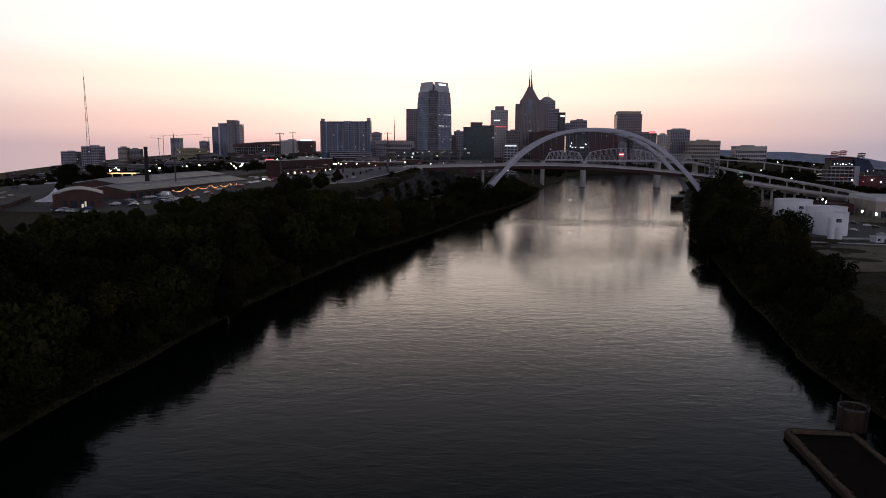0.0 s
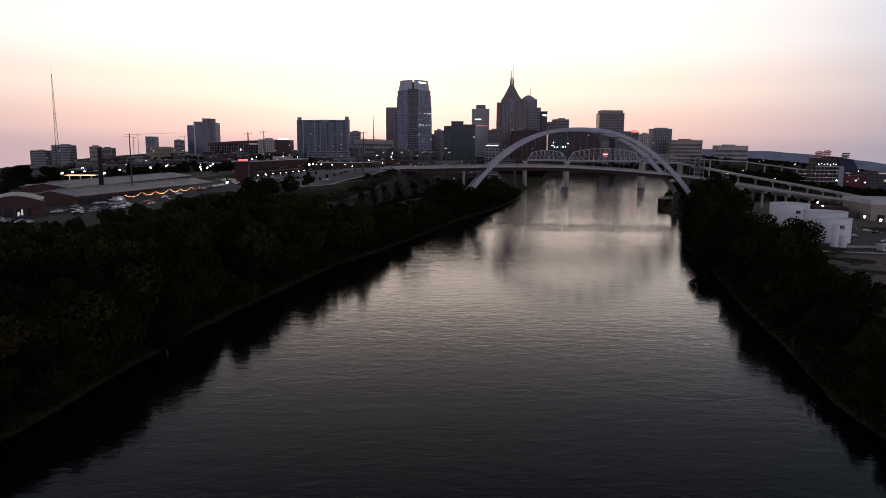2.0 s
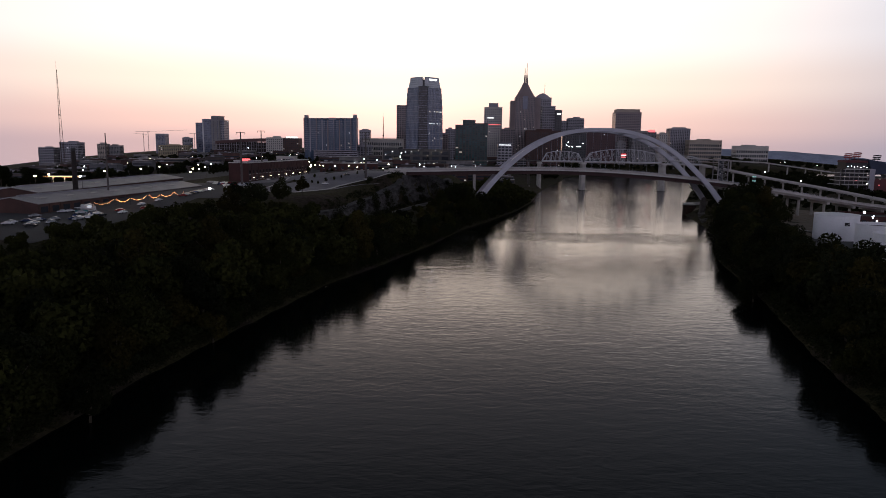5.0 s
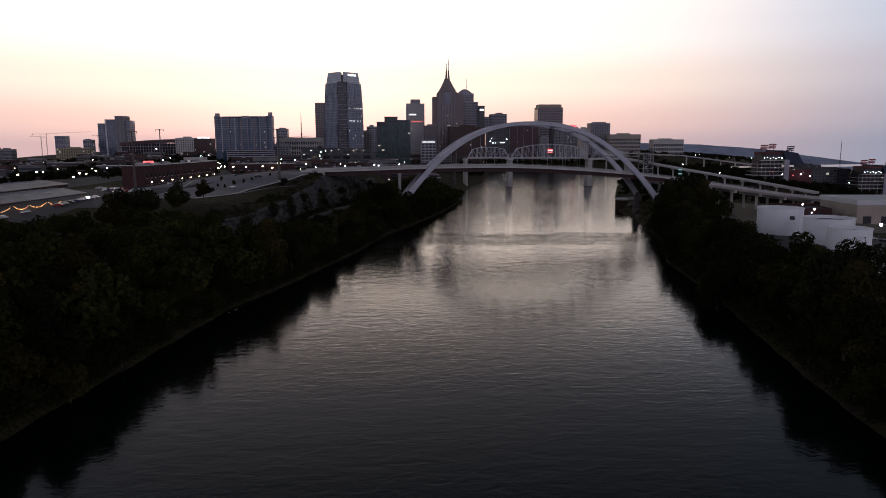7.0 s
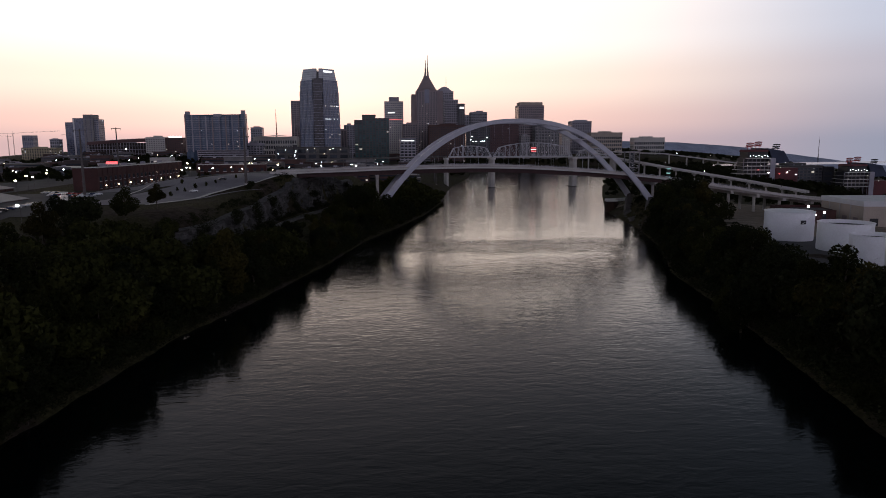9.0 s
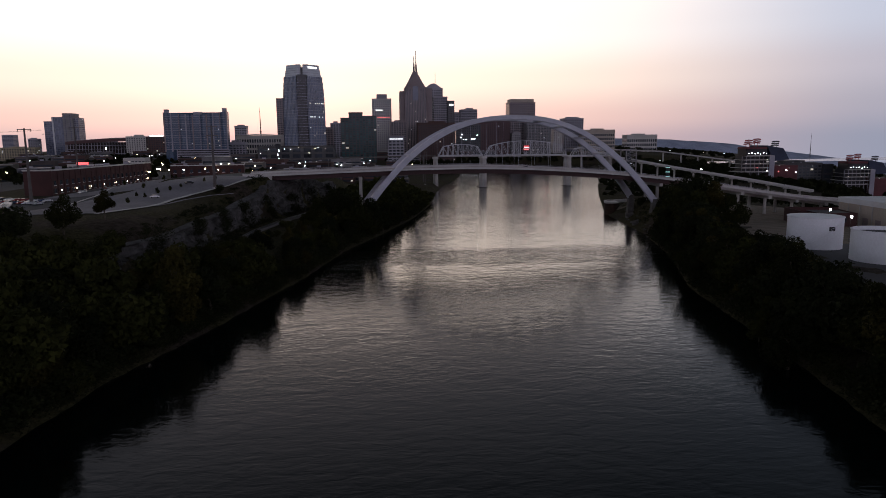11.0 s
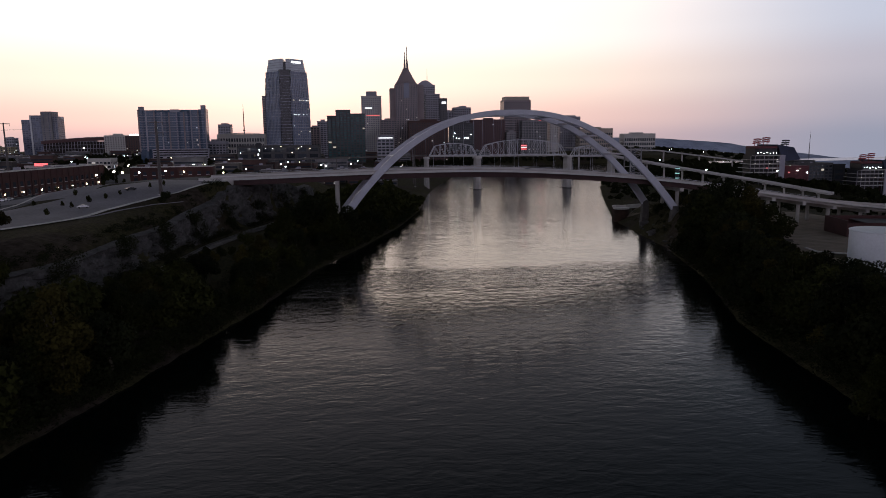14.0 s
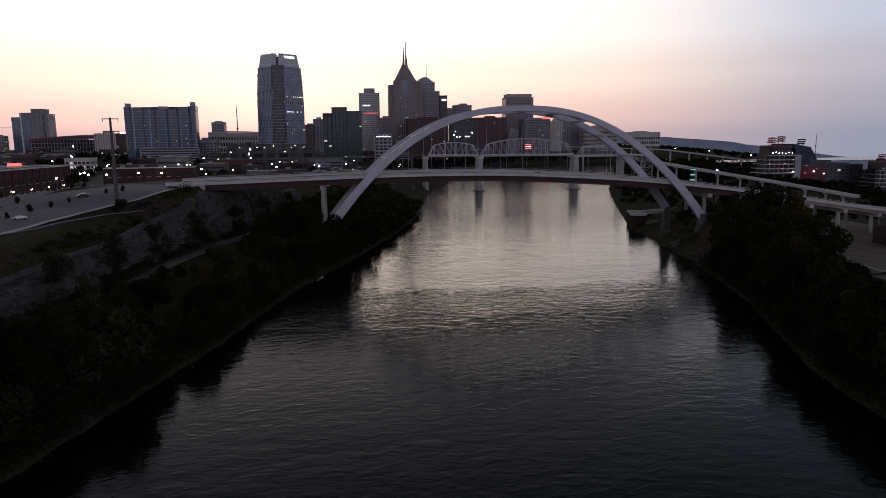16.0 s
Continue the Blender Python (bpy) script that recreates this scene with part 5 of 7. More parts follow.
# ---------------------------------------------------------------- tram sheds, chimney, yard
def shed(x, y, w, length, eave, ridge, turn, label, windows, wall=None, roof=None):
    """A long shed: brick walls, two roof slopes with an overhang, a ridge vent, tall windows on the river side."""
    base = ground_at(x, y) - 1.0
    ob = thing("tram_shed", label, "shed", pose(x, y, base, 0, 0, turn), "old tram sheds")
    e, r = eave - base, ridge - base
    wall, roof = wall or BRICK_OLD, roof or ROOF
    part("wall", Geo().add([(-w, 0, 0), (0, 0, 0), (0, length, 0), (-w, length, 0), (-w, 0, e), (0, 0, e), (0, length, e), (-w, length, e), (-w / 2, 0, r), (-w / 2, length, r)],
                           [(0, 1, 5, 8, 4), (3, 7, 9, 6, 2), (1, 2, 6, 5), (0, 4, 7, 3)]), wall, ob)
    k = (r - e) / (w / 2)
    for sx in (0, 1):
        x_out, x_mid = (-w - 0.8, -w / 2) if sx == 0 else (0.8, -w / 2)
        z_out = e - 0.8 * k
        part("roof", Geo().add([(x_out, -0.8, z_out), (x_out, length + 0.8, z_out), (x_mid, length + 0.8, r), (x_mid, -0.8, r),
                                (x_out, -0.8, z_out + 0.35), (x_out, length + 0.8, z_out + 0.35), (x_mid, length + 0.8, r + 0.35), (x_mid, -0.8, r + 0.35)],
                               [(0, 1, 2, 3), (7, 6, 5, 4), (0, 4, 5, 1), (1, 5, 6, 2), (2, 6, 7, 3), (3, 7, 4, 0)]), roof, ob)
    part("ridge_vent", Geo().box(-w / 2 - 0.7, -w / 2 + 0.7, 4, length - 4, r + 0.1, r + 0.8), GREYWALL, ob)
    for i in range(int(length / 18)):
        q = 8 + 18 * i
        part("skylight", Geo().box(-w * 0.32, -w * 0.22, q, q + 5, e + 0.3 + (w * 0.27) * k, e + 0.75 + (w * 0.27) * k), PALE, ob)
    n = int(length / windows)
    for i in range(n):
        q = length * (i + 0.5) / n
        part("window", Geo().box(0.0, 0.08, q - windows * 0.3, q + windows * 0.3, 1.6, e - 1.4), GLASS, ob)
        part("brick_pier", Geo().box(0.0, 0.3, q + windows * 0.42, q + windows * 0.58, 0, e - 0.2), wall, ob)
    return ob


shed(-181, 336, 26, 142, 28.6, 31.0, -6.2, "long low brick tram shed under a grey roof", 7.0)
shed(-217, 392, 28, 165, 29.2, 31.4, -2.0, "second long brick tram shed with grey roof sheets", 7.0)
shed(-200, 264, 20, 62, 26.6, 28.4, 24.0, "low brick shed with a dark roof in the yard", 6.0, roof=ROOF_DARK)


def arched_hall():
    x, y = -177.0, 283.0
    base = ground_at(x, y) - 1
    ob = thing("arched_hall", "brick hall with a shallow barrel roof and lit doors", "hall", pose(x, y, base, 0, 0, 30))
    w, d, e = 20.0, 22.0, 7.0
    arc = [(-w / 2 + w * i / 12, e + 2.4 * math.sin(math.pi * i / 12)) for i in range(13)]
    front = [(px, 0, pz) for px, pz in arc]
    back = [(px, d, pz) for px, pz in arc]
    body = Geo().add([(-w / 2, 0, 0), (w / 2, 0, 0)] + front + [(-w / 2, d, 0), (w / 2, d, 0)] + back,
                     [tuple([0, 1] + list(range(14, 1, -1))), tuple([16, 15] + list(range(17, 30))), (1, 16, 29, 14), (0, 2, 17, 15)])
    part("wall", body, BRICK_OLD, ob)
    secs = [[(px * 1.03, yy, pz + 0.1) for px, pz in arc] + [(px * 1.03, yy, pz + 0.45) for px, pz in reversed(arc)] for yy in (-0.7, d * 0.5, d + 0.7)]
    part("roof", Geo().loft(secs), ROOF, ob)
    part("parapet_step", Geo().box(-w / 2 - 0.3, -w / 2 + 4, -0.5, 0.4, 0, e + 0.8), BRICK_OLD, ob)
    part("parapet_step", Geo().box(w / 2 - 4, w / 2 + 0.3, -0.5, 0.4, 0, e + 0.8), BRICK_OLD, ob)
    for q in (-6, -2, 2, 6):
        part("door", Geo().box(q - 1.4, q + 1.4, -0.12, 0.02, 0.8, 4.4), GLASS, ob)
    part("lit_door", Geo().box(1.0, 1.9, -0.25, -0.13, 1.2, 2.9), ROOM, ob, "doorway lit from inside")
    part("lit_door", Geo().box(2.3, 3.0, -0.25, -0.13, 1.2, 4.0), ROOM, ob, "doorway lit from inside")


arched_hall()

chimney = thing("chimney", "tall dark round brick chimney beside the sheds", "chimney", pose(-204, 404, ground_at(-204, 404) - 1))
part("shaft", Geo().tube((0, 0, 0), (0, 0, 25), 1.45, 1.05, 20), NEAR_BLACK, chimney)
part("collar", Geo().tube((0, 0, 24.7), (0, 0, 26.0), 1.25, 1.25, 20), DARK, chimney)
part("plinth", Geo().box(-1.9, 1.9, -1.9, 1.9, 0, 3.4, chamfer=0.4), NEAR_BLACK, chimney)

tent = thing("marquee", "white peaked canvas marquee on the yard", "tent", pose(-192, 290, ground_at(-192, 290) + 0.2, 0, 0, 10))
secs = []
for f, z in ((1.0, 3.0), (0.62, 3.9), (0.3, 5.6), (0.1, 7.4), (0.02, 8.4)):
    secs.append([(-6.5 * f, -6.5 * f, z), (6.5 * f, -6.5 * f, z), (6.5 * f, 6.5 * f, z), (-6.5 * f, 6.5 * f, z)])
part("canopy", Geo().loft(secs), TENT, tent)
part("valance", Geo().box(-6.5, 6.5, -6.5, 6.5, 2.4, 3.02), TENT, tent)
for sx in (-6.2, 6.2):
    for sy in (-6.2, 6.2):
        part("pole", Geo().tube((sx, sy, -0.3), (sx, sy, 2.5), 0.1), DARK, tent)


# ---------------------------------------------------------------- cars and vans
def car_master(paint, label):
    ob = thing("car", label, "car")
    L, Wd = 4.5, 1.8
    prof = [(-2.25, 0.45), (-2.2, 0.85), (-1.3, 0.95), (-0.75, 1.42), (0.85, 1.45), (1.55, 1.0), (2.2, 0.92), (2.25, 0.45)]
    secs = [[(px, sy * Wd / 2 * (0.86 if pz > 1.2 else 1.0), pz) for px, pz in prof] for sy in (-1, 1)]
    part("body", Geo().loft(secs), paint, ob)
    part("windows", Geo().box(-1.0, 1.15, -Wd / 2 * 0.93, Wd / 2 * 0.93, 0.98, 1.36), GLASS, ob)
    for sx in (-1.4, 1.4):
        for sy in (-0.82, 0.82):
            w = part("wheel", Geo().tube((sx, sy - 0.1, 0.33), (sx, sy + 0.1, 0.33), 0.33, n=12), TYRE, ob)
    return ob


CARS = [car_master(p, "parked %s saloon car" % n) for p, n in zip(CAR_PAINT, ("white", "silver", "black", "red", "blue"))]
car_dice = random.Random(9)


def park(x, y, turn, k=None, dz=0.22, z=None, label=""):
    k = car_dice.choice((0, 1, 1, 2, 0, 3, 4)) if k is None else k
    o = copy_thing(CARS[k], pose(x, y, (ground_at(x, y) + dz) if z is None else z, 0, 0, turn))
    o["group"] = "parked cars"
    if label:
        o["label"] = label
    return o


for i in range(13):
    park(-176 + 3.1 * i, 520 - 2.0 * i + car_dice.uniform(-0.5, 0.5), 58)
for i in range(9):
    park(-164 + 3.4 * i, 500 - 2.2 * i, 58)
for i in range(8):
    park(-138 - 2.5 * i, 452 + 6 * i, 20 + car_dice.uniform(-5, 5))
for x, y, a in ((-150, 330, 80), (-152, 316, 82), (-148, 344, 80), (-160, 300, 10), (-156, 292, 15), (-146, 360, 85), (-168, 274, 5), (-176, 270, 0), (-153, 372, 80), (-151, 386, 82),
                (-262, 330, 40), (-255, 345, 40), (-270, 318, 40), (-290, 380, 10), (-284, 395, 10), (-300, 360, 12), (-296, 420, 15)):
    park(x, y, a)
for i in range(12):
    park(-300 + 3.2 * i, 452 + 0.6 * i, 85 + car_dice.uniform(-4, 4))
for i in range(8):
    park(-156 - 3.0 * i, 258 + 1.1 * i, 70 + car_dice.uniform(-4, 4))
for i in range(22):
    park(-150 - car_dice.uniform(0, 26), 296 + 2.6 * i + car_dice.uniform(-1, 1), car_dice.choice((30, 60, 80, 120)) + car_dice.uniform(-8, 8))
for i in range(8):
    park(-146, 404 + 5.5 * i, 12 + car_dice.uniform(-4, 4))
park(-107, 604, 75, 0, label="white car parked by young trees")
park(-89, 494, 20, 0, z=ground_at(-89, 494) + 0.42, label="white car parked near the footpath")
park(-80.5, 527, 30, 2, z=ground_at(-80.5, 527) + 0.42, label="dark car parked on the pale car park")
park(112, AXIS - 8, 0, 2, z=deck_z(112) + 0.02, label="dark car on the arch bridge")
park(36, AXIS - 8, 0, 0, z=deck_z(36) + 0.02, label="white car on the arch bridge")
for o, (x, y) in zip(CARS, ((-140, 540), (-143, 552), (-138, 566), (-142, 580), (-139, 596))):
    o.matrix_world = pose(x, y, ground_at(x, y) + 0.22, 0, 0, 90)

van = thing("food_van", "white food van with a lit hatch on the yard", "van", pose(-168, 352, ground_at(-168, 352) + 0.2, 0, 0, 76))
part("body", Geo().box(-3.4, 2.2, -1.1, 1.1, 0.5, 3.1, chamfer=0.25), CAR_PAINT[0], van)
part("cab", Geo().box(2.2, 3.5, -1.0, 1.0, 0.5, 2.1, chamfer=0.35), CAR_PAINT[0], van)
part("hatch", Geo().box(-2.0, 0.6, -1.18, -1.1, 1.5, 2.5), ROOM_COOL, van, "serving hatch lit from inside")
for sx in (-2.2, 2.3):
    for sy in (-1.0, 1.0):
        part("wheel", Geo().tube((sx, sy - 0.12, 0.42), (sx, sy + 0.12, 0.42), 0.42, n=12), TYRE, van)
stall = thing("stall", "teal market stall under a flat roof", "stall", pose(-166, 343, ground_at(-166, 343) + 0.2, 0, 0, 80))
part("counter", Geo().box(-2.4, 2.4, -1.2, 1.2, 0, 1.4, chamfer=0.1), TEAL_PAINT, stall)
part("roof", Geo().box(-2.8, 2.8, -1.6, 1.6, 2.4, 2.65), WHITE_ROOF, stall)
for sx in (-2.4, 2.4):
    for sy in (-1.3, 1.3):
        part("post", Geo().tube((sx, sy, 0), (sx, sy, 2.45), 0.07), DARK, stall)

# festoon of orange bulbs along the shed
fest = thing("string_lights", "sagging strings of small orange bulbs on posts", "string lights", pose(-162, 345, ground_at(-162, 345)))
prev = None
for i in range(7):
    a = Vector((1.7 * i, (0, 13, 22, 34, 42, 52, 60)[i] * 1.25, 5.2 + 0.5 * (i % 2)))
    part("post", Geo().tube((a.x, a.y, -0.3), (a.x, a.y, a.z), 0.09), DARK, fest)
    if prev is not None:
        wire = Geo()
        last = None
        for k in range(15):
            f = k / 14
            p = prev.lerp(a, f) - Vector((0, 0, 1.9 * 4 * f * (1 - f)))
            if last is not None:
                wire.beam(last, p, 0.04, 0.04)
            last = p
            if 0 < k < 14:
                part("bulb", Geo().tube(p - Vector((0, 0, 0.32)), p, 0.14, 0.10, 6), ORANGE, fest)
        part("wire", wire, DARK, fest)
    prev = a

# petrol station canopy
gas = thing("filling_station", "filling station with a flat canopy edged in orange light", "filling station", pose(-292, 540, ground_at(-292, 540), 0, 0, 8))
part("canopy", Geo().box(-13, 13, -5, 5, 5.2, 6.3, chamfer=0.1), WHITE_ROOF, gas)
part("light_edge", Geo().box(-13.2, 13.2, -5.25, -5.02, 5.5, 6.0), ORANGE, gas, "orange light strip")
for sx in (-8, 0, 8):
    part("column", Geo().box(sx - 0.3, sx + 0.3, -0.3, 0.3, -0.3, 5.2), PALE, gas)
    part("pump", Geo().box(sx - 1.6, sx - 0.8, -0.5, 0.5, 0.1, 1.8, chamfer=0.1), CAR_PAINT[3], gas)
    part("ceiling_light", Geo().box(sx - 2.2, sx + 2.2, -1.5, 1.5, 5.1, 5.19), WARM, gas)


# ---------------------------------------------------------------- brick warehouses on the terrace
def warehouse(name, label, x, y, w, d, top, turn, lamps, bays, sides=("front",)):
    base = ground_at(x, y) - 1.0
    h = top - base
    ob = thing(name, label, "warehouse", pose(x, y, base, 0, 0, turn))
    part("wall", local_box(0, w, 0, d, 0, h), BRICK, ob)
    part("roof", local_box(0.5, w - 0.5, 0.5, d - 0.5, h, h + 0.12), ROOF_DARK, ob)
    part("coping", Geo().box(-0.3, w + 0.3, -0.3, 0.3, h, h + 0.7), PALE, ob)
    part("coping", Geo().box(-0.3, 0.3, 0.3, d + 0.3, h, h + 0.7), PALE, ob)
    part("coping", Geo().box(w - 0.3, w + 0.3, 0.3, d + 0.3, h, h + 0.7), PALE, ob)
    n = int(w / bays)
    for i in range(n + 1):
        q = w * i / n
        part("brick_pier", Geo().box(q - 0.5, q + 0.5, -0.35, 0.02, 0, h - 0.3), BRICK, ob)
    for i in range(n):
        q = w * (i + 0.5) / n
        for z in (2.0, 6.4):
            part("window", Geo().box(q - bays * 0.2, q + bays * 0.2, -0.06, 0.03, z, z + 2.6), GLASS, ob)
            part("sill", Geo().box(q - bays * 0.23, q + bays * 0.23, -0.2, 0.03, z - 0.25, z), PALE, ob)
    for i in range(lamps):
        q = w * (i + 0.5) / lamps
        part("wall_lamp", Geo().box(q - 0.28, q + 0.28, -0.85, -0.4, 3.2, 3.8), WARM, ob, "bright wall lamp")
    for i in range(4):
        q = w * (0.15 + 0.22 * i)
        part("roof_unit", Geo().box(q, q + 3, d * 0.4, d * 0.4 + 2.5, h + 0.1, h + 1.8, chamfer=0.2), GREYWALL, ob)
    return ob


warehouse("brick_warehouse", "long red-brick warehouse with a row of wall lamps", -156.6, 545, 135, 15, 41.2, 84.5, 8, 6.2)
warehouse("brick_warehouse", "low red-brick warehouse at the head of the car park", -146, 742, 58, 24, 36.6, 6, 0, 6.0)
rs = block("office_building", "pale low office with a red roof sign", -292, -258, 905, 33.5, 18, PALE, GLASS, style="bands", lit=3, cap=False, foot=25)
sign_bar(rs, -8, 4, -0.5, 33.8 - rs.location.z, 36.4 - rs.location.z, RED_GLOW)
def lift_tower(x, y, w, top):
    """An open white steel lift tower: corner posts, a slab and a ring beam at each landing, cross braces and a dark shaft."""
    base = ground_at(x, y) - 1
    ob = thing("lift_tower", "open white-framed lift tower at the end of the pedestrian bridge", "tower", pose(x, y, base, 0, 0, 8))
    h, half = top - base, w / 2
    corners = ((-half, -half), (half, -half), (half, half), (-half, half))
    for px, py in corners:
        part("corner_post", Geo().box(px - 0.55, px + 0.55, py - 0.55, py + 0.55, 0, h), TOWN_PALE, ob)
    part("lift_shaft", Geo().box(-2.4, 2.4, -1.5, 3.5, 0, h - 2), GLASS, ob, "dark glazed lift shaft")
    levels = 6
    for k in range(1, levels + 1):
        z = h * k / levels
        part("landing", Geo().box(-half, half, -half, half, z - 0.9, z - 0.6), CONCRETE, ob)
        part("ring_beam", Geo().box(-half - 0.3, half + 0.3, -half - 0.7, -half - 0.56, z - 1.1, z - 0.2), TOWN_PALE, ob)
        for sx in (-1, 1):
            part("brace", Geo().beam((-half * sx, -half - 0.3, z - h / levels), (half * sx, -half - 0.3, z - 0.6), 0.4, 0.4), TOWN_PALE, ob)
    for px, py in corners[:2]:
        part("landing_lamp", Geo().box(px * 0.5 - 0.4, px * 0.5 + 0.4, -half - 0.95, -half - 0.72, h * 0.5 + 1, h * 0.5 + 1.7), ROOM_COOL, ob)
    return ob


lift_tower(326.5, 930, 13.0, 44)


# ---------------------------------------------------------------- poles and lamps
def power_pole(x, y, top, arms, label, r=0.55):
    base = ground_at(x, y)
    ob = thing("power_pole", label, "power pole", pose(x, y, base, 0, 0, 8), "tall power poles on the terrace")
    h = top - base
    part("shaft", Geo().tube((0, 0, -0.5), (0, 0, h), r, r * 0.45, 12), POLE, ob)
    part("footing", Geo().tube((0, 0, -0.5), (0, 0, 0.5), r * 1.9, r * 1.9, 12), CONCRETE, ob)
    for k in range(arms):
        z = h - 0.8 - 4.6 * k
        part("crossarm", Geo().beam((-2.9, 0, z + 0.3), (2.9, 0, z + 0.3), 0.28, 0.34), POLE, ob)
        for sx in (-2.7, 2.7):
            part("insulator", Geo().tube((sx, 0, z - 0.9), (sx, 0, z + 0.2), 0.12, 0.12, 6), DARK, ob)
    return ob


power_pole(-66, 521, 64.5, 2, "tall dark steel power pole with two crossarms", 0.85)
power_pole(-143, 490, 63, 1, "tall bare steel pole by the car park", 0.8)
power_pole(-160, 590, 66, 1, "tall steel pole with a crossarm near the warehouse", 0.7)
power_pole(-183, 398, 60, 0, "slender steel mast in the yard", 0.5)
power_pole(84, 930, 62, 1, "power pole near the river front", 0.6)


# lanterns are oversized: the lamps' bloom is put into their shape
def lamp_master(glow, label, height=9.0, size=0.66):
    ob = thing("street_lamp", label, "street lamp")
    part("post", Geo().tube((0, 0, -0.5), (0, 0, height - 0.3), 0.12, 0.08, 8), POLE, ob)
    part("arm", Geo().tube((0, 0, height - 0.4), (0, -1.2, height), 0.06, 0.06, 6), POLE, ob)
    part("lantern", Geo().tube((0, -1.2, height - size), (0, -1.2, height + size * 0.3), size * 0.8, size, 10), glow, ob, "glowing lantern")
    return ob


LAMP_WARM = lamp_master(WARM, "tall street lamp with a warm glowing lantern")
LAMP_COOL = lamp_master(COOL, "tall street lamp with a white glowing lantern")
LAMP_SMALL = lamp_master(COOL, "small white street lamp far off", 8.0, 0.85)
lamp_dice = random.Random(3)


def lamp(x, y, master=None, scale=1.0):
    m = master or lamp_dice.choice((LAMP_WARM, LAMP_COOL, LAMP_WARM))
    o = copy_thing(m, pose(x, y, ground_at(x, y) + 0.1, 0, 0, lamp_dice.uniform(-40, 40)))
    o.scale = (scale, scale, scale)
    o["group"] = "street lamps"
    return o


for x, y in ((-180, 498), (-191, 541), (-204, 561), (-210, 602), (-125, 656), (-113, 653), (-106, 687), (-108, 744), (-102, 811), (-88, 789), (-70, 691), (-69, 784), (-129, 625),
             (-248, 517), (-250, 574), (-267, 641), (-260, 664), (-269, 732), (-257, 737), (-210, 421), (-290, 505), (-238, 423), (-245, 449), (-119, 374), (-140, 878), (-129, 920),
             (-111, 1013), (-81, 869), (-154, 778), (-170, 567), (-232, 800), (-215, 850), (-190, 880)):
    lamp(x, y)
for k in range(84):
    a, d = radians(lamp_dice.uniform(-36, 10)), lamp_dice.uniform(860, 1500)
    x, y = 10 + d * math.sin(a), 60 + d * math.cos(a)
    if lerp_at(y, SHORE_LEFT) - x > 50:
        lamp(x, y, LAMP_SMALL if lamp_dice.random() < 0.6 else None)
for k in range(70):
    a, d = radians(lamp_dice.uniform(20, 41)), lamp_dice.uniform(1150, 2300)
    x, y = 10 + d * math.sin(a), 60 + d * math.cos(a)
    if x - lerp_at(y, SHORE_RIGHT) > 20 or lerp_at(y, SHORE_LEFT) - x > 30:
        lamp(x, y, LAMP_SMALL, 1.25)
for o, (x, y) in zip((LAMP_WARM, LAMP_COOL, LAMP_SMALL), ((-136, 676), (-150, 720), (-60, 1060))):
    o.matrix_world = pose(x, y, ground_at(x, y) + 0.1)


# ---------------------------------------------------------------- right bank: tanks, sheds, yard
def tank(x, y, r, top, label, dished):
    base = ground_at(x, y) - 0.5
    h = top - base
    ob = thing("storage_tank", label, "storage tank", pose(x, y, base), "white storage tanks")
    n = 48
    ring = lambda q, z: [(q * math.cos(2 * math.pi * i / n), q * math.sin(2 * math.pi * i / n), z) for i in range(n)]
    part("shell", Geo().loft([ring(r, 0), ring(r, h), ring(r - 0.25, h), ring(r - 0.25, h - 1.6)], caps=False), WHITE, ob)
    if dished:
        part("floating_roof", Geo().loft([ring(r - 0.25, h - 1.6), ring(r * 0.6, h - 1.7), ring(0.3, h - 1.75)], caps=False), ROOF_DARK, ob, "dark sunken floating roof")
    else:
        part("cone_roof", Geo().loft([ring(r - 0.1, h - 0.02), ring(r * 0.5, h + 0.5), ring(0.2, h + 0.9)], caps=False), WHITE, ob)
    for k in range(1, 5):
        part("plate_seam", Geo().loft([ring(r + 0.03, h * k / 5), ring(r + 0.06, h * k / 5 + 0.08), ring(r + 0.03, h * k / 5 + 0.16)], caps=False), WHITE, ob)
    part("top_rail", Geo().loft([ring(r + 0.1, h - 0.35), ring(r + 0.32, h - 0.25), ring(r + 0.32, h - 0.1), ring(r + 0.1, h)], caps=False), WHITE, ob)
    for k in range(26):
        a = math.radians(200 + 4.0 * k)
        z = h * k / 26
        part("stair_tread", Geo().box(-0.35, 0.35, 0, 0.9, 0, 0.08, pose((r + 0.02) * math.cos(a), (r + 0.02) * math.sin(a), z, 0, 0, math.degrees(a) - 90)), WHITE, ob)
    part("manhole", Geo().box(-1.3, 1.3, -r - 0.12, -r + 0.4, h * 0.62, h * 0.62 + 1.8), DARK, ob)
    return ob


tank(206, 424, 11.0, 22.2, "large white steel storage tank with low cone roof", False)
tank(208.5, 388, 10.8, 20.8, "white storage tank with a dark sunken roof", True)
tank(192, 350, 8.2, 20.8, "white storage tank with dark roof beside the pipe yard", True)
for x, y, h in ((183, 331, 19), (186, 329.5, 14)):
    b = ground_at(x, y) - 0.5
    silo = thing("standpipe", "slim white standpipe beside the storage tank", "standpipe", pose(x, y, b), "standpipes")
    part("shell", Geo().tube((0, 0, 0), (0, 0, h - b), 1.7, 1.7, 20), WHITE, silo)
    part("cap", Geo().tube((0, 0, h - b), (0, 0, h - b + 0.6), 1.7, 0.6, 20), WHITE, silo)
pipes = thing("pipe_rack", "low rack of pale pipes in the tank yard", "pipe rack", pose(196, 326, ground_at(196, 326)))
for k in range(5):
    part("pipe", Geo().tube((-9, 1.1 * k, 0.9), (9, 1.1 * k, 0.9), 0.22, n=10), PALE, pipes)
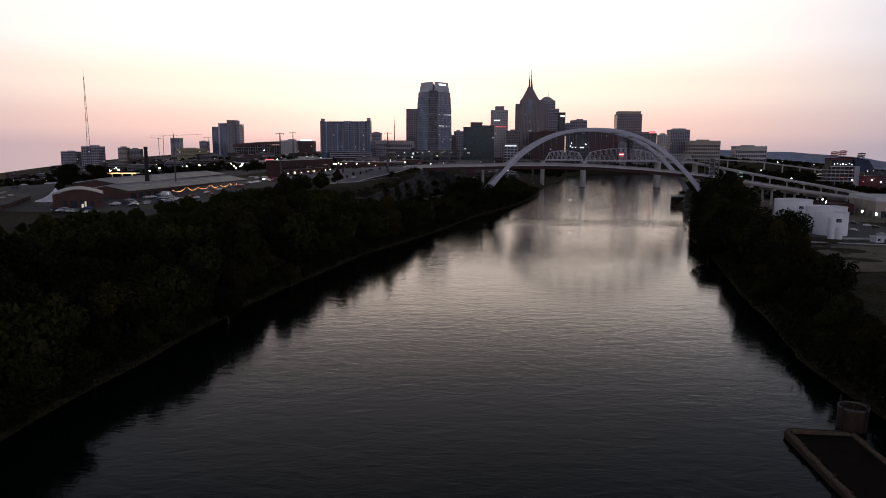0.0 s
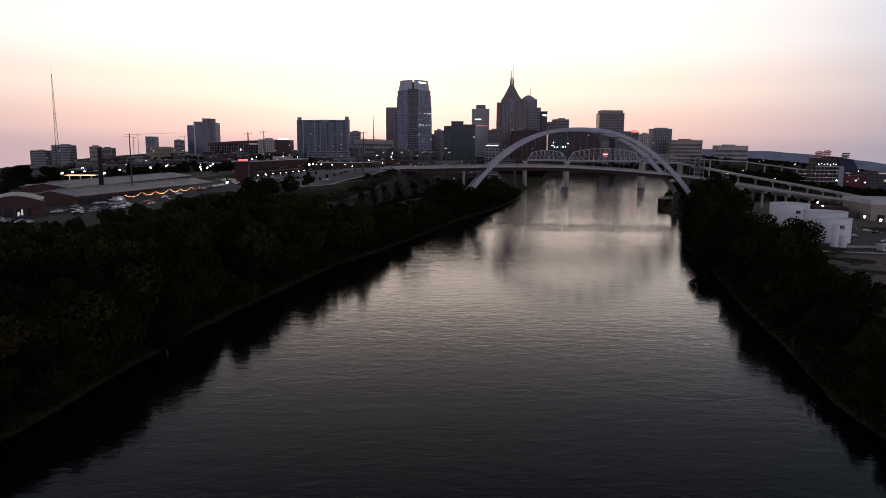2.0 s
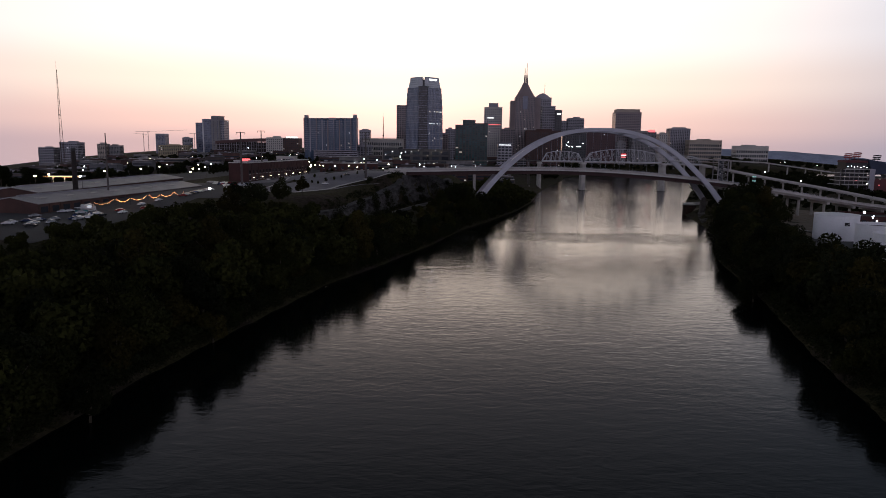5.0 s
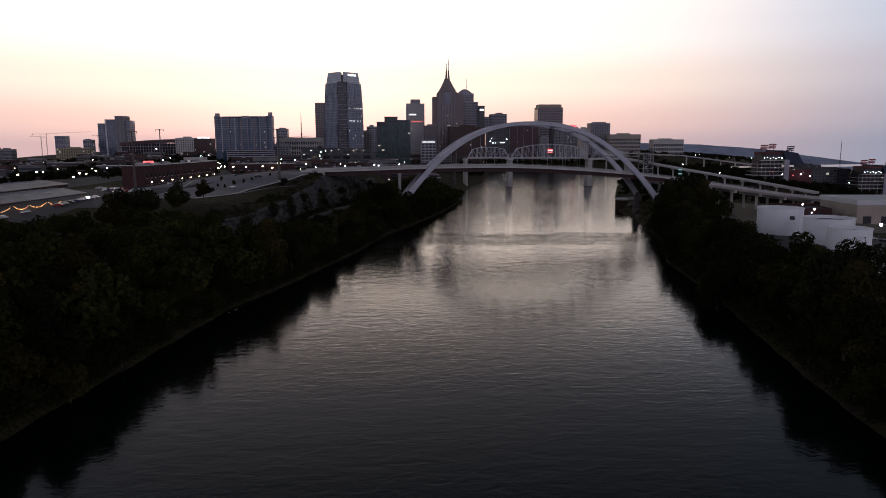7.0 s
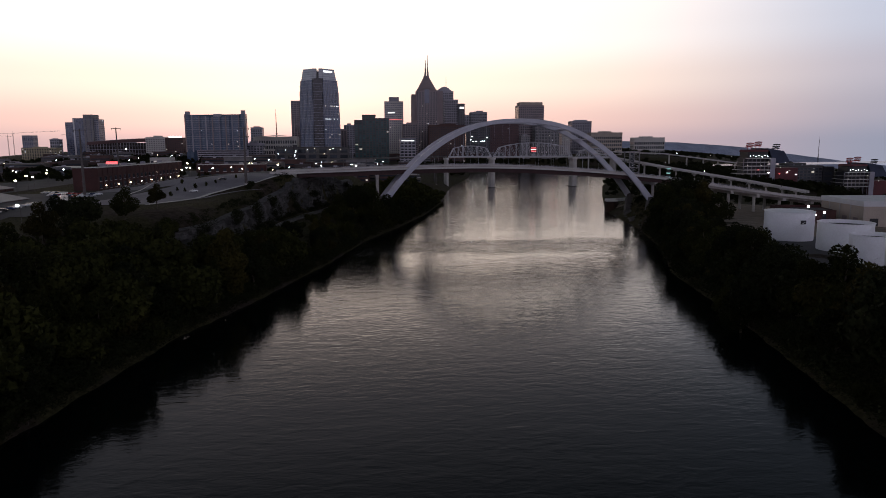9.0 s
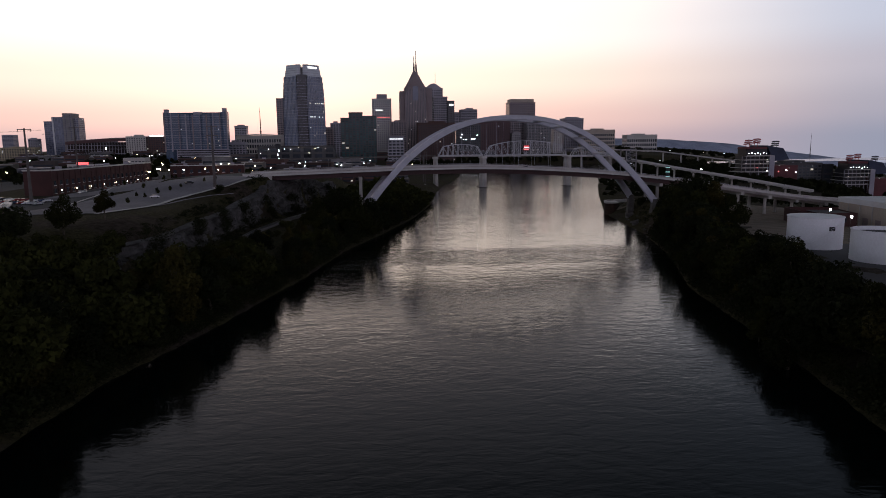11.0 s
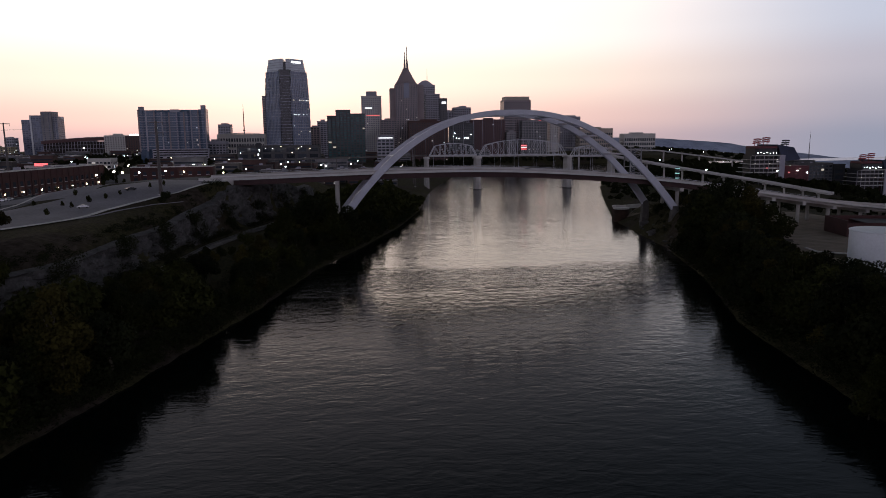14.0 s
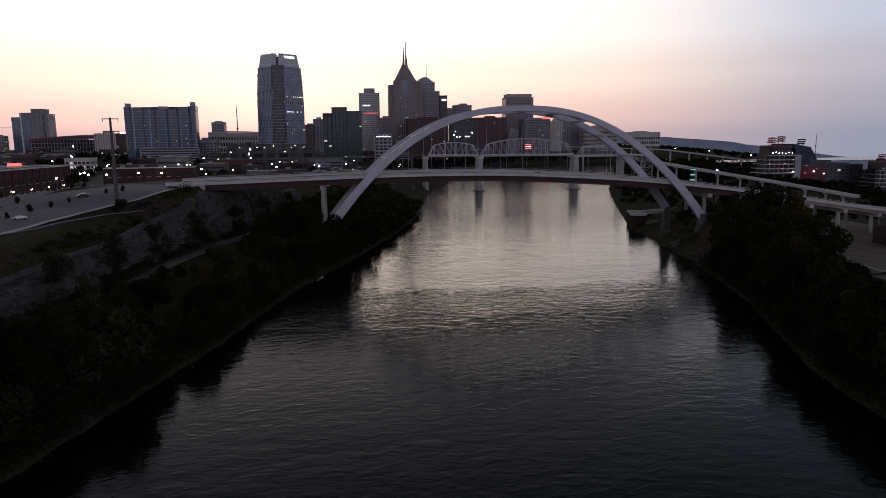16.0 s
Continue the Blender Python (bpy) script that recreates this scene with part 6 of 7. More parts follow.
for sx in (-8, -3, 2, 7):
    part("support", Geo().box(sx - 0.2, sx + 0.2, -0.5, 5, -0.3, 0.7), CONCRETE, pipes)
cabin = thing("site_cabin", "low white site cabin by the tanks", "cabin", pose(203, 322, ground_at(203, 322), 0, 0, 12))
part("wall", Geo().box(-5, 5, -2, 2, -0.2, 3.0), WHITE_ROOF, cabin)
part("roof", Geo().box(-5.3, 5.3, -2.3, 2.3, 3.0, 3.25), WHITE_ROOF, cabin)
part("door", Geo().box(-0.5, 0.5, -2.08, -1.98, 0, 2.1), DARK, cabin)
for q in (-3.4, 2.6):
    part("window", Geo().box(q - 0.7, q + 0.7, -2.08, -1.98, 1.1, 2.2), GLASS, cabin)

wh = thing("warehouse", "long tan warehouse with a broad white roof", "warehouse", pose(293, 486, ground_at(293, 486) - 0.8, 0, 0, -7))
part("wall", Geo().box(0, 80, 0, 46, 0, 12.5), TAN, wh)
part("fascia", Geo().box(-0.5, 80.5, -0.5, 46.5, 12.5, 15.4), WHITE_ROOF, wh)
part("roof", Geo().box(-0.2, 80.2, -0.2, 46.2, 15.4, 15.55), WHITE_ROOF, wh)
for i in range(6):
    part("loading_door", Geo().box(4 + 11 * i, 9 + 11 * i, -0.1, 0.04, 0.8, 5.4), DARK, wh)
for i in range(3):
    part("loading_door", Geo().box(-0.1, 0.04, 5 + 11.5 * i, 10 + 11.5 * i, 0.8, 5.4), BROWNWALL, wh)
    part("pilaster", Geo().box(-0.3, 0.05, 12.6 + 11.5 * i, 13.4 + 11.5 * i, 0, 12.5), CONCRETE, wh)
bw = thing("brick_works", "roofless low red-brick works by the dirt yard", "building", pose(254, 503, ground_at(254, 503) - 0.5, 0, 0, -14))
part("wall", Geo().box(0, 30, 0, 0.7, 0, 7.5), BRICK, bw)
part("wall", Geo().box(0, 0.7, 0.7, 24, 0, 8.5), BRICK, bw)
part("wall", Geo().box(29.3, 30, 0.7, 24, 0, 7.5), BRICK, bw)
part("wall", Geo().box(0, 30, 24, 24.7, 0, 8.5), BRICK, bw)
part("roof", Geo().box(12, 29.3, 0.7, 24, 6.6, 6.9), ROOF_DARK, bw)
for i in range(4):
    part("window", Geo().box(4 + 6 * i, 6.4 + 6 * i, -0.05, 0.05, 2.4, 5.0), GLASS, bw)
part("lamp", Geo().box(18, 18.8, -0.6, -0.1, 4.4, 5.0), COOL, bw, "bright white wall lamp")
paving("yard", "bare reddish dirt yard under the viaduct", 198, 330, 430, 640, DIRT, 0.25, "yard")
paving("yard", "worn dark yard round the tanks", 172, 250, 306, 430, ASPHALT, 0.25, "yard")
paving("yard", "brown dirt bank beside the tank yard", 128, 250, 236, 306, DIRT, 0.2, "yard")
strip("kerb", "pale concrete kerb round the yard", bend([(209, 470), (207, 460), (214, 453), (226, 451), (240, 455)]), 0.9, PALE, 0.7, 0.6, "kerb")
strip("kerb", "pale concrete kerb along the tank yard", bend([(165, 318), (184, 312), (205, 309), (240, 310)]), 1.2, PALE, 0.6, 0.5, "kerb")
for x, y in ((212, 346), (214, 362), (232, 436), (224, 330), (246, 470)):
    o = lamp(x, y, LAMP_COOL, 1.0)
    o.scale = (0.8, 0.8, 1.35)
for i in range(12):
    park(226 + car_dice.uniform(-12, 14), 330 + 10 * i, car_dice.uniform(0, 180), dz=0.3)
rub = random.Random(2)
for i in range(14):
    x, y = rub.uniform(132, 165), rub.uniform(255, 300)
    s = rub.uniform(0.8, 2.2)
    ob = thing("boulder", "rough boulder dumped on the dirt yard", "boulder", pose(x, y, ground_at(x, y), 0, 0, rub.uniform(0, 360)), "boulders")
    secs = []
    for k in range(6):
        a = math.pi * k / 5
        q = max(0.05, math.sin(a)) * s
        secs.append([(q * (1 + 0.3 * rub.random()) * math.cos(2 * math.pi * i2 / 8), q * (1 + 0.3 * rub.random()) * math.sin(2 * math.pi * i2 / 8), s * 0.5 * (1 - math.cos(a)) - 0.3) for i2 in range(8)])
    part("rock", Geo().loft(secs), ROCK, ob)

# barge and dredge at the right shore
barge = thing("barge", "open rusty work barge with timber rubbing rails", "barge", pose(66.0, 91.0, 0, 0, 0, -3))
hull = Geo()
hull.prism([(-6.2, -26), (6.2, -26), (6.2, 13), (4.6, 15), (-4.6, 15), (-6.2, 13)], -1.4, 0.9, 1.02)
part("hull", hull, RUST, barge)
# the hull is solid: a dark sheet paints the hold's shaded inside
part("hold", Geo().box(-5.0, 5.0, -25, 12.4, 0.88, 1.0), HOLD_SHADE, barge, "flat dark sheet for the shade inside the hold")
timber = random.Random(41)
for sx in (-5.75, 5.75):
    for k in range(15):
        a, w, z = -26 + 2.6 * k, timber.uniform(0.24, 0.42), timber.uniform(1.3, 1.62)
        part("rubbing_rail", Geo().box(sx - w, sx + w, a + timber.uniform(0.02, 0.3), a + 2.58, 0.9, z, chamfer=0.1), WOOD, barge)
for k in range(4):
    part("rubbing_rail", Geo().box(-5.2 + 2.6 * k, -2.66 + 2.6 * k, 12.6, 13.5, 0.9, timber.uniform(1.35, 1.6), chamfer=0.1), WOOD, barge)
for k in range(7):
    part("bollard", Geo().tube((-5.7, -22 + 5.6 * k, 1.55), (-5.7, -22 + 5.6 * k, 1.95), 0.2, 0.24, 8), RUST, barge)
caisson = thing("caisson", "round rusty open steel drum standing at the water's edge", "caisson", pose(75.3, 109.5, 0))
rings = [[(r * math.cos(2 * math.pi * i / 28), r * math.sin(2 * math.pi * i / 28), z) for i in range(28)] for r, z in ((2.7, -2.0), (2.6, 4.2), (2.35, 4.2), (2.3, -0.5))]
part("shell", Geo().loft(rings, caps=False), RUST, caisson)
part("rim", Geo().loft([[(r * math.cos(2 * math.pi * i / 28), r * math.sin(2 * math.pi * i / 28), z) for i in range(28)] for r, z in ((2.62, 4.0), (2.75, 4.1), (2.75, 4.4), (2.4, 4.4), (2.4, 4.2))], caps=False), DIM_STAINED, caisson)
for k in range(3):
    a = math.pi * k / 3
    part("cross_bar", Geo().beam((2.4 * math.cos(a), 2.4 * math.sin(a), 3.9), (-2.4 * math.cos(a), -2.4 * math.sin(a), 3.9), 0.22, 0.22), RUST, caisson)
for k in range(4):
    a = math.pi * k / 2 + 0.4
    part("guide_post", Geo().tube((2.8 * math.cos(a), 2.8 * math.sin(a), -2), (2.8 * math.cos(a), 2.8 * math.sin(a), 5.6), 0.16, n=8), DARK, caisson)

for i in range(34):
    y = rub.uniform(520, 690)
    x = lerp_at(y, SHORE_RIGHT) + rub.uniform(-1.0, 9.0)
    q = copy_thing(ob, pose(x, y, ground_at(x, y) - 0.1, 0, 0, rub.uniform(0, 360)))
    z = rub.uniform(0.5, 1.5)
    q.scale = (z * rub.uniform(0.9, 1.6), z, z * rub.uniform(0.6, 1.0))
    q["label"] = "broken stone lying on the bare shore"
for x, y, a in ((186, 566, 20), (192, 590, -15), (199, 606, 35)):
    slab = thing("concrete_slab", "tilted broken concrete slab on the bare shore", "slab", pose(x, y, ground_at(x, y) + 0.6, 14, -9, a), "broken slabs")
    part("slab", Geo().box(-4.5, 4.5, -2.2, 2.2, -0.5, 0.4, chamfer=0.1), DIM_STAINED, slab)
    part("footing", Geo().box(-3.6, 3.6, -1.6, 1.6, -2.4, -0.5), DIM_STAINED, slab)

# old mooring cells by the right springing of the arch
for x, y, r, h in ((196, 640, 5.0, 8.5), (205, 668, 4.0, 7.0)):
    dock = thing("mooring_cell", "round sheet-pile mooring cell with pale concrete cap", "mooring", pose(x, y, -2), "mooring cells")
    part("shell", Geo().tube((0, 0, 0), (0, 0, h + 2), r, r, 24), RUST, dock)
    part("cap", Geo().tube((0, 0, h + 2), (0, 0, h + 3.0), r * 1.06, r * 1.06, 24), PALE, dock)
jetty = thing("loading_jetty", "old concrete loading jetty on stubby piles", "jetty", pose(212, 655, 0, 0, 0, 22))
part("slab", Geo().box(-13, 13, -5, 5, 8.0, 9.4), CONCRETE, jetty)
for sx in (-11, -4, 3, 10):
    for sy in (-4, 4):
        part("pile", Geo().box(sx - 0.8, sx + 0.8, sy - 0.8, sy + 0.8, -3, 8.0), RUST, jetty)
part("parapet", Geo().box(-13, 13, -5.0, -4.6, 9.4, 10.4), CONCRETE, jetty)


# ---------------------------------------------------------------- stadium and far bank
def stadium_end(x, y, k, foot, turn, label):
    """One end stand: open concourse floors, a lit upper storey, a raked deck, a wing wall and lamp gantries. k: its size."""
    base = ground_at(x, y) - 1
    ob = thing("stadium_stand", label, "stadium", pose(x, y, base, 0, 0, turn), "stands of the stadium")

    def z(v):
        return foot + k * v - base

    for i in range(5):
        part("concourse_slab", Geo().box(k * (-25 + 2.2 * i), k * 22, -6 + i * 0.5, 30, z(5.5 * i), z(5.5 * i) + 0.6 * k), PALE, ob)
        part("guard_rail", Geo().box(k * (-25 + 2.2 * i), k * 22, -6.2 + i * 0.5, -6.0 + i * 0.5, z(5.5 * i) + 0.6 * k, z(5.5 * i) + 1.5 * k), CONCRETE, ob)
    for i in range(8):
        q = k * (-23 + 6.2 * i)
        part("concourse_column", Geo().box(q - 0.25, q + 0.25, -4.5, -4.0, 0, z(22)), GREYWALL, ob)
    # near-black box: the dark behind the open floors is put into its colour
    part("shade_core", Geo().box(k * -17, k * 17, 5, 28, 0, z(23)), DARK, ob)
    part("upper_storey", Geo().prism([(k * -15, 1), (k * -11, -3), (k * 12, -3), (k * 14, 0), (k * 14, 26), (k * -15, 26)], z(22.9), z(32)), DARK, ob)
    part("red_rim", Geo().prism([(k * -17, -4), (k * 13, -4), (k * 13, 24), (k * -17, 24)], z(32), z(35.0), 0.94), STADIUM_RED, ob)
    deck = [(13, 37), (36, 33), (46, 17), (22, 15)]
    part("raked_deck", Geo().add([(k * px, -3, z(pz)) for px, pz in deck] + [(k * px, 50, z(pz)) for px, pz in deck],
                                 [(3, 2, 1, 0), (4, 5, 6, 7), (0, 1, 5, 4), (1, 2, 6, 5), (2, 3, 7, 6), (3, 0, 4, 7)]), STADIUM_NAVY, ob, "dark navy raked seating deck")
    part("wing_wall", Geo().box(k * 15, k * 22, -8, -6.3, 0, z(23)), GREYWALL, ob)
    part("end_wall", Geo().box(k * 24, k * 58, -4, 30, 0, z(9)), STADIUM_RED, ob, "dark red end wall")
    # the gantries' red lighting is put into their paint colour
    for gx, gz, mat in ((-11, 35.5, RED_LIT_PAINT), (1, 37, RED_LIT_PAINT), (28, 33.5, DARK)):
        for o in (-2.5, 2.5):
            part("gantry_post", Geo().tube((k * (gx + o), 6, z(gz - 3)), (k * (gx + o), 6, z(gz + 7)), 0.45 * k, 0.35 * k, 6), mat, ob)
            part("gantry_strut", Geo().beam((k * (gx + o), 6, z(gz + 2)), (k * (gx - o), 6, z(gz + 7)), 0.3 * k, 0.3 * k), mat, ob)
        for r in range(3):
            for c in (-1, 1):
                rack = pose(k * (gx + 3.0 * c + 0.5 * r), 5.5 + 0.6 * c, z(gz + 3.6 + 2.5 * r), -18, 7 * c, 6 * c)
                part("lamp_bank", Geo().box(-2.7 * k, 2.7 * k, -0.5, 0.6, -0.75 * k, 0.75 * k, rack), mat, ob)
        part("gantry_beam", Geo().beam((k * (gx - 6), 6.4, z(gz + 3.0)), (k * (gx + 6), 6.4, z(gz + 3.6)), 0.4 * k, 0.4 * k), mat, ob)
    for i in range(7):
        q = k * (-13 + 4.2 * i)
        lift = (0.0, 0.8, -0.5, 0.4, -0.9, 0.6, -0.2)[i]
        part("concourse_light", Geo().box(q - 0.5 * k, q + (0.4 + 0.1 * (i % 3)) * k, -3.6, -3.05, z(25.6 + lift), z(26.4 + lift)), COOL, ob, "bright concourse light")
    for q, zz in ((-18, 12), (2, 12), (12, 17), (30, 9), (44, 5)):
        part("concourse_light", Geo().box(k * q - 0.6, k * q + 0.6, -6.9, -6.3, z(zz), z(zz) + 0.9), ROOM, ob, "small warm light")
    return ob


stadium_end(563, 1050, 1.0, 8.0, -4, "end stand of the stadium, lamp gantries painted as if red-lit")
stadium_end(727, 1060, 0.95, -12.7, -6, "second stand of the stadium with lamp gantries")
ss = block("stadium_building", "long dark stadium building with a band of dark glass", 625, 699, 1100, 17, 40, ROOF_DARK, GLASS, 4.5, 6, "bands", lit=5, cap=True)
sb2 = block("scoreboard", "dark scoreboard block at the stadium's end", 699.5, 717, 1098, 15, 8, DARK, GLASS, 8, 10, "bands", lit=0, cap=False)
for q, z, m in ((560, 14, RED_GLOW), (575, 10, COOL), (592, 8, RED_GLOW), (604, 10, COOL), (618, 7, COOL)):
    s = thing("flood_mast", "low stadium mast with a bright lamp", "floodlight", pose(q, 1042, ground_at(q, 1042)), "stadium masts")
    b = ground_at(q, 1042)
    part("post", Geo().tube((0, 0, -0.5), (0, 0, z - b), 0.25, 0.2, 6), DARK, s)
    part("lantern", Geo().box(-0.9, 0.9, -0.5, 0.3, z - b, z - b + 0.9), m, s, "glowing lamp head")
beacon = thing("lit_column", "slim column with teal lit rings on the east bank", "sculpture", pose(322, 815, ground_at(322, 815)))
part("shaft", Geo().tube((0, 0, -0.5), (0, 0, 22), 1.6, 1.6, 12), DARK, beacon)
for k in range(4):
    part("lit_ring", Geo().tube((0, 0, 7 + 4.5 * k), (0, 0, 7.9 + 4.5 * k), 2.0, 2.0, 16), TEAL_GLOW, beacon)

via = thing("viaduct", "far concrete motorway viaduct on tall columns", "viaduct")
line = [Vector((430, 1500, 38)), Vector((622, 1500, 30)), Vector((700, 1500, 20)), Vector((765, 1500, 11.5)), Vector((860, 1480, 0))]
for a, b in zip(line, line[1:]):
    part("deck", Geo().beam(a, b, 16, 2.4), CONCRETE, via)
    for f in (0.15, 0.65):
        p = a.lerp(b, f)
        part("column", Geo().beam((p.x, p.y, ground_at(p.x, p.y) - 2), (p.x, p.y, p.z - 1.2), 2.4, 2.4), CONCRETE, via)


# ---------------------------------------------------------------- hills on the skyline
def ridge(name, label, y, pts, mat):
    xs = np.linspace(pts[0][0], pts[-1][0], 90)
    secs = []
    for x in xs:
        z = lerp_at(x, pts) + 9 * noise.noise((x * 0.004, y * 0.01, 0)) + 5 * noise.noise((x * 0.013, y * 0.01, 5))
        secs.append([(x, y - 900, z - 700), (x, y - 380, z - 190), (x, y - 150, z - 45), (x, y - 40, z - 6), (x, y, z), (x, y + 60, z - 20), (x, y + 300, z - 190)])
    ob = new(name, Geo().loft(secs, closed=False).mesh(name, mat, True))
    return tagged(ob, label, "hills", kind="structure")


ridge("hills", "low wooded hills on the skyline, blue-grey haze in their colour", 4300, [(-3900, -290), (-2870, -150), (-2400, -70), (-2150, -40), (-1700, -15), (-1200, 0), (0, 45), (1400, 62), (1950, 50), (2250, 30), (2650, -18), (3000, -62), (3600, -130), (3900, -170)], HILL)

# ---------------------------------------------------------------- trees and woods
def leaf_cloud(seed, radius, height, count, size, lobes=7):
    """Crown of many small bent leaf clumps, gathered in uneven lobes; returns points (n*3, 3) of triangles."""
    r = np.random.RandomState(seed)
    centres = [(0, 0, height * 0.62, radius * 0.62)]
    for k in range(lobes):
        a = 2 * math.pi * (k + r.rand() * 0.7) / lobes
        q = radius * (0.45 + 0.25 * r.rand())
        centres.append((q * math.cos(a), q * math.sin(a), height * (0.36 + 0.42 * r.rand()), radius * (0.34 + 0.22 * r.rand())))
    centres.append((radius * 0.2 * r.randn(), radius * 0.2 * r.randn(), height * 0.84, radius * 0.36))
    c = np.array(centres)
    pick = r.choice(len(c), count, p=c[:, 3] ** 2 / (c[:, 3] ** 2).sum())
    v = r.randn(count, 3)
    v /= np.linalg.norm(v, axis=1, keepdims=True)
    rad = c[pick, 3] * (0.62 + 0.46 * r.rand(count) ** 0.6)
    p = c[pick, :3] + v * rad[:, None] * np.array([1, 1, 0.85])
    p[:, 2] = np.clip(p[:, 2], height * 0.16, None)
    nor = v + 0.7 * r.randn(count, 3)
    nor /= np.linalg.norm(nor, axis=1, keepdims=True)
    t = np.cross(nor, r.randn(count, 3))
    t /= np.linalg.norm(t, axis=1, keepdims=True)
    b = np.cross(nor, t)
    s = size * (0.55 + 0.9 * r.rand(count))[:, None]
    leaf = np.stack([p - t * s - b * s * 0.55, p + t * s * 0.95 - b * s * 0.4 + nor * s * 0.25, p + b * s * 0.95 - nor * s * 0.2], 1)
    return leaf.reshape(-1, 3)


def leaves_mesh(name, pts, mat):
    n = len(pts) // 3
    me = bpy.data.meshes.new(name)
    me.vertices.add(len(pts))
    me.vertices.foreach_set("co", pts.astype(np.float32).ravel())
    me.loops.add(len(pts))
    me.loops.foreach_set("vertex_index", np.arange(len(pts), dtype=np.int32))
    me.polygons.add(n)
    me.polygons.foreach_set("loop_start", np.arange(0, 3 * n, 3, dtype=np.int32))
    me.polygons.foreach_set("loop_total", np.full(n, 3, dtype=np.int32))
    me.materials.append(mat)
    me.update(calc_edges=True)
    me.validate()
    return me


def trunk_geo(seed, height, radius):
    r = random.Random(seed)
    g = Geo()
    bend = [(0, 0, -1.0), (r.uniform(-.2, .2), r.uniform(-.2, .2), height * 0.22), (r.uniform(-.5, .5), r.uniform(-.5, .5), height * 0.5), (r.uniform(-.6, .6), r.uniform(-.6, .6), height * 0.8)]
    rr = [height * 0.030, height * 0.022, height * 0.014, height * 0.004]
    secs = []
    for (x, y, z), q in zip(bend, rr):
        secs.append([(x + q * math.cos(2 * math.pi * i / 7), y + q * math.sin(2 * math.pi * i / 7), z) for i in range(7)])
    g.loft(secs)
    for k in range(6):
        a = 2 * math.pi * k / 6 + r.uniform(-.4, .4)
        z = height * r.uniform(0.26, 0.55)
        q = radius * r.uniform(0.5, 0.75)
        g.tube((0, 0, z), (q * math.cos(a), q * math.sin(a), z + height * r.uniform(0.14, 0.3)), height * 0.011, height * 0.003, 5)
    return g


def make_tree(k, label, radius, height, count, mat, size=0.62):
    ob = thing("tree", label, "tree")
    part("trunk", trunk_geo(k, height, radius), BARK, ob)
    part("crown", leaves_mesh("crown", leaf_cloud(k, radius, height, count, size), mat), mat, ob)
    return ob


MASTERS = [
    make_tree(1, "broad dark green riverside tree in full leaf", 5.6, 14.0, 4800, LEAF[0], 0.29),
    make_tree(2, "rounded dark green riverside tree in full leaf", 4.8, 12.0, 3900, LEAF[2], 0.27),
    make_tree(3, "tall olive-green riverside tree in full leaf", 5.2, 16.5, 4800, LEAF[1], 0.29),
    make_tree(4, "spreading dark green tree with uneven crown", 6.6, 14.5, 5200, LEAF[2], 0.31),
    make_tree(5, "small bushy green tree on the bank", 3.6, 8.0, 2400, LEAF[0], 0.25),
    make_tree(6, "yellowing olive tree on the bank", 4.2, 10.5, 3300, LEAF[1], 0.26),
]
tree_dice = random.Random(21)
tree_spots = []


def plant(x, y, k, scale, group, slim=1.0):
    z = ground_at(x, y) - 0.3
    m = pose(x, y, z, 0, 0, tree_dice.uniform(0, 360))
    o = copy_thing(MASTERS[k], m)
    o.scale = (scale * slim * tree_dice.uniform(0.9, 1.12), scale * slim * tree_dice.uniform(0.9, 1.12), scale)
    o["group"] = group
    return o


woods_pts = []


def wood(x, y, k, scale):
    """One more tree for the joined woods."""
    base = (FAR_CLOUDS if y > 560 or abs(x) > 235 else CLOUDS)[k % 6]
    a = tree_dice.uniform(0, 2 * math.pi)
    c, s = math.cos(a), math.sin(a)
    rot = np.array([[c, s, 0], [-s, c, 0], [0, 0, 1.0]])
    woods_pts.append(base @ rot * scale + np.array([x, y, ground_at(x, y) - 0.3]))


CLOUDS = [leaf_cloud(30 + i, 5.4, 13.0, 1500, 0.50) for i in range(6)]
FAR_CLOUDS = [leaf_cloud(50 + i, 5.4, 13.0, 150, 1.8) for i in range(6)]


def close_woods(name, label, mat):
    pts = np.concatenate(woods_pts)
    woods_pts.clear()
    ob = new(name, leaves_mesh(name, pts, mat))
    return tagged(ob, label, "woods", kind="stuff")


def jitter_grid(x0, x1, y0, y1, step):
    y = y0
    while y < y1:
        x = x0
        while x < x1:
            yield x + tree_dice.uniform(-0.42, 0.42) * step, y + tree_dice.uniform(-0.42, 0.42) * step
            x += step
        y += step


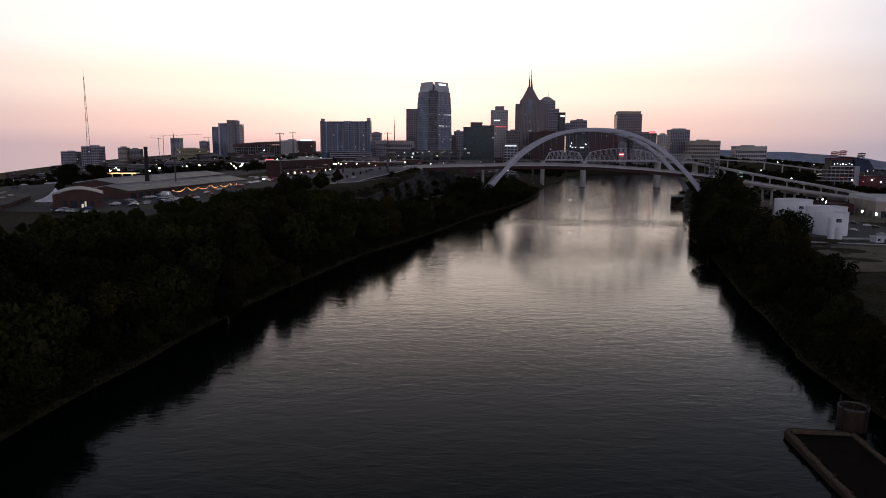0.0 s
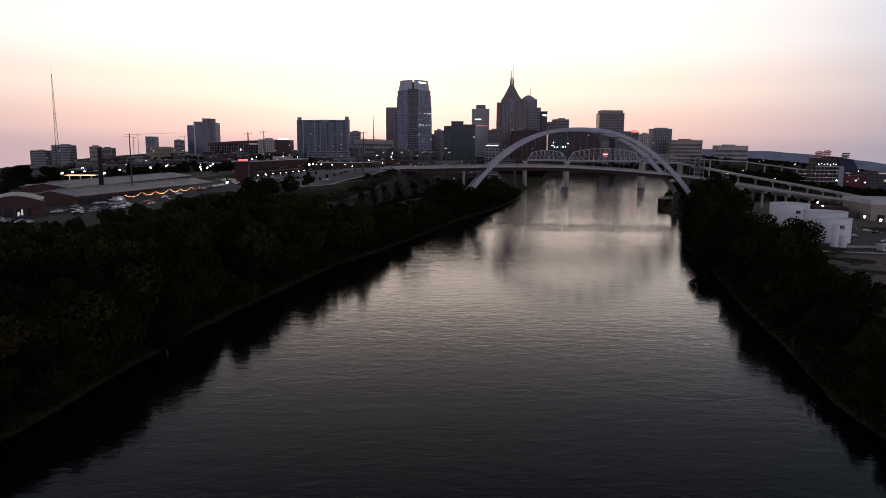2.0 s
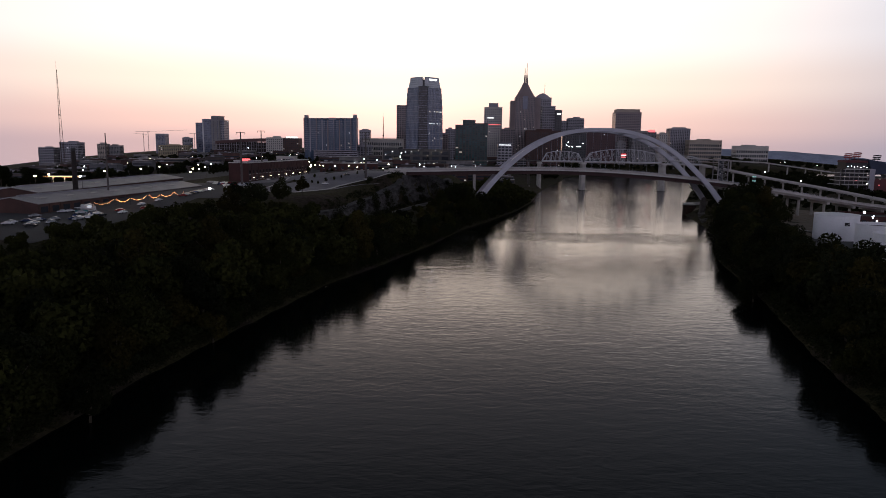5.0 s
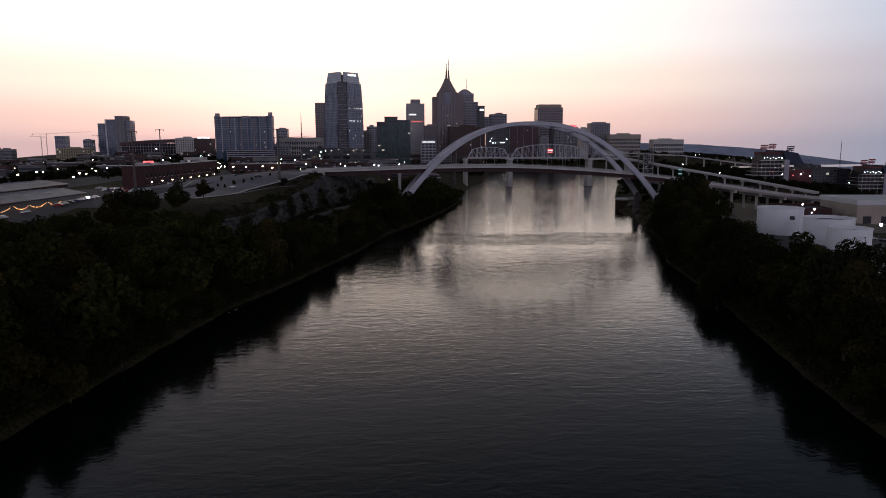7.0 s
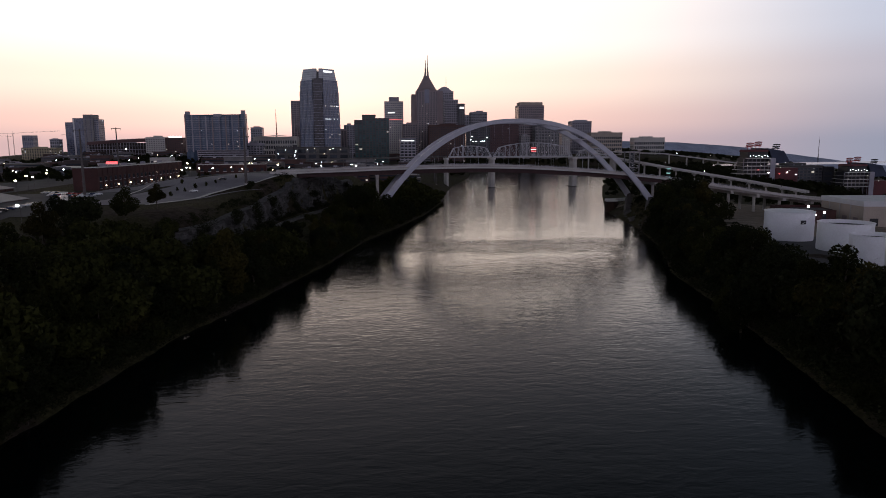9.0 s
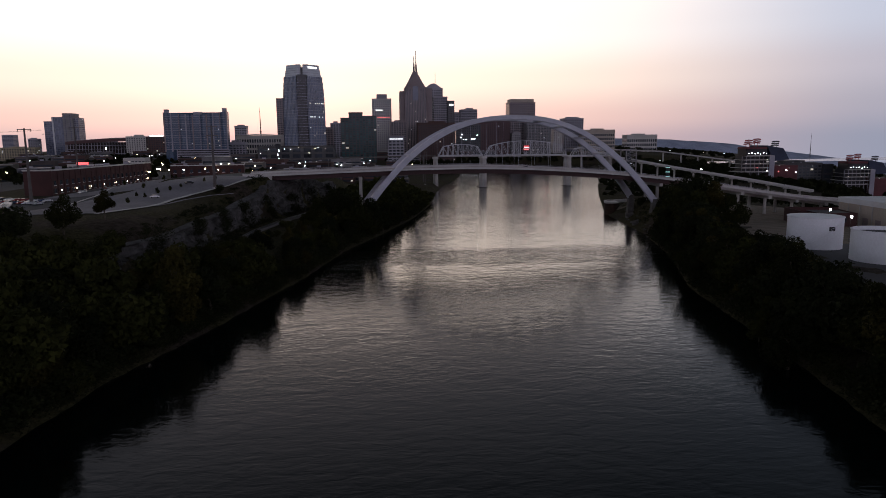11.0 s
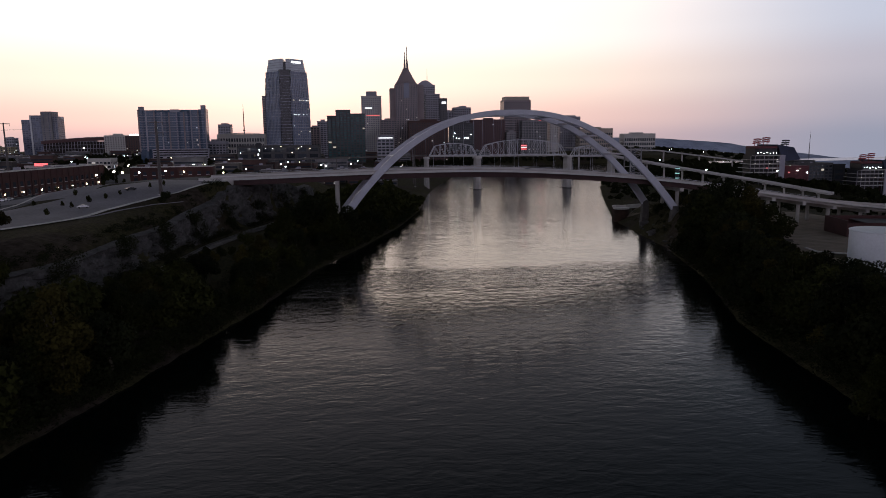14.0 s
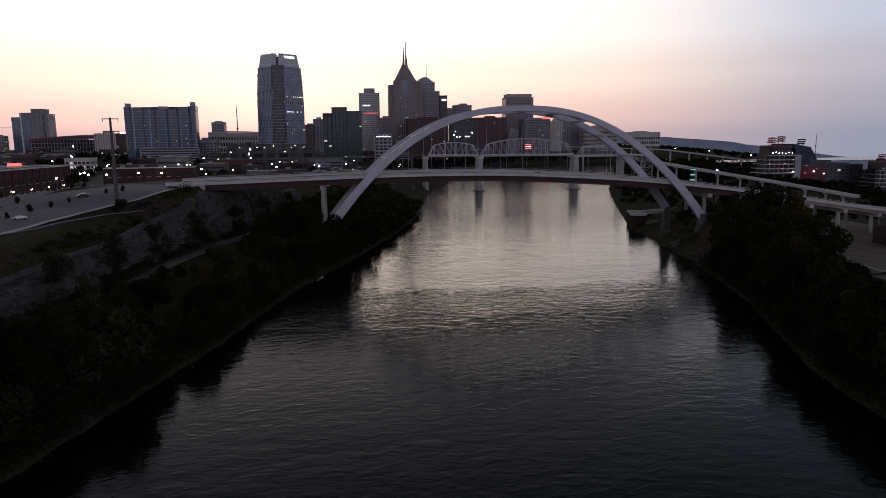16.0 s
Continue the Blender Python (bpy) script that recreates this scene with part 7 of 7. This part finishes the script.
left_count = right_count = 0
back_woods = []
TALL = (14.0, 12.0, 16.5, 14.5, 8.0, 10.5)
for x, y in jitter_grid(-190, 80, 30, 770, 8.4):
    d = lerp_at(y, SHORE_LEFT) - x
    if d < -0.6:
        continue
    reach = lerp_at(y, [(30, 84), (260, 84), (340, 72), (400, 50), (600, 50), (770, 48)])
    if d > reach:
        continue
    if y > 380 and d > lerp_at(y, RAIL_BACK) + 4 and tree_dice.random() < 0.94:
        continue
    if abs(d - lerp_at(y, RAIL_BACK)) < 6 and (150 < y < 205 or y > 345):
        continue
    if y > 440 and 18 < d < 37 and tree_dice.random() < 0.35:
        continue
    if AXIS - 18 < y < AXIS + 18 and d > 10:
        continue
    k = tree_dice.choice((0, 1, 2, 3, 0, 1, 5)) if d > 6 else tree_dice.choice((1, 4, 5, 0))
    sc = tree_dice.uniform(0.95, 1.65) if d < 48 and y < 420 else tree_dice.uniform(0.7, 1.25)
    if y > 445 and 20 < d < 36:
        sc *= 0.42
    elif y > 460:
        sc *= 0.66
    elif y > 330:
        sc *= 0.92
    canopy = lerp_at(d, [(0, 26), (20, 33), (40, 32), (60, 30), (80, 27)]) + lerp_at(y, [(280, 0), (350, 4), (420, 4), (450, 0)])
    if y > 375 and d < 44:
        canopy = lerp_at(d, [(0, 20), (20, 21), (30, 18), (40, 16)])
    sc = min(sc, (canopy - ground_at(x, y)) / TALL[k] * tree_dice.uniform(0.82, 1.04))
    if sc < 0.25:
        continue
    if d < 34 and left_count < 170 and tree_dice.random() < 0.7:
        plant(x, y, k, sc, "trees along the left bank")
        left_count += 1
    else:
        back_woods.append((x, y, k, sc))
for x, y, k, sc in back_woods:
    wood(x, y, k, sc * 1.02)
for x, y in jitter_grid(-120, 60, 640, 980, 12):
    d = lerp_at(y, SHORE_LEFT) - x
    if 4 < d < 60 and abs(y - AXIS) > 22:
        wood(x, y, 1, tree_dice.uniform(0.55, 0.85))
close_woods("woods", "dense dark green woods filling the left bank", LEAF[0])

for x, y in jitter_grid(80, 270, 110, 640, 8.4):
    d = x - lerp_at(y, SHORE_RIGHT)
    reach = lerp_at(y, [(110, 15), (180, 17), (260, 22), (330, 28), (420, 32), (470, 34), (500, 30), (530, 18), (640, 18)])
    if d < -0.4 or d > reach or y > 512:
        continue
    k = tree_dice.choice((0, 1, 2, 3, 0, 5)) if d > 5 else tree_dice.choice((1, 4, 5, 0))
    sc = tree_dice.uniform(1.05, 1.7) if d > 5 else tree_dice.uniform(0.7, 1.25)
    if y < 200:
        sc *= 0.8
    elif y > 470:
        sc *= 0.85
    canopy = lerp_at(y, [(120, 15), (170, 18), (205, 27), (235, 33), (275, 31), (300, 27), (380, 27), (440, 26), (470, 28), (500, 34)]) - max(0.0, d - 8) * 0.45
    sc = min(sc, (canopy - ground_at(x, y)) / TALL[k] * tree_dice.uniform(0.85, 1.05))
    if sc < 0.25:
        continue
    if right_count < 95 and d < 30 and tree_dice.random() < 0.75:
        plant(x, y, k, sc, "trees along the right bank")
        right_count += 1
    else:
        wood(x, y, k, sc)
# far woods: the wooded bank at the bend, the east bank and round the stadium
for x, y in jitter_grid(60, 900, 1130, 1730, 14):
    d = lerp_at(y, SHORE_LEFT) - x
    if 6 < d < 85:
        wood(x, y, 2, tree_dice.uniform(0.55, 0.9))
for x, y in jitter_grid(240, 700, 640, 1350, 13):
    d = x - lerp_at(y, SHORE_RIGHT)
    if d > 4 and (d < 70 or tree_dice.random() < 0.6) and not (430 < x < 640 and 700 < y < 1100 and tree_dice.random() < 0.8) and abs(y - AXIS) > 30:
        near_ramp = min(math.hypot(x - p[0], y - p[1]) for p in RAMP) < 22
        wood(x, y, 3, tree_dice.uniform(0.35, 0.5) if near_ramp or y < 900 else tree_dice.uniform(0.5, 0.85))
for k in range(980):
    ang = radians(tree_dice.uniform(-38, 42) if k % 3 == 0 else tree_dice.uniform(-40, -12))
    dist = tree_dice.uniform(620, 2000)
    x, y = 10 + dist * math.sin(ang), 60 + dist * math.cos(ang)
    if lerp_at(y, SHORE_LEFT) - x > 40 or x - lerp_at(y, SHORE_RIGHT) > 30:
        wood(x, y, k, tree_dice.uniform(0.5, 0.85))
for k in range(680):
    ang = radians(tree_dice.uniform(17, 43))
    dist = tree_dice.uniform(1250, 2500)
    x, y = 10 + dist * math.sin(ang), 60 + dist * math.cos(ang)
    if x - lerp_at(y, SHORE_RIGHT) > 30 or lerp_at(y, SHORE_LEFT) - x > 12:
        wood(x, y, k, tree_dice.uniform(0.7, 1.25))
for k in range(46):
    wood(tree_dice.uniform(505, 680), tree_dice.uniform(985, 1030), k, tree_dice.uniform(0.9, 1.4))
for k in range(40):
    wood(tree_dice.uniform(470, 580), tree_dice.uniform(752, 785), k, tree_dice.uniform(0.8, 1.25))
for k in range(60):
    wood(tree_dice.uniform(330, 520), tree_dice.uniform(640, 760), k, tree_dice.uniform(0.3, 0.55))
for k in range(230):
    x, y = tree_dice.uniform(330, 760), tree_dice.uniform(980, 1440)
    if x - lerp_at(y, SHORE_RIGHT) > 12 and not (500 < x < 745 and y < 1180):
        wood(x, y, k, tree_dice.uniform(0.7, 1.25))
for k in range(90):
    x, y = tree_dice.uniform(480, 900), tree_dice.uniform(1300, 1690)
    if x - lerp_at(y, SHORE_RIGHT) > 12:
        wood(x, y, k, tree_dice.uniform(0.8, 1.4))
close_woods("far_woods", "scattered dark trees through the town and the far bank", LEAF[2])

# undergrowth along both banks
for side in (0, 1):
    for k in range(900):
        y = 90 + (620 if side == 0 else 425) * tree_dice.random() ** 1.2
        d = tree_dice.uniform(-0.6, 5) if k % 3 else tree_dice.uniform(3, 12)
        x = lerp_at(y, SHORE_LEFT) - d if side == 0 else lerp_at(y, SHORE_RIGHT) + d
        base = CLOUDS[k % 6][: 3 * 110]
        sc = tree_dice.uniform(0.20, 0.42)
        if k % 3 == 1:
            x += d * 0.75 if side == 0 else -d * 0.75
            sc *= 1.4
        woods_pts.append(base * np.array([sc * 1.6, sc * 1.6, sc * 1.1]) + np.array([x, y, ground_at(x, y) - 0.6]))
for k in range(620):
    y = 95 + 400 * (k + tree_dice.random()) / 620
    x = lerp_at(y, SHORE_LEFT) - tree_dice.uniform(-1.2, 3.2)
    sc = tree_dice.uniform(0.20, 0.40)
    woods_pts.append(CLOUDS[k % 6][: 3 * 120] * np.array([sc * 1.5, sc * 1.5, sc * 1.2]) + np.array([x, y, ground_at(x, y) - 0.3]))
for k in range(380):
    y = tree_dice.uniform(345, 640)
    top = tree_dice.random() < 0.6
    if top and abs(y - AXIS) < 24:
        continue
    x = lerp_at(y, SHORE_LEFT) - lerp_at(y, RAIL_BACK) - (tree_dice.uniform(10, 19) if top else tree_dice.uniform(3.5, 6.5))
    sc = tree_dice.uniform(0.14, 0.30) if top else tree_dice.uniform(0.14, 0.34)
    base = CLOUDS[k % 6][: 3 * 200]
    woods_pts.append(base * np.array([sc * 1.4, sc * 1.4, sc]) + np.array([x, y, ground_at(x, y) - 0.8]))
for k in range(240):
    y = 372 + 34 * tree_dice.randrange(9) + tree_dice.gauss(0, 3.5)
    u = tree_dice.random() ** 0.8
    x = lerp_at(y, SHORE_LEFT) - lerp_at(y, RAIL_BACK) - 5.2 - 2.4 * u
    sc = tree_dice.uniform(0.2, 0.42)
    base = CLOUDS[k % 6][: 3 * 160]
    woods_pts.append(base * np.array([sc, sc * 1.2, sc * 1.1]) + np.array([x, y, 11.0 + u * 12.0]))
for k in range(150):
    x, y = tree_dice.uniform(180, 216), tree_dice.uniform(545, 612)
    if x - lerp_at(y, SHORE_RIGHT) > 3 + 5 * tree_dice.random():
        sc = tree_dice.uniform(0.14, 0.40)
        woods_pts.append(CLOUDS[k % 6][: 3 * 150] * np.array([sc * 1.3, sc * 1.3, sc]) + np.array([x, y, ground_at(x, y) - 0.7]))
close_woods("undergrowth", "tangled low brush and reeds along the water's edge", LEAF[2])

# small street trees on the terrace by the brick building
for i, (x, y) in enumerate(((-97, 480), (-99, 500), (-102, 522), (-98, 545), (-99, 566), (-103, 590), (-109, 615), (-120, 548), (-124, 575), (-128, 604), (-132, 640), (-112, 505), (-116, 470))):
    plant(x, y, 4, tree_dice.uniform(0.36, 0.46), "young street trees on the terrace", 0.6)
for i, (x, y, sc) in enumerate(((-330, 520, 1.15), (-312, 500, 1.1), (-300, 512, 1.0), (-286, 498, 0.9), (-345, 545, 1.0), (-250, 395, 0.8), (-238, 372, 0.7))):
    plant(x, y, 3, sc, "round trees by the car parks")
# big trees at the edge of the bluff
for i, (x, y, sc) in enumerate(((-108, 340, 1.1), (-112, 322, 1.0), (-104, 356, 1.15), (-98, 374, 1.15), (-92, 398, 1.05), (-110, 384, 1.0), (-86, 420, 0.75), (-62, 512, 0.4))):
    plant(x, y, i % 4, sc, "trees on the edge of the bluff")
# tall trees between the tanks and the water
for i, (x, y, sc) in enumerate(((128, 279, 1.7), (123, 254, 1.7), (131, 268, 1.35), (116, 240, 1.45), (150, 352, 1.15), (156, 372, 1.05), (163, 396, 0.95))):
    plant(x, y, (0, 3, 0, 2)[i % 4], sc, "trees along the right bank")
# tall cottonwoods by the right springing of the arch
for i, (x, y, sc) in enumerate(((178, 498, 2.0), (188, 506, 2.1), (197, 494, 1.65), (183, 484, 1.75), (199, 478, 1.4), (173, 468, 1.4), (166, 446, 1.25))):
    plant(x, y, (0, 3, 2, 0)[i % 4], sc, "tall trees by the arch bridge")
for i, (x, y, sc) in enumerate(((197, 551, 0.6), (205, 553, 0.75), (194, 578, 0.5), (200, 572, 0.6), (209, 566, 0.7), (203, 590, 0.55))):
    plant(x, y, (2, 0, 3)[i % 3], sc, "low trees round the right springing of the arch")
for i, (x, y, sc) in enumerate(((3, 540, 1.5), (-5, 533, 1.45), (13, 543, 1.9), (-13, 527, 1.25), (-3, 548, 1.5), (18, 551, 1.7), (7, 536, 1.7), (28, 592, 1.0), (34, 604, 0.9), (23, 566, 0.8))):
    plant(x, y, (0, 3, 1)[i % 3], sc, "trees round the left springing of the arch")
for i, (x, y) in enumerate(((-83, 520), (-91, 506), (-86.5, 513), (-74, 533.5), (-69, 538), (-94, 496))):
    plant(x, y, 4, tree_dice.uniform(0.36, 0.5), "young street trees on the terrace", 0.55)
# the masters stand among the others
for o, (x, y) in zip(MASTERS, ((-78, 150), (-70, 176), (-84, 205), (112, 300), (118, 322), (-66, 232))):
    o.matrix_world = pose(x, y, ground_at(x, y) - 0.3)
